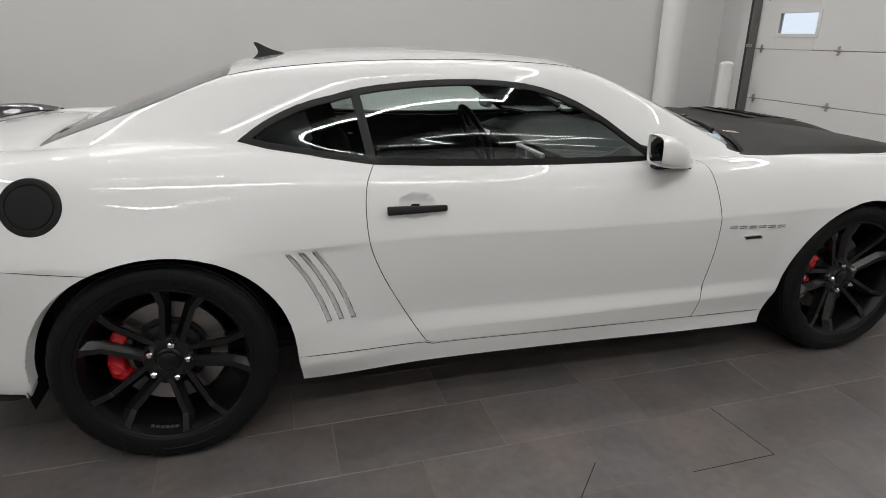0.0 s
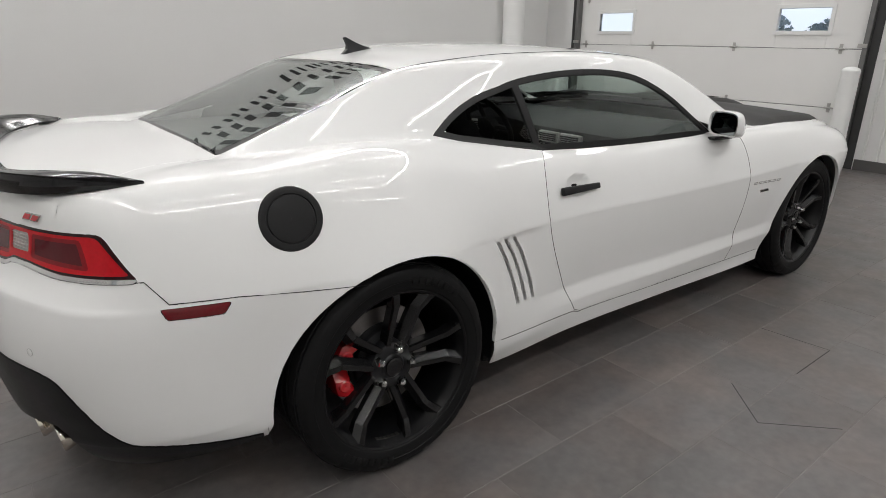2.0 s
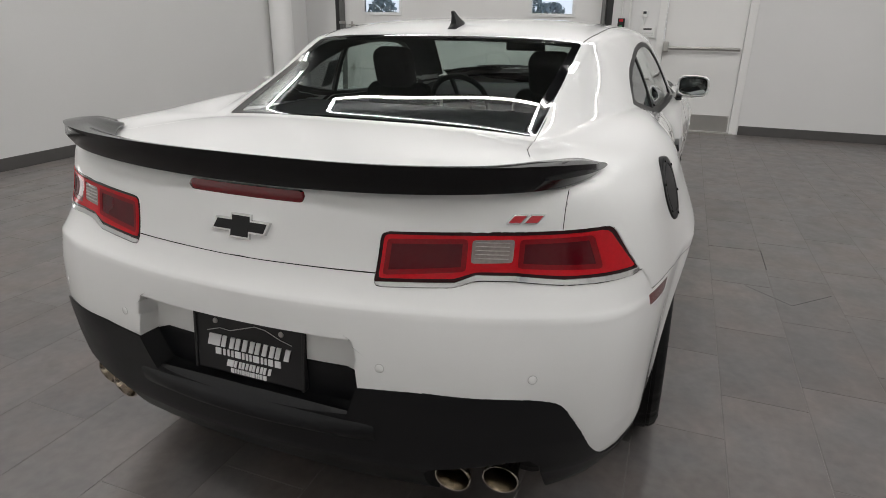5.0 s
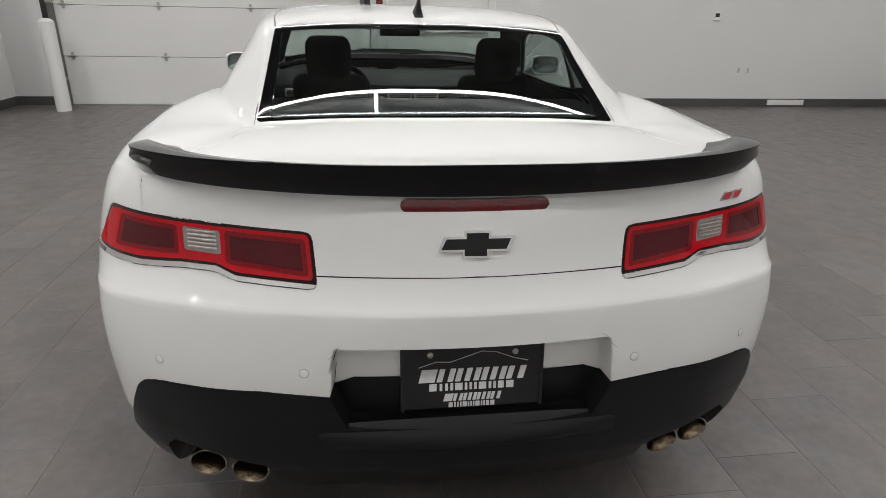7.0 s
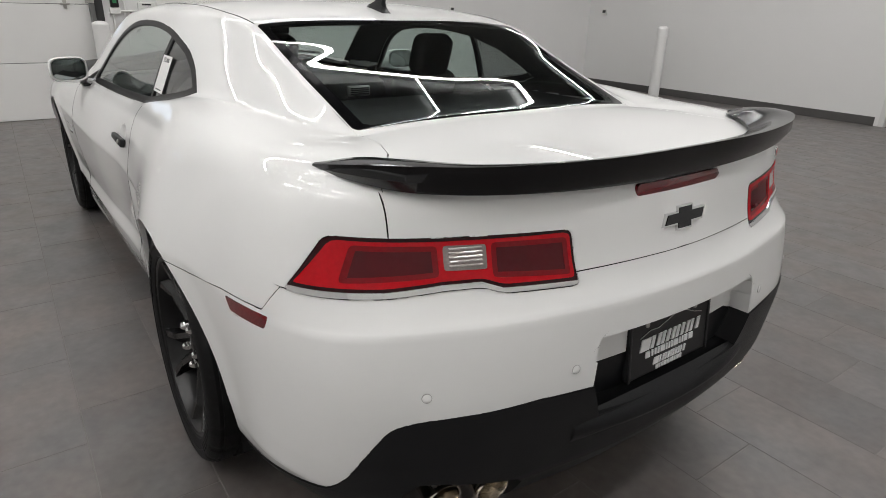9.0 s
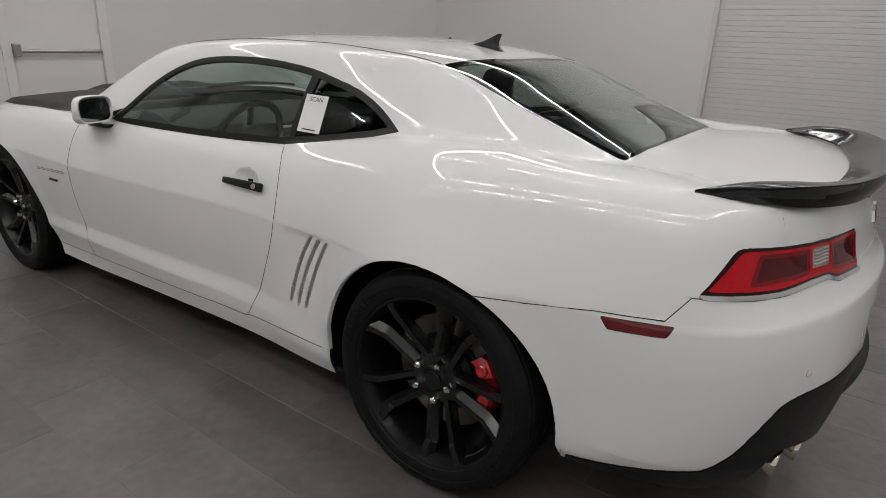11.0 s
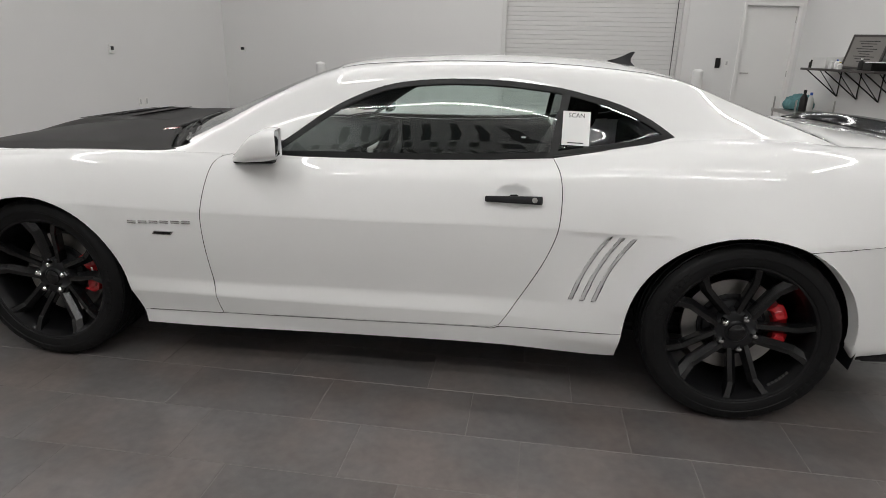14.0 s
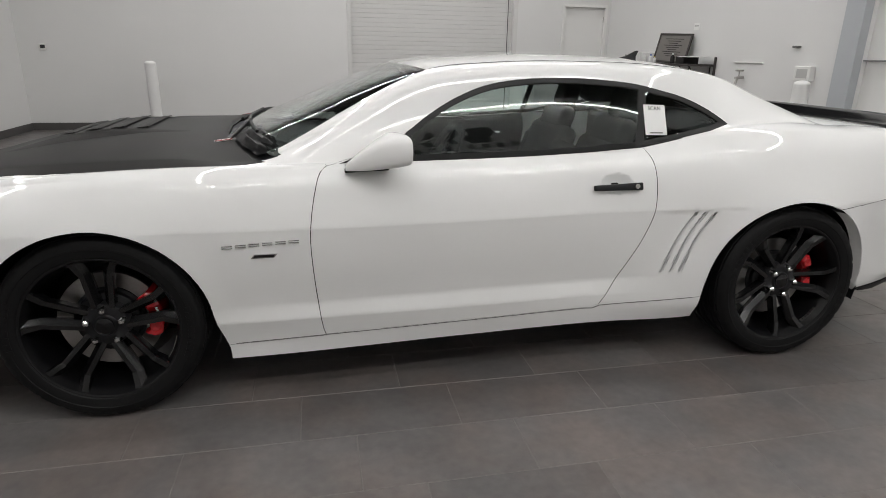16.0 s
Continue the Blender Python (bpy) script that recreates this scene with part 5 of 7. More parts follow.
    bm = bmesh.new()
    lathe(bm, [(0.010, 0.128), (0.024, 0.124), (0.026, 0.112), (0.040, 0.108), (0.045, 0.095), (0.050, 0.07), (0.050, 0.0)], 40)
    put("disc_bell", bm, SATIN_BLACK, disc)
    bm = bmesh.new()
    prof = [(0.026, 0.138), (0.058, 0.141), (0.066, 0.149), (0.066, 0.178), (0.058, 0.190), (0.026, 0.194), (-0.04, 0.194), (-0.04, 0.186), (0.0, 0.186), (0.020, 0.160)]
    rings = []
    for k in range(13):
        a = -math.pi / 2 + radians(8) + radians(-30 + 60 * k / 12) * 1.0
        q = 1.0 if 0 < k < 12 else 0.93
        w = (1.0, 1.0, 0.62, 0.42)[max(0, 3 - abs(k - 6))]
        rings.append([bm.verts.new((r * q * math.sin(a), (c if c < 0.03 else 0.026 + (c - 0.026) * w), r * q * math.cos(a))) for c, r in prof])
    for A, B in zip(rings, rings[1:]):
        for i in range(len(prof)):
            j = (i + 1) % len(prof)
            bm.faces.new((A[i], A[j], B[j], B[i]))
    bm.faces.new(rings[0])
    bm.faces.new(rings[-1])
    caliper = put("caliper", bm, CALIPER, tyre, "glossy red brake caliper", smooth=35)
    for off in (-17, 17):
        a = -math.pi / 2 + radians(8 + off)
        bm = bmesh.new()
        lathe(bm, [(0.055, 0.021), (0.0675, 0.0195), (0.0705, 0.016), (0.0705, 0.007), (0.068, 0.0005)], 20, Matrix.Translation((0.164 * math.sin(a), 0, 0.164 * math.cos(a))))
        put("piston_cover", bm, CALIPER, caliper, smooth=35)
    if x > 1:
        bm = bmesh.new()
        for k in range(9):
            box(bm, (-0.0022, 0.0712, 0.176), (0.0022, 0.0718, 0.184), 0, Matrix.Rotation(-math.pi / 2 + radians(8) + (k - 4) * 0.034, 4, "Y"))
        put("printed_bars", bm, WHITE_PRINT, caliper, "small white printed bars")
    # bars in place of the lettering inside the rim
    bm = bmesh.new()
    a0 = turn + radians(202)
    for k in range(6):
        box(bm, (-0.006, 0.094, 0.2435), (0.006, 0.108, 0.2455), 0, Matrix.Rotation(a0 + k * 0.062, 4, "Y"))
    put("rim_mark", bm, STEEL, rim, "grey printed bars inside the rim")


wheel(0.0, 1, radians(14))
wheel(0.0, -1, radians(-21))
wheel(2.852, 1, radians(36))
wheel(2.852, -1, radians(20))

# wheel housings and underbody
for s in BOTH:
    for cx, r in ((0.004, 0.432), (2.852, 0.40)):
        bm = bmesh.new()
        n = 24
        rows = []
        for y in (0.55, 0.885):
            rows.append([bm.verts.new((cx + r * math.cos(a), s * y, 0.345 + r * math.sin(a))) for a in np.linspace(-0.25, math.pi + 0.25, n)])
        for i in range(n - 1):
            bm.faces.new((rows[0][i], rows[0][i + 1], rows[1][i + 1], rows[1][i]))
        bm.faces.new(rows[0])
        part("wheel_housing", bm, SATIN_BLACK, car, "black wheel arch liner", smooth=40)
bm = bmesh.new()
box(bm, (-0.70, -0.56, 0.17), (3.5, 0.56, 0.26), 0.03)
box(bm, (0.43, -0.84, 0.19), (2.42, 0.84, 0.27), 0.02)
part("underbody", bm, SATIN_BLACK, car, "dark underbody")
bm = bmesh.new()
tube(bm, (0.2, 0.35, 0.21), (2.0, 0.25, 0.20), 0.035, 12)
tube(bm, (0.2, -0.35, 0.21), (2.0, -0.25, 0.20), 0.035, 12)
part("exhaust_pipe", bm, STEEL, car, smooth=40)


# ---------------------------------------------------------------- fittings on the body
def facing(p, n, up=(0, 0, 1)):
    """A pose at p whose z looks along n and whose y leans to up."""
    z = n.normalized()
    x = Vector(up).cross(z).normalized()
    y = z.cross(x)
    return Matrix(((x.x, y.x, z.x, p.x), (x.y, y.y, z.y, p.y), (x.z, y.z, z.z, p.z), (0, 0, 0, 1)))


for s in BOTH:
    # door handle
    a, na = on_side(0.752, 0.819, s)
    b, nb = on_side(0.972, 0.815, s)
    mid, n = (a + b) / 2, (na + nb).normalized()
    x = (b - a).normalized()
    m = Matrix.Translation(mid + n * 0.014) @ Matrix((x, n.cross(x), n)).transposed().to_4x4()
    bm = bmesh.new()
    vs = box(bm, (-0.107, -0.0165, -0.008), (0.107, 0.0165, 0.010), 0.006, seg=3)
    for v in bm.verts:
        f = 1 - 0.38 * abs(v.co.x / 0.107) ** 3 if v.co.x * 1 > 0 else 1 - 0.05 * abs(v.co.x / 0.107)
        v.co.y *= f
        v.co.z += 0.010 * (1 - (v.co.x / 0.107) ** 2) - 0.004
    bmesh.ops.transform(bm, matrix=m, verts=bm.verts[:])
    bmesh.ops.recalc_face_normals(bm, faces=bm.faces[:])
    h = part("door_handle", bm, SATIN_BLACK, car, "satin black pull handle", smooth=50)
    if s > 0:
        bm = bmesh.new()
        bmesh.ops.create_cone(bm, cap_ends=True, segments=20, radius1=0.010, radius2=0.009, depth=0.004, matrix=m @ Matrix.Translation((-0.078, 0, 0.0115)))
        part("lock", bm, STEEL, h, "silver key lock")
    # name badge as plain blocks, and a small plate under it
    xs = np.linspace(2.137, 2.417, 7)
    badge = None
    for i in range(6):
        p, n = on_side((xs[i] + xs[i + 1]) / 2, 0.666 - 0.012 * i / 6, s)
        bm = bmesh.new()
        box(bm, (-0.0185, -0.0058, -0.001), (0.0185, -0.0022, 0.004), 0.001)
        box(bm, (-0.0185, 0.0018, -0.001), (0.0185, 0.0058, 0.004), 0.001)
        bmesh.ops.transform(bm, matrix=facing(p, n), verts=bm.verts[:])
        part("badge_block", bm, CHROME, car, "small chrome badge block")
    p, n = on_side(2.268, 0.615, s)
    bm = bmesh.new()
    box(bm, (-0.042, -0.0085, -0.001), (0.042, 0.0085, 0.0035), 0.002)
    for v in bm.verts:
        v.co.x += v.co.y * 0.8 * s
    bmesh.ops.transform(bm, matrix=facing(p, n), verts=bm.verts[:])
    plate_ = part("badge", bm, CHROME, car, "small chrome and black badge")
    bm = bmesh.new()
    box(bm, (-0.036, -0.0045, 0.003), (0.036, 0.0045, 0.0042), 0)
    for v in bm.verts:
        v.co.x += v.co.y * 0.8 * s
    bmesh.ops.transform(bm, matrix=facing(p, n), verts=bm.verts[:])
    part("badge_face", bm, GLOSS_BLACK, plate_)
    # hood badge
    p, n = on_top(2.428, 0.53 * s)
    bm = bmesh.new()
    box(bm, (-0.036, -0.013, 0.0), (0.036, 0.013, 0.005), 0.002, facing(p, n, (0, 1, 0)))
    hb = part("hood_badge", bm, CHROME, car, "small silver and red hood badge")
    bm = bmesh.new()
    box(bm, (-0.032, -0.009, 0.0045), (0.032, 0.009, 0.006), 0, facing(p, n, (0, 1, 0)))
    hr = part("badge_face", bm, BADGE_RED, hb)
    bm = bmesh.new()
    for k in range(3):
        box(bm, (-0.026 + k * 0.018, -0.004, 0.0058), (-0.013 + k * 0.018, 0.004, 0.0066), 0, facing(p, n, (0, 1, 0)))
    part("badge_mark", bm, WHITE_PRINT, hr, "plain white blocks")

# fuel door, on the right side only
p, n = on_side(-0.303, 0.907, -1)
m = facing(p, n) @ Matrix.Rotation(math.pi / 2, 4, "X")
bm = bmesh.new()
lathe(bm, [(-0.012, 0.086), (-0.012, 0.0875), (-0.001, 0.0875), (0.004, 0.0845), (0.005, 0.078), (0.0045, 0.068), (0.002, 0.0665), (0.002, 0.0645), (0.0045, 0.063), (0.005, 0.058), (0.0052, 0.0005)], 64, Matrix.Diagonal((1, 1, 1, 1)))
bmesh.ops.transform(bm, matrix=m, verts=bm.verts[:])
bmesh.ops.recalc_face_normals(bm, faces=bm.faces[:])
fd = part("fuel_door", bm, TRIM_GAP_BLACK, car, "round black fuel filler door with screws", smooth=30)
for k in range(6):
    a = k * math.pi / 3 + 0.3
    bm = bmesh.new()
    bmesh.ops.create_cone(bm, cap_ends=True, segments=10, radius1=0.004, radius2=0.003, depth=0.004, matrix=m @ Matrix.Translation((0.077 * math.cos(a), 0.0060, 0.077 * math.sin(a))) @ Matrix.Rotation(math.pi / 2, 4, "X"))
    part("screw", bm, SATIN_BLACK, fd)

# roof antenna
bm = bmesh.new()
fin = [(0.492, 0.000), (0.470, 0.010), (0.440, 0.022), (0.412, 0.038), (0.390, 0.053), (0.376, 0.063), (0.364, 0.068), (0.357, 0.066), (0.366, 0.050), (0.373, 0.034), (0.372, 0.020), (0.360, 0.010), (0.348, 0.002)]
walls = []
for s in BOTH:
    row = []
    for x, h in fin:
        w = 0.0045 + 0.012 * (1 - h / 0.07) ** 1.5 * min(1.0, (0.494 - x) / 0.03)
        row.append(bm.verts.new((x, s * w, float(roof_z(x)) - 0.003 + h)))
    low = [bm.verts.new((x, s * 0.020 * min(1.0, (0.505 - x) / 0.03), float(roof_z(x)) - 0.004)) for x in (0.348, 0.40, 0.45, 0.485)]
    bm.faces.new(row + low if s > 0 else list(reversed(row + low)))
    walls.append(row + low)
for i in range(len(walls[0])):
    j = (i + 1) % len(walls[0])
    bm.faces.new((walls[0][i], walls[1][i], walls[1][j], walls[0][j]))
bmesh.ops.triangulate(bm, faces=bm.faces[:])
bmesh.ops.recalc_face_normals(bm, faces=bm.faces[:])
part("antenna_fin", bm, SATIN_BLACK, car, "black shark-fin antenna", smooth=40)

# black line drawn in for the shade of the sill seam
for s in BOTH:
    bm = bmesh.new()
    pts = [on_side(x, line_at(ROCKER, x) + (0.004 if x > 0.93 else 0.0), s)[0] for x in np.linspace(0.46, 2.40, 60)]
    for a, b in zip(pts, pts[1:]):
        tube(bm, a, b, 0.0012, 6, caps=False)
    part("sill_seal", bm, TRIM_GAP_BLACK, car, smooth=60)

# black lines drawn in for the shade of the door and bumper seams
def side_shade_line(name, line, s, r=0.0016):
    bm = bmesh.new()
    pts = []
    for x, z in line:
        p, n = on_side(x, z, s)
        pts.append(p - n * 0.0006)
    for a, b in zip(pts, pts[1:]):
        if (a - b).length < 0.2:
            tube(bm, a, b, r, 6, caps=False)
    part(name, bm, TRIM_GAP_BLACK, car, smooth=60)


def dense(line, step=0.02):
    out = []
    for a, b in zip(line, line[1:]):
        n = max(1, int((Vector(b) - Vector(a)).length / step))
        out += [tuple(Vector(a).lerp(Vector(b), k / n)) for k in range(n)]
    return out + [line[-1]]


for s in BOTH:
    rear = [p for p in DOOR if p[0] < 0.9 and p[1] < 0.962]
    front = [p for p in DOOR if p[0] > 2.05 and p[1] < 0.92]
    side_shade_line("door_seal", dense(rear), s)
    side_shade_line("door_seal", dense(front), s)
    side_shade_line("bumper_seal", dense(sorted(p for p in BUMPER if p[1] < 0.79 and p[0] < -0.1)), s, 0.0009)

# black mouldings in the roof seams
for s in BOTH:
    bm = bmesh.new()
    pts = [on_top(x, s * line_at(ROOF_SIDE, x))[0] - Vector((0, 0, 0.0012)) for x in np.linspace(0.27, 1.60, 30)]
    for a, b in zip(pts, pts[1:]):
        tube(bm, a, b, 0.003, 6, caps=False)
    part("roof_moulding", bm, TRIM_GAP_BLACK, car, "thin black roof moulding", smooth=60)

# rear spoiler: inner edge on the deck, lip, under edge, swept round the tail
def spoiler():
    keys = [  # inner edge, crown, lip, under edge
        ((-0.881, 0.000, 1.007), (-0.941, 0.000, 1.042), (-0.984, 0.000, 1.055), (-0.960, 0.000, 0.985)),
        ((-0.864, 0.300, 1.009), (-0.924, 0.300, 1.044), (-0.972, 0.305, 1.056), (-0.948, 0.305, 0.991)),
        ((-0.811, 0.510, 1.015), (-0.865, 0.525, 1.051), (-0.915, 0.540, 1.058), (-0.897, 0.538, 1.001)),
        ((-0.723, 0.605, 1.025), (-0.789, 0.640, 1.058), (-0.840, 0.662, 1.058), (-0.824, 0.658, 1.007)),
        ((-0.664, 0.645, 1.026), (-0.715, 0.685, 1.052), (-0.757, 0.712, 1.049), (-0.747, 0.708, 1.013)),
        ((-0.615, 0.715, 1.017), (-0.617, 0.726, 1.026), (-0.615, 0.738, 1.023), (-0.616, 0.731, 1.011)),
    ]
    spans = (8, 7, 6, 5, 5)
    lines = [sweep([k[i] for k in keys], spans) for i in range(4)]
    bm = bmesh.new()
    rows = []
    for k in range(len(lines[0])):
        a, c, l, u = (lines[i][k] for i in range(4))
        d = l - c
        pts = [a - (0, 0, 0.006), a, a * 0.55 + c * 0.45 - (0, 0, 0.003), c, c * 0.4 + l * 0.6 + (0, 0, 0.002), l, l - (d * 0.04) - (0, 0, 0.010), l * 0.45 + u * 0.55 + d * 0.16, u, u - d * 0.9 + (0, 0, 0.004)]
        rows.append(pts)
    full = [[(p[0], -p[1], p[2]) for p in r] for r in reversed(rows[1:])] + [[tuple(p) for p in r] for r in rows]
    vs = [[bm.verts.new(p) for p in r] for r in full]
    n = len(vs[0])
    for A, B in zip(vs, vs[1:]):
        for i in range(n):
            bm.faces.new((A[i], A[(i + 1) % n], B[(i + 1) % n], B[i]))
    bm.faces.new(vs[0])
    bm.faces.new(vs[-1])
    bmesh.ops.recalc_face_normals(bm, faces=bm.faces[:])
    part("rear_spoiler", bm, GLOSS_BLACK, car, "glossy black rear lip spoiler with upswept ends", smooth=38)


spoiler()


def tail_strip(name, y0, y1, z0, z1, proud, mat, label, parent=car, bevel=0.5, n=10):
    """A bar that follows the tail between two places."""
    bm = bmesh.new()
    rows = []
    half = (z1 - z0) / 2
    ends = [half * q for q in (0.0, 0.06, 0.2, 0.45, 0.75)]
    for y in [y0 + d for d in ends] + list(np.linspace(y0 + half, y1 - half, n)) + [y1 - d for d in reversed(ends)]:
        p, nn = on_tail(y, (z0 + z1) / 2)
        d = min(1.0, min(y - y0, y1 - y) / half)
        h = half * math.sqrt(max(0.03, 1 - (1 - d) ** 2))
        zc = (z0 + z1) / 2
        x = p.x
        rows.append([bm.verts.new(q) for q in ((x + 0.006, y, zc - h), (x - proud * 0.6, y, zc - h), (x - proud, y, zc - h * 0.5), (x - proud, y, zc + h * 0.5), (x - proud * 0.6, y, zc + h), (x + 0.006, y, zc + h))])
    for A, B in zip(rows, rows[1:]):
        for i in range(6):
            bm.faces.new((A[i], A[(i + 1) % 6], B[(i + 1) % 6], B[i]))
    bm.faces.new(rows[0])
    bm.faces.new(rows[-1])
    bmesh.ops.recalc_face_normals(bm, faces=bm.faces[:])
    return part(name, bm, mat, parent, label, smooth=40)


tail_strip("brake_light", -0.152, 0.152, 0.950, 0.978, 0.006, REFLECTOR, "dark red high brake light", n=14)

# ribs of the reversing lenses
for s in BOTH:
    for k in range(5):
        z0 = 0.862 + k * 0.0082
        tail_strip("lens_rib", s * 0.524, s * 0.586, z0, z0 + 0.0042, 0.003, LENS_RIB, "", n=3)

# emblem: a plain black bar crossed by a block, with a chrome edge
def emblem():
    p, n = on_tail(0, 0.888)
    m = facing(p, n)
    def shape(g, z0, z1):
        bm = bmesh.new()
        out = [(-0.075 - g, -0.012 - g), (-0.027 - g, -0.012 - g), (-0.027 - g, -0.026 - g), (0.023 + g, -0.026 - g), (0.023 + g, -0.012 - g), (0.064 + g, -0.012 - g), (0.075 + g * 2, 0.014 + g), (0.027 + g, 0.014 + g), (0.027 + g, 0.026 + g), (-0.023 - g, 0.026 + g), (-0.023 - g, 0.014 + g), (-0.064 - g, 0.014 + g)]
        a = [bm.verts.new((x, y, z0)) for x, y in out]
        b = [bm.verts.new((x * 0.985, y * 0.97, z1)) for x, y in out]
        bm.faces.new(list(reversed(a)))
        bm.faces.new(b)
        for i in range(12):
            bm.faces.new((a[i], a[(i + 1) % 12], b[(i + 1) % 12], b[i]))
        bmesh.ops.transform(bm, matrix=m, verts=bm.verts[:])
        return bm
    e = part("emblem", shape(0.0022, -0.002, 0.006), CHROME, car, "black cross-shaped emblem with chrome edge")
    part("emblem_face", shape(-0.002, 0.004, 0.0075), GLOSS_BLACK, e)


emblem()
p, n = on_tail(-0.612, 0.946)
m_ = facing(p, n)
bm = bmesh.new()
for k in (-0.5, 0.5):
    box(bm, (k * 0.034 - 0.015, -0.010, -0.001), (k * 0.034 + 0.015, 0.010, 0.004), 0.002)
for v in bm.verts:
    v.co.x += v.co.y * 0.9
bmesh.ops.transform(bm, matrix=m_, verts=bm.verts[:])
tb = part("badge", bm, CHROME, car, "small silver and red tail badge")
bm = bmesh.new()
for k in (-0.5, 0.5):
    box(bm, (k * 0.034 - 0.012, -0.007, 0.0035), (k * 0.034 + 0.012, 0.007, 0.005), 0)
for v in bm.verts:
    v.co.x += v.co.y * 0.9
bmesh.ops.transform(bm, matrix=m_, verts=bm.verts[:])
part("badge_face", bm, BADGE_RED, tb)

# parking sensors
for y, z in ((0.664, 0.625), (0.355, 0.630), (-0.355, 0.630), (-0.664, 0.622)):
    p, n = on_tail(y, z)
    bm = bmesh.new()
    lathe(bm, [(-0.002, 0.0092), (0.0012, 0.0090), (0.0018, 0.0080), (0.0020, 0.0005)], 24)
    bmesh.ops.transform(bm, matrix=facing(p, n) @ Matrix.Rotation(math.pi / 2, 4, "X"), verts=bm.verts[:])
    bmesh.ops.recalc_face_normals(bm, faces=bm.faces[:])
    sensor = part("parking_sensor", bm, PAINT, car, "round painted parking sensor", smooth=30)
    bm = bmesh.new()
    lathe(bm, [(0.0, 0.0104), (0.0012, 0.0102), (0.0012, 0.0092), (0.0, 0.0090)], 24)
    bmesh.ops.transform(bm, matrix=facing(p, n) @ Matrix.Rotation(math.pi / 2, 4, "X"), verts=bm.verts[:])
    bmesh.ops.recalc_face_normals(bm, faces=bm.faces[:])
    part("sensor_ring", bm, GREY_SLOT, sensor, "grey rubber ring", smooth=30)

# licence plate holder: dark plate with plain bars for its printing
plate_x = -0.957
def flat_bar(bm, y0, y1, z0, z1, x0, x1, slant=0.0):
    vs = box(bm, (min(x0, x1), min(y0, y1), z0), (max(x0, x1), max(y0, y1), z1), 0)
    for v in vs:
        v.co.y -= (v.co.z - z0) * slant


tilt = Matrix.Translation((plate_x, 0, 0.66)) @ Matrix.Rotation(radians(6), 4, "Y") @ Matrix.Translation((-plate_x, 0, -0.66))
bm = bmesh.new()
box(bm, (plate_x - 0.030, -0.156, 0.508), (plate_x - 0.012, 0.156, 0.662), 0.005)
bmesh.ops.transform(bm, matrix=tilt, verts=bm.verts[:])
lp = part("plate_holder", bm, PLATE_BLACK, car, "black dealer plate with plain white bars")
for y in (-0.157, 0.149):
    bm = bmesh.new()
    box(bm, (plate_x - 0.034, y, 0.508), (plate_x - 0.029, y + 0.008, 0.662), 0.002)
    bmesh.ops.transform(bm, matrix=tilt, verts=bm.verts[:])
    part("plate_rail", bm, PLATE_BLACK, lp)


def plate_words(z0, z1, width, strokes, slant):
    """Printing as plain upright bars; a stroke is (place, thickness) along the word."""
    for at, thick in strokes:
        y = width * (0.5 - at)
        bm = bmesh.new()
        flat_bar(bm, y, y - width * thick, z0, z1, plate_x - 0.0325, plate_x - 0.0300, slant)
        bmesh.ops.transform(bm, matrix=tilt, verts=bm.verts[:])
        part("printed_bar", bm, WHITE_PRINT, lp)


WORD_A = [(0.0, 0.145), (0.165, 0.05), (0.265, 0.05), (0.335, 0.05), (0.42, 0.05), (0.505, 0.05), (0.575, 0.05), (0.66, 0.05), (0.745, 0.05), (0.815, 0.05), (0.92, 0.055)]
WORD_B = [(0.0, 0.085), (0.12, 0.03), (0.185, 0.03), (0.245, 0.03), (0.30, 0.085), (0.41, 0.03), (0.465, 0.03), (0.52, 0.03), (0.575, 0.085), (0.69, 0.03), (0.745, 0.03), (0.80, 0.065), (0.895, 0.085)]
plate_words(0.576, 0.606, 0.236, WORD_A, 0.25)
plate_words(0.555, 0.571, 0.19, WORD_B, 0.0)
plate_words(0.529, 0.546, 0.128, WORD_A, 0.25)
plate_words(0.514, 0.525, 0.104, WORD_B, 0.0)
bm = bmesh.new()
ridge = [(0.118, 0.612), (0.080, 0.624), (0.050, 0.622), (-0.020, 0.645), (-0.050, 0.642), (-0.090, 0.626), (-0.122, 0.618)]
for (ya, za), (yb, zb) in zip(ridge, ridge[1:]):
    tube(bm, (plate_x - 0.0315, ya, za), (plate_x - 0.0315, yb, zb), 0.0011, 6)
bmesh.ops.transform(bm, matrix=tilt, verts=bm.verts[:])
part("printed_line", bm, GREY_SLOT, lp, "thin grey zigzag line")
for y in (-0.093, 0.093):
    bm = bmesh.new()
    lathe(bm, [(0, 0.007), (0.003, 0.006), (0.004, 0.0005)], 14)
    bmesh.ops.transform(bm, matrix=tilt @ Matrix.Translation((plate_x - 0.030, y, 0.640)) @ Matrix.Rotation(math.pi / 2, 4, "Z"), verts=bm.verts[:])
    part("plate_screw", bm, STEEL, lp, smooth=30)

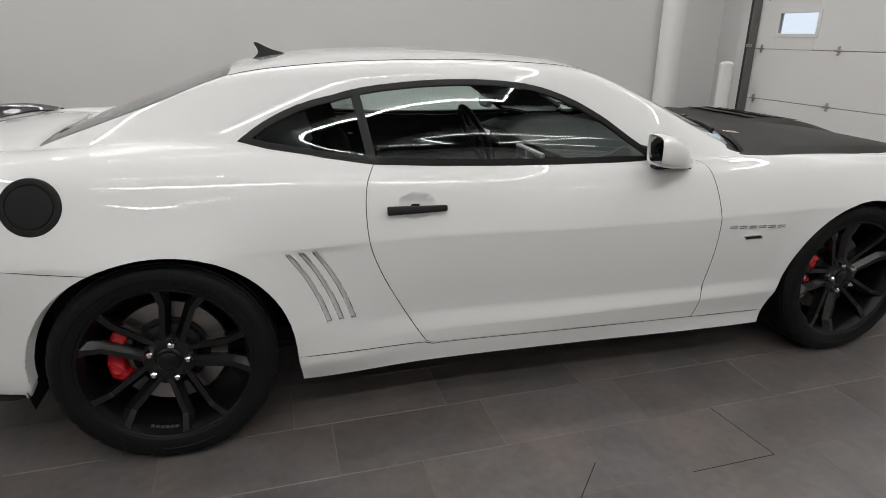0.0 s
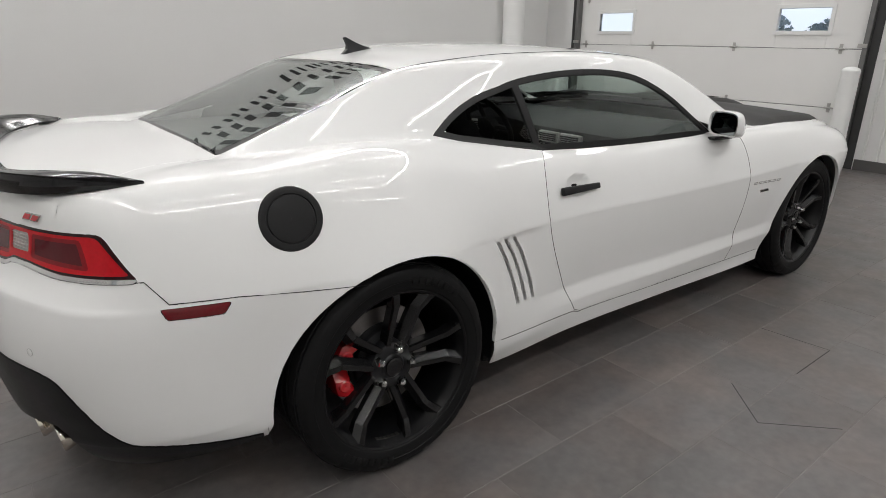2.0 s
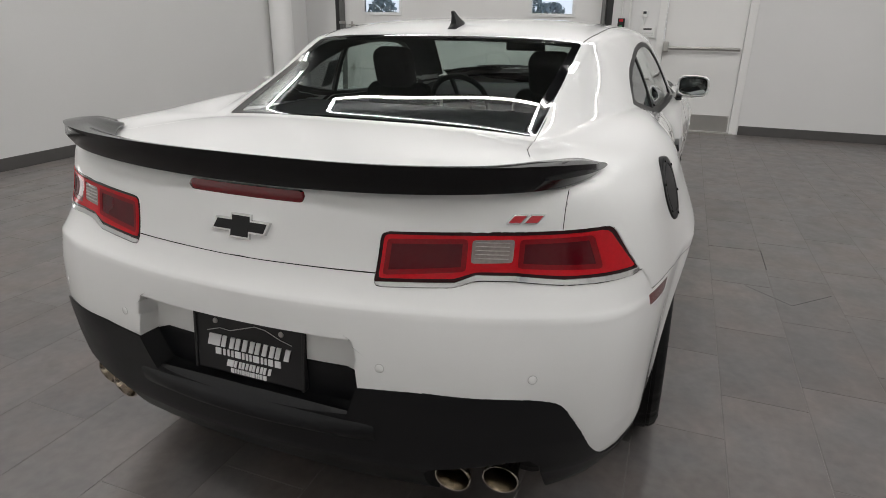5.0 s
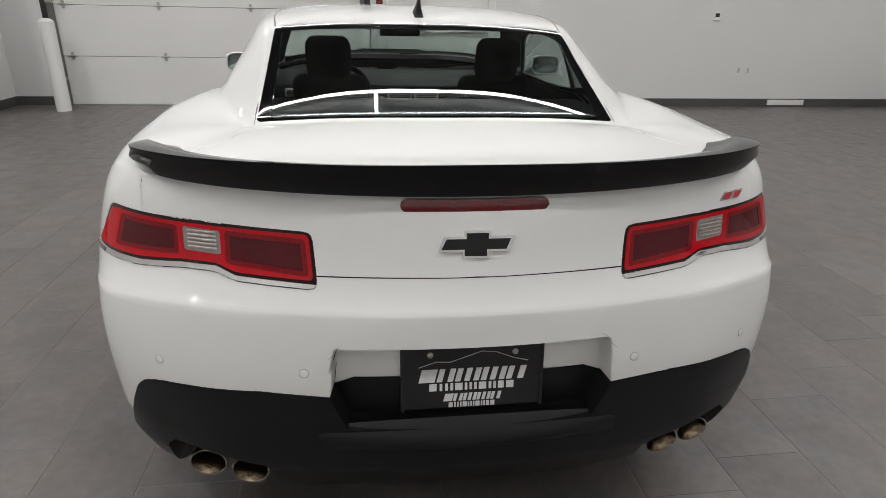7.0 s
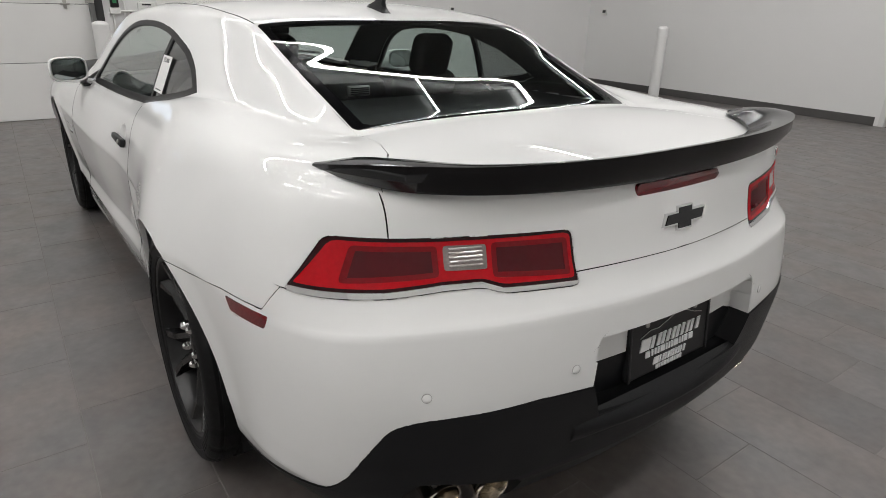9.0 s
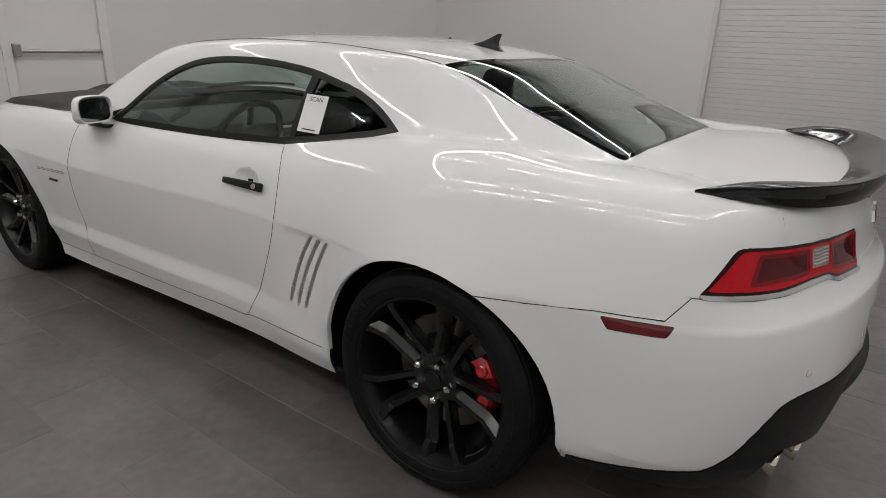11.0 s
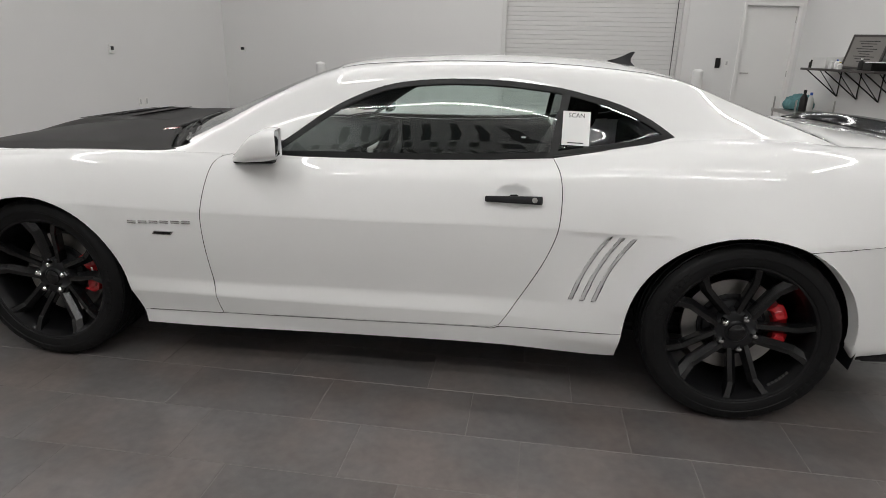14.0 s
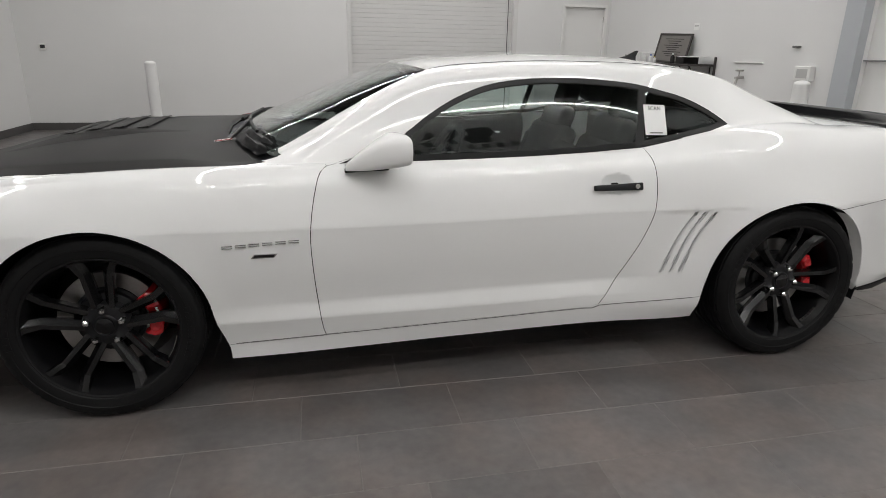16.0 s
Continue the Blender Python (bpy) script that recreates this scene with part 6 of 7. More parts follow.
# lower bumper: shelf under the plate, and the dark edge below
def valance_shelf():
    bm = bmesh.new()
    rows = []
    for k in range(25):
        y = -0.335 + 0.67 * k / 24
        e = 1 - abs(2 * k / 24 - 1) ** 2.5
        x0 = on_tail(y, 0.47)[0].x
        rows.append([bm.verts.new(q) for q in ((x0 + 0.01, y, 0.505 - 0.02 * (1 - e)), (x0 - 0.004 - 0.012 * e, y, 0.478), (x0 - 0.005 - 0.022 * e, y, 0.458), (x0 - 0.004 - 0.019 * e, y, 0.446), (x0 + 0.004, y, 0.425))])
    for A, B in zip(rows, rows[1:]):
        for i in range(4):
            bm.faces.new((A[i], A[i + 1], B[i + 1], B[i]))
    bmesh.ops.recalc_face_normals(bm, faces=bm.faces[:])
    part("valance_shelf", bm, SATIN_BLACK, car, "moulded black bumper shelf", smooth=60)


valance_shelf()
for s in BOTH:
    for x, y, z in ((-0.897, 0.497, 0.338), (-0.858, 0.600, 0.334)):
        bm = bmesh.new()
        prof = [(-0.16, 0.034), (0.005, 0.036), (0.036, 0.0425), (0.043, 0.0435), (0.048, 0.0420), (0.047, 0.0395), (0.030, 0.0355), (0.0, 0.031), (-0.06, 0.028), (-0.14, 0.027)]
        lathe(bm, prof, 40)
        bmesh.ops.transform(bm, matrix=Matrix.Translation((x, s * y, z)) @ Matrix.Rotation(radians(90 - s * 4), 4, "Z") @ Matrix.Rotation(radians(-8), 4, "X"), verts=bm.verts[:])
        bmesh.ops.recalc_face_normals(bm, faces=bm.faces[:])
        t_ = part("exhaust_tip", bm, TIP, car, "polished round exhaust tip", smooth=35)
        bm = bmesh.new()
        bmesh.ops.create_circle(bm, cap_ends=True, segments=24, radius=0.030, matrix=Matrix.Translation((x + 0.055, s * y, z - 0.01)) @ Matrix.Rotation(math.pi / 2, 4, "Y"))
        part("bore", bm, CABIN, t_, "dark disc closing the bore")
    bm = bmesh.new()
    box(bm, (-0.78, s * 0.40, 0.25), (-0.60, s * 0.68, 0.42), 0.03)
    part("exhaust_housing", bm, SATIN_BLACK, car)

# mirrors
for s in BOTH:
    bm = bmesh.new()
    rings = []
    for k, (x, y, z, ry, rz) in enumerate(((1.752, 0.930, 0.996, 0.080, 0.054), (1.770, 0.932, 0.996, 0.084, 0.058), (1.800, 0.930, 0.992, 0.084, 0.060), (1.850, 0.916, 0.975, 0.072, 0.051), (1.905, 0.892, 0.948, 0.050, 0.034), (1.962, 0.866, 0.920, 0.022, 0.011))):
        ring = []
        for i in range(20):
            a = 2 * math.pi * i / 20
            ca, sa = math.cos(a), math.sin(a)
            e = 0.55
            ring.append(bm.verts.new((x - 0.022 * ca * (k < 3), s * (y + ry * math.copysign(abs(ca) ** e, ca)), z + rz * math.copysign(abs(sa) ** e, sa))))
        rings.append(ring)
    for A, B in zip(rings, rings[1:]):
        for i in range(20):
            bm.faces.new((A[i], A[(i + 1) % 20], B[(i + 1) % 20], B[i]))
    bm.faces.new(rings[-1])
    inner = [bm.verts.new(v.co + Vector((0.012, -s * (v.co.y * s - 0.930) * 0.10, -(v.co.z - 0.996) * 0.12))) for v in rings[0]]
    for i in range(20):
        bm.faces.new((rings[0][i], rings[0][(i + 1) % 20], inner[(i + 1) % 20], inner[i]))
    bmesh.ops.recalc_face_normals(bm, faces=bm.faces[:])
    mi = part("door_mirror", bm, PAINT, car, "white door mirror with black foot", smooth=45)
    bm = bmesh.new()
    for_ring = [2 * math.pi * i / 20 for i in range(20)]
    bm.faces.new([bm.verts.new((1.758 - 0.022 * math.cos(a), s * (0.930 + 0.073 * math.copysign(abs(math.cos(a)) ** 0.55, math.cos(a))), 0.996 + 0.048 * math.copysign(abs(math.sin(a)) ** 0.55, math.sin(a)))) for a in for_ring])
    part("mirror_glass", bm, MIRROR, mi, "silvered mirror glass")
    bm = bmesh.new()
    vs = box(bm, (1.80, s * 0.815, 0.908), (1.965, s * 0.880, 0.922), 0.005)
    for v in bm.verts:
        if v.co.x > 1.9:
            v.co.z -= 0.006
    part("mirror_foot", bm, GLOSS_BLACK, mi, "black mirror foot", smooth=40)
    # corner trim in front of the door glass
    bm = bmesh.new()
    tri = []
    for x, z in ((1.985, 0.928), (1.86, 0.936), (1.78, 0.992), (1.865, 0.968)):
        p, n = on_side(x, z, s)
        tri.append(p + n * 0.003)
    f = bm.faces.new([bm.verts.new(v) for v in tri])
    bmesh.ops.solidify(bm, geom=[f], thickness=0.003)
    part("mirror_corner", bm, TRIM_GAP_BLACK, car, "black corner trim")

# wipers in the cowl
for y0, y1, dx in ((0.52, -0.08, 0.0), (-0.05, -0.60, 0.01)):
    bm = bmesh.new()
    pts = []
    for k in range(9):
        t = k / 8
        y = y0 + (y1 - y0) * t
        x = 2.375 - 0.105 * (abs(y) / 0.6) ** 2 - 0.012 * math.sin(t * 3.1)
        pts.append(on_top(x, y)[0] + Vector((0, 0, 0.006)))
    for a, b in zip(pts, pts[1:]):
        tube(bm, a, b, 0.007, 8)
    tube(bm, pts[4] + Vector((0, 0, 0.004)), on_top(2.41, y0)[0] + Vector((0, 0, 0.0)), 0.009, 8)
    part("wiper", bm, TRIM_GAP_BLACK, car, "black wiper arm and blade", smooth=40)

# black plastic folds by the driver's wiper, coloured to imitate the cowl gap's shade
rc = random.Random(12)
bm = bmesh.new()
fold_rows = []
for k in range(15):
    row = []
    for j in range(11):
        u, v = k / 14, j / 10
        y = 0.36 + 0.37 * u
        x = 2.285 - 0.12 * u ** 2 + 0.115 * v
        p = on_top(min(x, 2.47), y)[0]
        edge = min(1, 4 * u * (1 - u) + 0.12) * min(1, 4 * v * (1 - v) + 0.1)
        lift = 0.003 + 0.017 * edge * (0.3 + 0.7 * abs(math.sin(9.0 * v + 2.0 * u))) + rc.uniform(-0.002, 0.003)
        row.append(bm.verts.new((p.x + rc.uniform(-0.003, 0.003), p.y + rc.uniform(-0.004, 0.004), p.z - 0.012 + lift)))
    fold_rows.append(row)
for A, B in zip(fold_rows, fold_rows[1:]):
    for j in range(10):
        bm.faces.new((A[j], B[j], B[j + 1]))
        bm.faces.new((A[j], B[j + 1], A[j + 1]))
bmesh.ops.recalc_face_normals(bm, faces=bm.faces[:])
part("plastic_film", bm, COWL_GAP_DARK, car, "folded black plastic standing in for the shaded cowl gap", smooth=35)

# hood extractor: a raised insert that grows out of the hood, with louvres over a painted opening
def insert_point(x, y):
    rise = flow((2.60, 2.72, 2.98, 3.10, 3.34), (0.0, 0.004, 0.024, 0.023, 0.0))
    e = min(1.0, max(0.0, (0.31 - abs(y)) / 0.045))
    return on_top(x, y)[0] + Vector((0, 0, -0.003 + (float(rise(x)) + 0.004) * e * e * (3 - 2 * e)))


def insert_grid(x0, x1, half, nx, ny, up):
    bm = bmesh.new()
    g = [[bm.verts.new(insert_point(x0 + (x1 - x0) * k / nx, -half + 2 * half * j / ny) + Vector((0, 0, up))) for j in range(ny + 1)] for k in range(nx + 1)]
    for A, B in zip(g, g[1:]):
        for j in range(ny):
            bm.faces.new((A[j], B[j], B[j + 1], A[j + 1]))
    bmesh.ops.recalc_face_normals(bm, faces=bm.faces[:])
    return bm


ex = part("hood_extractor", insert_grid(2.60, 3.34, 0.31, 24, 30, 0.0), MATTE_BLACK, car, "raised black hood vent", smooth=50)
# flat dark sheet just above the insert, painted as the vent's shaded depth
part("vent_mesh", insert_grid(2.76, 3.14, 0.235, 12, 10, 0.0012), GASKET_VENT_BLACK, ex, "dark sheet imitating shaded depth under the louvres", smooth=50)
for k in range(4):
    x = 2.80 + k * 0.10
    bm = bmesh.new()
    rows = []
    for j in range(13):
        q = insert_point(x, -0.235 + 0.47 * j / 12)
        rows.append([bm.verts.new(q + Vector((a, 0, c))) for a, c in ((-0.030, 0.0100), (0.022, 0.0032), (0.030, 0.0008), (-0.022, 0.0060))])
    for A, B in zip(rows, rows[1:]):
        for i in range(4):
            bm.faces.new((A[i], B[i], B[(i + 1) % 4], A[(i + 1) % 4]))
    bm.faces.new(rows[0])
    bm.faces.new(rows[-1])
    bmesh.ops.recalc_face_normals(bm, faces=bm.faces[:])
    part("louvre", bm, MATTE_BLACK, ex, "black louvre")

# paper notice on the side window
p, n = on_side(0.648, 1.072, 1)
m = facing(p + n * 0.003, n) @ Matrix.Rotation(radians(-1.5), 4, "Z")
notice = tagged(empty("paper_notice", p), "white paper notice taped to the side window", "notice")
bm = bmesh.new()
box(bm, (-0.051, -0.066, -0.0006), (0.051, 0.066, 0.0006), 0, m)
part("sheet", bm, PAPER, notice)
cu = bpy.data.curves.new("word", "FONT")
cu.body = "SCAN"
cu.size = 0.0235
cu.align_x = "CENTER"
cu.extrude = 0.0002
wo = new("word", cu)
wo.matrix_world = m @ Matrix.Translation((0, 0.042, 0.0011))
dg = bpy.context.evaluated_depsgraph_get()
me = bpy.data.meshes.new_from_object(wo.evaluated_get(dg))
me.transform(m @ Matrix.Translation((0, 0.042, 0.0011)))
bpy.data.objects.remove(wo)
me.materials.append(INK)
word = new("word", me)
word.parent = notice
word.matrix_parent_inverse = Matrix.Translation(-p)
bm = bmesh.new()
box(bm, (-0.030, -0.0585, 0.0006), (0.030, -0.0545, 0.0012), 0, m)
part("printed_bar", bm, INK, notice)

# ---------------------------------------------------------------- cabin
def lining(keys, s, name, depth, mat):
    """The cabin side of some panels."""
    bm = bmesh.new()
    made = {}
    for key in keys:
        for f in PANELS.get(key, ()):
            c = f.calc_center_median()
            if c.z < 0.30 or c.x < -0.32 and c.z < 1.02 or c.x > 2.3 or c.x < -0.33:
                continue
            if key == "quarter_panel" and (c.z < 0.98 or c.x < 0.0 and c.y > 0.66):
                continue
            vs = []
            for v in f.verts:
                k = made.get(v)
                if k is None:
                    co = v.co - Vector(v[FLOW]) * depth
                    k = made[v] = bm.verts.new((co.x, co.y * s, co.z))
                vs.append(k)
            try:
                bm.faces.new(vs)
            except ValueError:
                pass
    bm.normal_update()
    return part(name, bm, mat, car, "dark cabin lining", smooth=60)


for s in BOTH:
    lining(("door", "quarter_panel", "roof"), s, "cabin_lining", 0.022, CABIN)
bm = bmesh.new()
box(bm, (-0.30, -0.74, 0.30), (2.25, 0.74, 0.36))
box(bm, (-0.36, -0.66, 0.60), (0.32, 0.66, 0.995), 0.03)
part("cabin_floor", bm, CABIN, car, "dark cabin floor and parcel shelf")
bm = bmesh.new()
rows = []
for k in range(21):
    y = -0.74 + 1.48 * k / 20
    f = 1 - (y / 0.9) ** 2 * 0.5
    brow = 0.020 * math.exp(-((y - 0.36) / 0.17) ** 2)
    rows.append([bm.verts.new(q) for q in ((1.78, y, 0.55), (1.66, y, 0.66), (1.63, y, 0.80), (1.655, y, 0.875 + brow), (1.75, y, 0.905 + brow), (1.95 + 0.05 * f, y, 0.925), (2.12 + 0.14 * f, y, 0.915))])
for A, B in zip(rows, rows[1:]):
    for i in range(6):
        bm.faces.new((A[i], A[i + 1], B[i + 1], B[i]))
bmesh.ops.recalc_face_normals(bm, faces=bm.faces[:])
dash = part("dashboard", bm, CABIN, car, "dark dashboard with silver-edged vents", smooth=50)
for y in (-0.55, -0.16, 0.0, 0.60):
    bm = bmesh.new()
    box(bm, (1.618, y - 0.075, 0.80), (1.650, y + 0.075, 0.862), 0.012)
    v_ = part("air_vent", bm, STEEL, dash, "silver-framed air vent", smooth=40)
    for k in range(4):
        bm = bmesh.new()
        box(bm, (1.612, y - 0.062, 0.811 + k * 0.011), (1.620, y + 0.062, 0.818 + k * 0.011), 0.002)
        part("vane", bm, CABIN, v_)
bm = bmesh.new()
ring = Matrix.Translation((1.50, 0.36, 0.86)) @ Matrix.Rotation(radians(64), 4, "Y")
seg, r1, r2 = 40, 0.175, 0.016
vs = [[bm.verts.new(ring @ Vector(((r1 + r2 * math.cos(b)) * math.cos(a), (r1 + r2 * math.cos(b)) * math.sin(a), r2 * math.sin(b)))) for b in np.linspace(0, 2 * math.pi, 10, endpoint=False)] for a in np.linspace(0, 2 * math.pi, seg, endpoint=False)]
for i in range(seg):
    A, B = vs[i], vs[(i + 1) % seg]
    for j in range(10):
        bm.faces.new((A[j], A[(j + 1) % 10], B[(j + 1) % 10], B[j]))
for a in (0.2, 2.94, 4.71):
    tube(bm, ring @ Vector((0.05 * math.cos(a), 0.05 * math.sin(a), 0.0)), ring @ Vector((0.17 * math.cos(a), 0.17 * math.sin(a), 0)), 0.014, 8)
bmesh.ops.create_cone(bm, cap_ends=True, segments=24, radius1=0.07, radius2=0.06, depth=0.05, matrix=ring)
tube(bm, (1.50, 0.36, 0.86), (1.72, 0.36, 0.78), 0.03, 10)
part("steering_wheel", bm, CABIN, car, "black steering wheel", smooth=40)


def seat(x, y, front=True, dz=0.0):
    ob = empty("seat_frame", (x, y, 0.36))
    ob.parent = None
    bm = bmesh.new()
    box(bm, (x - 0.25, y - 0.25, 0.40), (x + 0.27, y + 0.25, 0.56), 0.06, seg=4)
    back = Matrix.Translation((x - 0.20, y, 0.47 + dz)) @ Matrix.Rotation(radians(-20), 4, "Y")
    n0 = len(bm.verts)
    box(bm, (-0.06, -0.25, 0.0), (0.06, 0.25, 0.50), 0.05, back, seg=4)
    box(bm, (-0.09, -0.27, 0.05), (0.07, -0.19, 0.42), 0.035, back, seg=3)
    box(bm, (-0.09, 0.19, 0.05), (0.07, 0.27, 0.42), 0.035, back, seg=3)
    box(bm, (-0.045, -0.16, 0.46), (0.055, 0.16, 0.61), 0.05, back, seg=4)
    if front:
        box(bm, (-0.05, -0.093, 0.60), (0.05, 0.093, 0.782), 0.0495, back, seg=6)
    bpy.data.objects.remove(ob)
    part("seat", bm, SEAT_CLOTH, car, "black fabric bucket seat with headrest", smooth=50)


seat(1.02, 0.358)
seat(1.02, -0.358)
seat(0.36, 0.33, False, -0.11)
seat(0.36, -0.33, False, -0.11)
bm = bmesh.new()
box(bm, (1.575, -0.115, 1.165), (1.60, 0.115, 1.225), 0.02, seg=3)
tube(bm, (1.60, 0, 1.205), (1.66, 0, 1.265), 0.008, 8)
part("inner_mirror", bm, CABIN, car, "black inner mirror", smooth=40)
bm = bmesh.new()
for k in range(6):
    x0 = -0.30 + k * 0.036
    pts = [on_top(x0, y)[0] - Vector((0, 0, 0.0075)) for y in np.linspace(-0.47, 0.47, 13)]
    for a, b in zip(pts, pts[1:]):
        tube(bm, a, b, 0.0002, 3, caps=False)
part("heater_lines", bm, CABIN, car, "thin heating lines in the back window")


# ---------------------------------------------------------------- work shelf on the back wall
SHELF_DARK = material("dark_brown_laminate", (0.035, 0.030, 0.028), rough=0.45, grain=0.2, grain_size=60, mottle=0.2)
shelf = tagged(empty("wall_shelf", (BACK, -5.75, 1.212)), "dark wall shelf on thin black zigzag brackets", "shelf")
bar((BACK + 0.001, -6.76, 1.197), (BACK + 0.42, -4.70, 1.227), "shelf_board", SHELF_DARK, shelf)
bar((BACK + 0.001, -4.704, 0.912), (BACK + 0.03, -4.676, 1.324), "upright", SHELF_DARK, shelf)
for y_ in (-6.55, -6.0, -5.45, -4.95):
    bm = bmesh.new()
    tube(bm, (BACK + 0.40, y_, 1.197), (BACK + 0.015, y_ + 0.16, 0.852), 0.008, 8)
    tube(bm, (BACK + 0.015, y_ + 0.16, 0.852), (BACK + 0.015, y_ + 0.16, 1.197), 0.008, 8)
    tube(bm, (BACK + 0.20, y_ - 0.08, 1.197), (BACK + 0.015, y_ + 0.16, 0.852), 0.006, 8)
    part("bracket", bm, MATTE_BLACK, shelf, "thin black steel bracket")

frame_ = tagged(empty("framed_notice", (BACK + 0.25, -5.57, 1.227)), "dark framed printed notice leaning on the shelf", "picture frame")
lean_m = Matrix.Translation((BACK + 0.20, -5.57, 1.229)) @ Matrix.Rotation(radians(-12), 4, "Y") @ Matrix.Rotation(radians(8), 4, "Z")
bm = bmesh.new()
for lo, hi in (((-0.36, 0.0), (0.36, 0.03)), ((-0.36, 0.40), (0.36, 0.43)), ((-0.36, 0.03), (-0.33, 0.40)), ((0.33, 0.03), (0.36, 0.40))):
    box(bm, (-0.012, lo[0], lo[1]), (0.012, hi[0], hi[1]), 0.003, lean_m)
part("frame", bm, SHELF_DARK, frame_)
bm = bmesh.new()
box(bm, (-0.008, -0.33, 0.03), (0.004, 0.33, 0.40), 0, lean_m)
sheet_ = part("sheet", bm, material("grey_brown_print", (0.16, 0.15, 0.14), rough=0.3, mottle=0.15, mottle_size=12), frame_, "grey-brown printed sheet")
for k_ in range(9):
    bm = bmesh.new()
    w_ = 0.20 - 0.05 * ((k_ * 7) % 3)
    box(bm, (0.004, -w_, 0.345 - k_ * 0.031), (0.0055, w_, 0.354 - k_ * 0.031), 0, lean_m)
    part("printed_bar", bm, MATTE_BLACK, sheet_)


def carton(name, label, category, lo, hi, mat, lid=None):
    ob = tagged(empty(name, ((lo[0] + hi[0]) / 2, (lo[1] + hi[1]) / 2, lo[2])), label, category)
    bm = bmesh.new()
    box(bm, lo, hi, 0.006)
    part("box", bm, mat, ob)
    bm = bmesh.new()
    box(bm, (lo[0] + 0.01, lo[1] + 0.01, hi[2]), (hi[0] - 0.01, hi[1] - 0.01, hi[2] + 0.006), 0.002)
    part("flap", bm, lid or mat, ob)
    return ob


CARD_WHITE = material("white_carton", (0.62, 0.62, 0.61), rough=0.6, mottle=0.08, mottle_size=8)
TEAL = material("teal_cloth", (0.10, 0.22, 0.23), rough=0.9, mottle=0.25, mottle_size=15)
BLUE_CAP = material("blue_cap", (0.03, 0.10, 0.40), rough=0.4)
YELLOW_CAP = material("yellow_cap", (0.55, 0.42, 0.05), rough=0.4)
carton("carton", "white carton lying on the wall shelf", "box", (BACK + 0.10, -6.55, 1.227), (BACK + 0.36, -6.12, 1.372), CARD_WHITE)
carton("carton", "low white carton stacked on the shelf", "box", (BACK + 0.14, -6.08, 1.227), (BACK + 0.34, -5.98, 1.324), CARD_WHITE)
carton("device", "small black electronic device on the shelf", "device", (BACK + 0.12, -5.12, 1.227), (BACK + 0.36, -4.92, 1.324), MATTE_BLACK)
carton("clipboard", "white papers lying flat on the shelf", "papers", (BACK + 0.08, -5.05, 1.317), (BACK + 0.38, -4.72, 1.324), PAPER)


def bottle(x, y, z, h, r, mat, cap):
    ob = tagged(empty("bottle", (x, y, z)), "small plastic bottle with a coloured cap", "bottle", "bottles on the shelf and cart")
    bm = bmesh.new()
    lathe(bm, [(0, 0.001), (0, r), (h * 0.62, r), (h * 0.75, r * 0.6), (h * 0.82, r * 0.36), (h * 0.86, r * 0.35)], 16)
    bmesh.ops.transform(bm, matrix=Matrix.Translation((x, y, z)) @ Matrix.Rotation(math.pi / 2, 4, "X"), verts=bm.verts[:])
    bmesh.ops.recalc_face_normals(bm, faces=bm.faces[:])
    part("body", bm, mat, ob, smooth=40)
    bm = bmesh.new()
    tube(bm, (x, y, z + h * 0.85), (x, y, z + h), r * 0.42, 14)
    part("cap", bm, cap, ob, smooth=40)


bottle(BACK + 0.33, -5.86, 1.228, 0.12, 0.03, CARD_WHITE, BLUE_CAP)
bottle(BACK + 0.36, -5.70, 1.228, 0.09, 0.03, CARD_WHITE, YELLOW_CAP)
bottle(BACK + 0.30, -5.30, 1.228, 0.14, 0.032, MATTE_BLACK, CARD_WHITE)
bottle(BACK + 0.30, -6.72, 1.228, 0.11, 0.03, MATTE_BLACK, MATTE_BLACK)

cart = tagged(empty("service_cart", (BACK + 0.38, -6.55, 0)), "grey metal service cart with cloths and bottles", "cart")
for x_ in (0.12, 0.62):
    for y_ in (-6.95, -6.15):
        bm = bmesh.new()
        tube(bm, (BACK + x_, y_, 0.06), (BACK + x_, y_, 0.80), 0.012, 10)
        part("post", bm, STEEL, cart, smooth=40)
        bm = bmesh.new()
        tube(bm, (BACK + x_ - 0.012, y_, 0.03), (BACK + x_ + 0.012, y_, 0.03), 0.03, 14)
        part("caster", bm, RUBBER, cart)
for z_ in (0.20, 0.58):
    bar((BACK + 0.10, -6.97, z_), (BACK + 0.64, -6.13, z_ + 0.05), "tray", STEEL, cart)
bottle(BACK + 0.45, -6.35, 0.631, 0.30, 0.05, MATTE_BLACK, MATTE_BLACK)
bottle(BACK + 0.30, -6.50, 0.631, 0.26, 0.045, CARD_WHITE, BLUE_CAP)
heap = bmesh.new()
bmesh.ops.create_icosphere(heap, subdivisions=4, radius=1, matrix=Matrix.Translation((BACK + 0.36, -6.72, 0.70)) @ Matrix.Diagonal((0.20, 0.20, 0.14, 1)))
for v in heap.verts:
    v.co += Vector((1, 1, 0.8)) * 0.05 * noise.noise(v.co * 14) + Vector((0, 0, 0.04 * noise.noise(v.co * 30)))
    v.co.z = max(v.co.z, 0.631)
tagged(part("cloth_heap", heap, TEAL, smooth=60), "crumpled teal cloths heaped on the cart", "cloth")

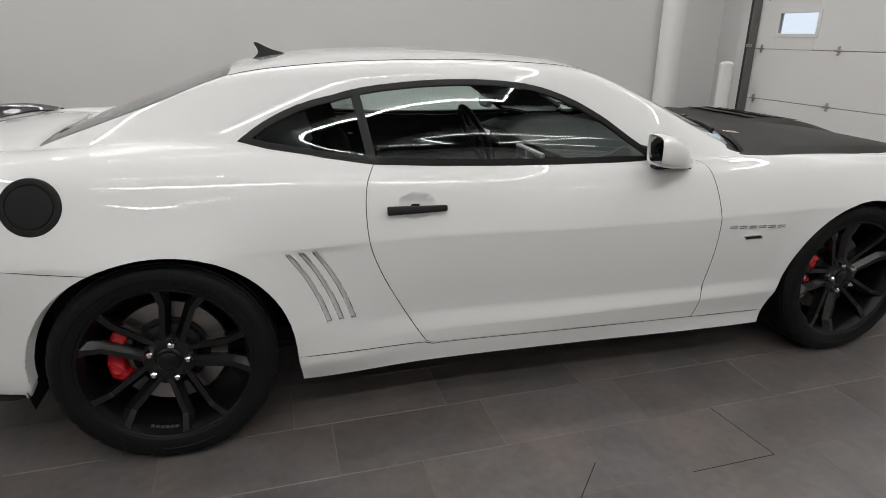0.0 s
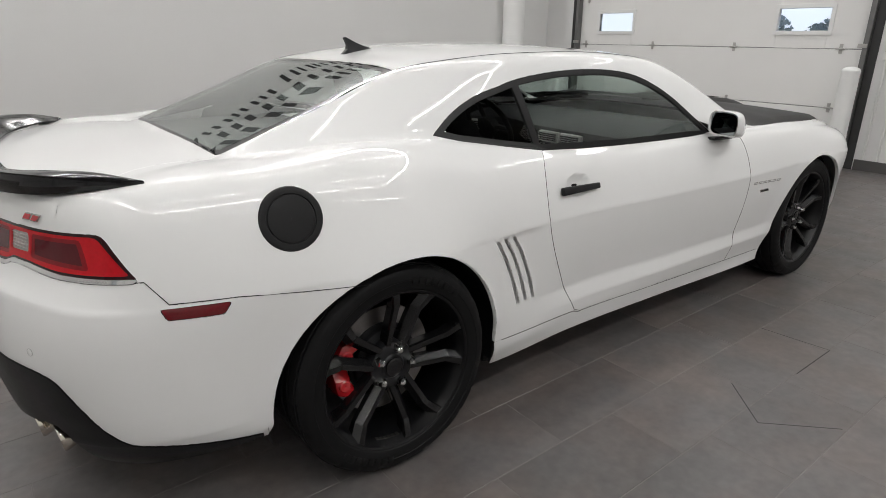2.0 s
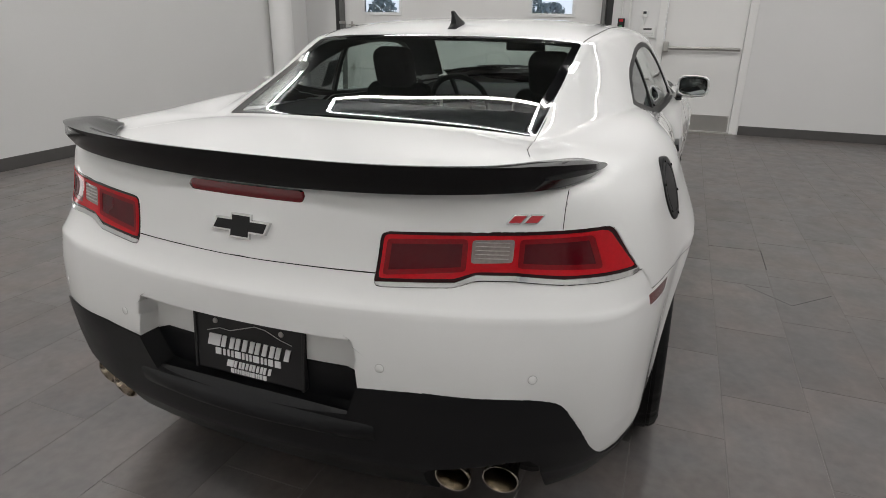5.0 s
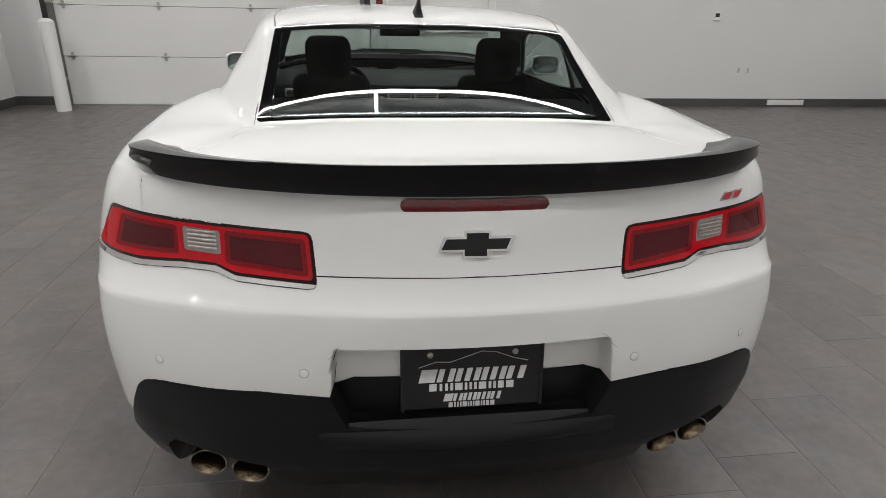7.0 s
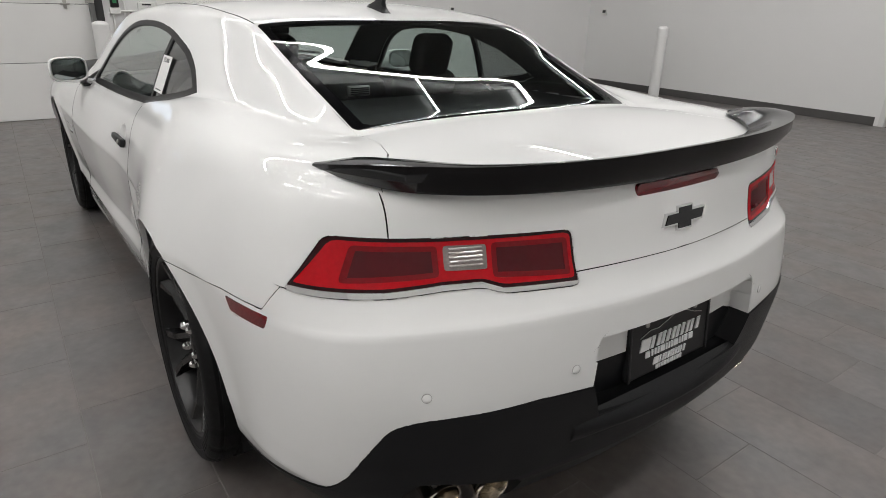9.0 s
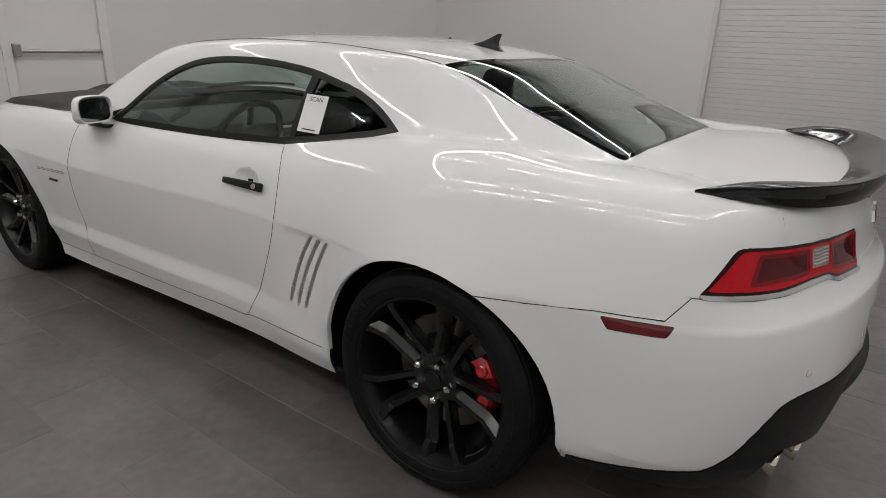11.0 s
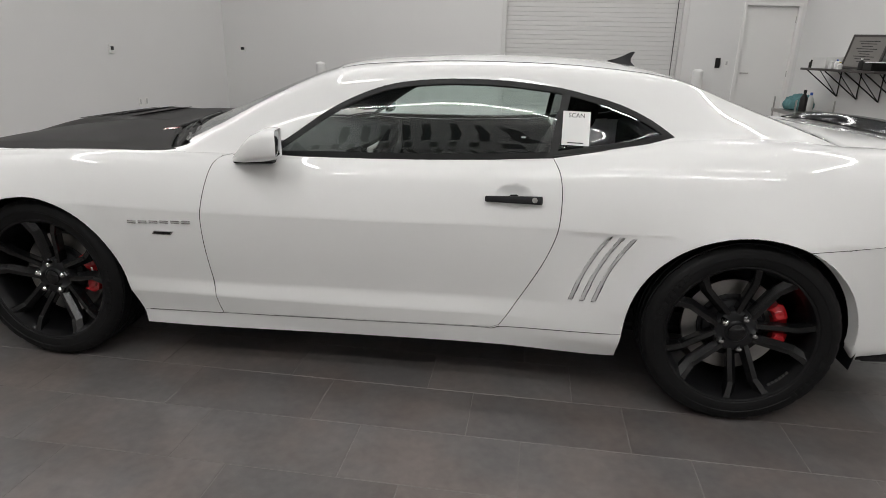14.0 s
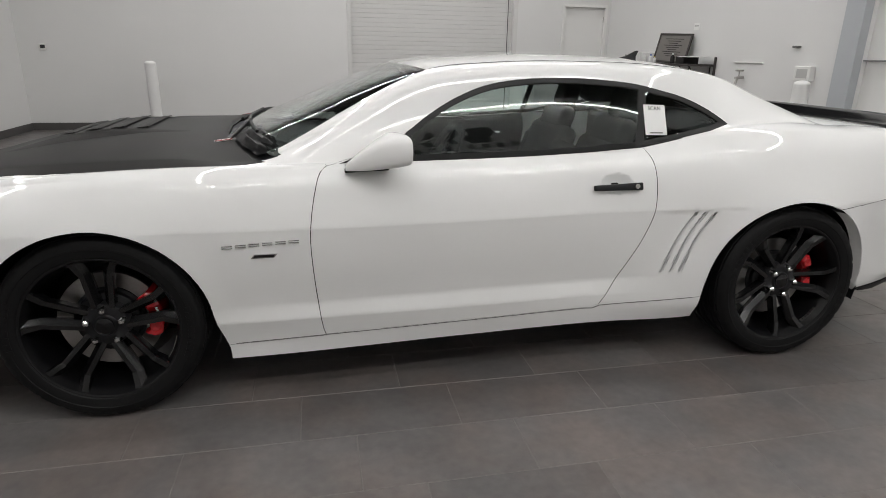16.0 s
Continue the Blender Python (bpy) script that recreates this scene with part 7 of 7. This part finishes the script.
hose = tagged(empty("wall_tap", (BACK, -4.08, 1.062)), "brass and steel hose tap on the wall", "tap")
bm = bmesh.new()
tube(bm, (BACK, -4.08, 1.082), (BACK + 0.12, -4.08, 1.072), 0.018, 12)
tube(bm, (BACK + 0.09, -4.08, 1.072), (BACK + 0.11, -4.08, 0.992), 0.016, 12)
part("spout", bm, STEEL, hose, smooth=40)
bm = bmesh.new()
tube(bm, (BACK + 0.07, -4.15, 1.165), (BACK + 0.07, -4.01, 1.165), 0.012, 10)
tube(bm, (BACK + 0.07, -4.08, 1.072), (BACK + 0.07, -4.08, 1.165), 0.008, 8)
part("tap_handle", bm, STEEL, hose, smooth=40)
tagged(bar((BACK + 0.001, -4.30, 1.257), (BACK + 0.02, -3.75, 1.272), "wall_strip", OUTLET_WHITE), "thin white strip on the wall", "wall strip")
wall_box("wall_hook", "small dark hook on the wall", "hook", (BACK, -3.22, 1.455), (0.05, 0.09, 0.02), GALV, facing=(1, 0, 0))
jb = wall_box("junction_box", "white electrical box with pipes below", "electrical box", (BACK, -3.02, 1.165), (0.07, 0.24, 0.16), OUTLET_WHITE, (0.16, 0.10, 0, GREY_SLOT), facing=(1, 0, 0))
bm = bmesh.new()
tube(bm, (BACK + 0.03, -3.10, 0.12), (BACK + 0.03, -3.10, 1.085), 0.012, 10)
part("pipe", bm, OUTLET_WHITE, jb, smooth=40)
bollard(BACK + 0.30, -2.72, 1.10)
wall_box("wall_notice", "small white sign above the shelf", "sign", (BACK, -5.25, 1.74), (0.006, 0.14, 0.10), PAPER, (0.10, 0.02, 0.01, GREY_SLOT), facing=(1, 0, 0))
wall_box("floor_vent", "white floor-level panel beside the wall", "panel", (FRONT, -6.2, 0.06), (0.03, 0.6, 0.08), OUTLET_WHITE)


# ---------------------------------------------------------------- floor tiles, laid in rows with a third's offset
TILE_X, TILE_Y = 0.594, 0.2974
ROW_START = {1: 0.572, 0: 0.187, -1: 0.387, -8: 0.520, -9: 0.208}


def tile_verts(x0, x1, y0, y1):
    e = 0.0008
    g = 0.0017
    x0, x1, y0, y1 = x0 + g, x1 - g, y0 + g, y1 - g
    low = [(x0, y0, -0.008), (x1, y0, -0.008), (x1, y1, -0.008), (x0, y1, -0.008)]
    mid = [(x0, y0, -e), (x1, y0, -e), (x1, y1, -e), (x0, y1, -e)]
    topv = [(x0 + e, y0 + e, 0), (x1 - e, y0 + e, 0), (x1 - e, y1 - e, 0), (x0 + e, y1 - e, 0)]
    return low + mid + topv


TILE_FACES = [(8, 9, 10, 11)] + [(i, (i + 1) % 4, 4 + (i + 1) % 4, 4 + i) for i in range(4)] + [(4 + i, 4 + (i + 1) % 4, 8 + (i + 1) % 4, 8 + i) for i in range(4)]
full_tile = bpy.data.meshes.new("tile")
full_tile.from_pydata(tile_verts(0, TILE_X, 0, TILE_Y), [], TILE_FACES)
full_tile.materials.append(TILE)
far_verts, far_faces = [], []
near_tiles = 0
rt = random.Random(5)
row0 = math.floor((RIGHT - 1.207) / TILE_Y)
row1 = math.ceil((LEFT - 1.207) / TILE_Y)
for row in range(row0, row1 + 1):
    y0 = 1.207 + row * TILE_Y
    y1 = min(y0 + TILE_Y, LEFT)
    ya = max(y0, RIGHT)
    if y1 - ya < 0.01:
        continue
    off = ROW_START.get(row, 0.185 - 0.198 * row) % TILE_X
    k0 = math.floor((BACK - off) / TILE_X)
    for k in range(k0, math.ceil((FRONT - off) / TILE_X) + 1):
        x0 = off + k * TILE_X
        xa, xb = max(x0, BACK), min(x0 + TILE_X, FRONT + 0.04)
        if xb - xa < 0.01:
            continue
        whole = xb - xa > TILE_X - 0.001 and y1 - ya > TILE_Y - 0.001
        if whole and -1.9 < x0 < 3.3 and -2.7 < y0 < 2.3 and near_tiles < 300:
            o = new("tile", full_tile)
            o.location = (x0, y0, rt.uniform(-0.0002, 0.0002))
            o.rotation_euler = (rt.uniform(-0.0005, 0.0005), rt.uniform(-0.0003, 0.0003), 0)
            o.parent = floor
            near_tiles += 1
        else:
            n = len(far_verts)
            far_verts += tile_verts(xa, xb, ya, y1)
            far_faces += [tuple(i + n for i in f) for f in TILE_FACES]
me = bpy.data.meshes.new("tile_field")
me.from_pydata(far_verts, [], far_faces)
me.materials.append(TILE)
field = new("tile_field", me)
field.parent = floor
tagged(field, "dark grey floor tiles further off", kind="stuff")

# a cracked, lifted tile corner beside the car
bm = bmesh.new()
for a, b in (((1.376, -1.342), (1.190, -1.542)), ((1.190, -1.542), (1.40, -1.752)), ((1.982, -1.172), (2.010, -1.470)), ((2.010, -1.4735), (1.672, -1.4735))):
    a, b = Vector((*a, 0.0006)), Vector((*b, 0.0006))
    s = Vector((-(b - a).y, (b - a).x, 0)).normalized() * 0.0022
    bm.faces.new([bm.verts.new(q) for q in (a + s, a - s, b - s, b + s)])
bmesh.ops.recalc_face_normals(bm, faces=bm.faces[:])
part("crack", bm, CRACK, floor, "dark crack across a floor tile")
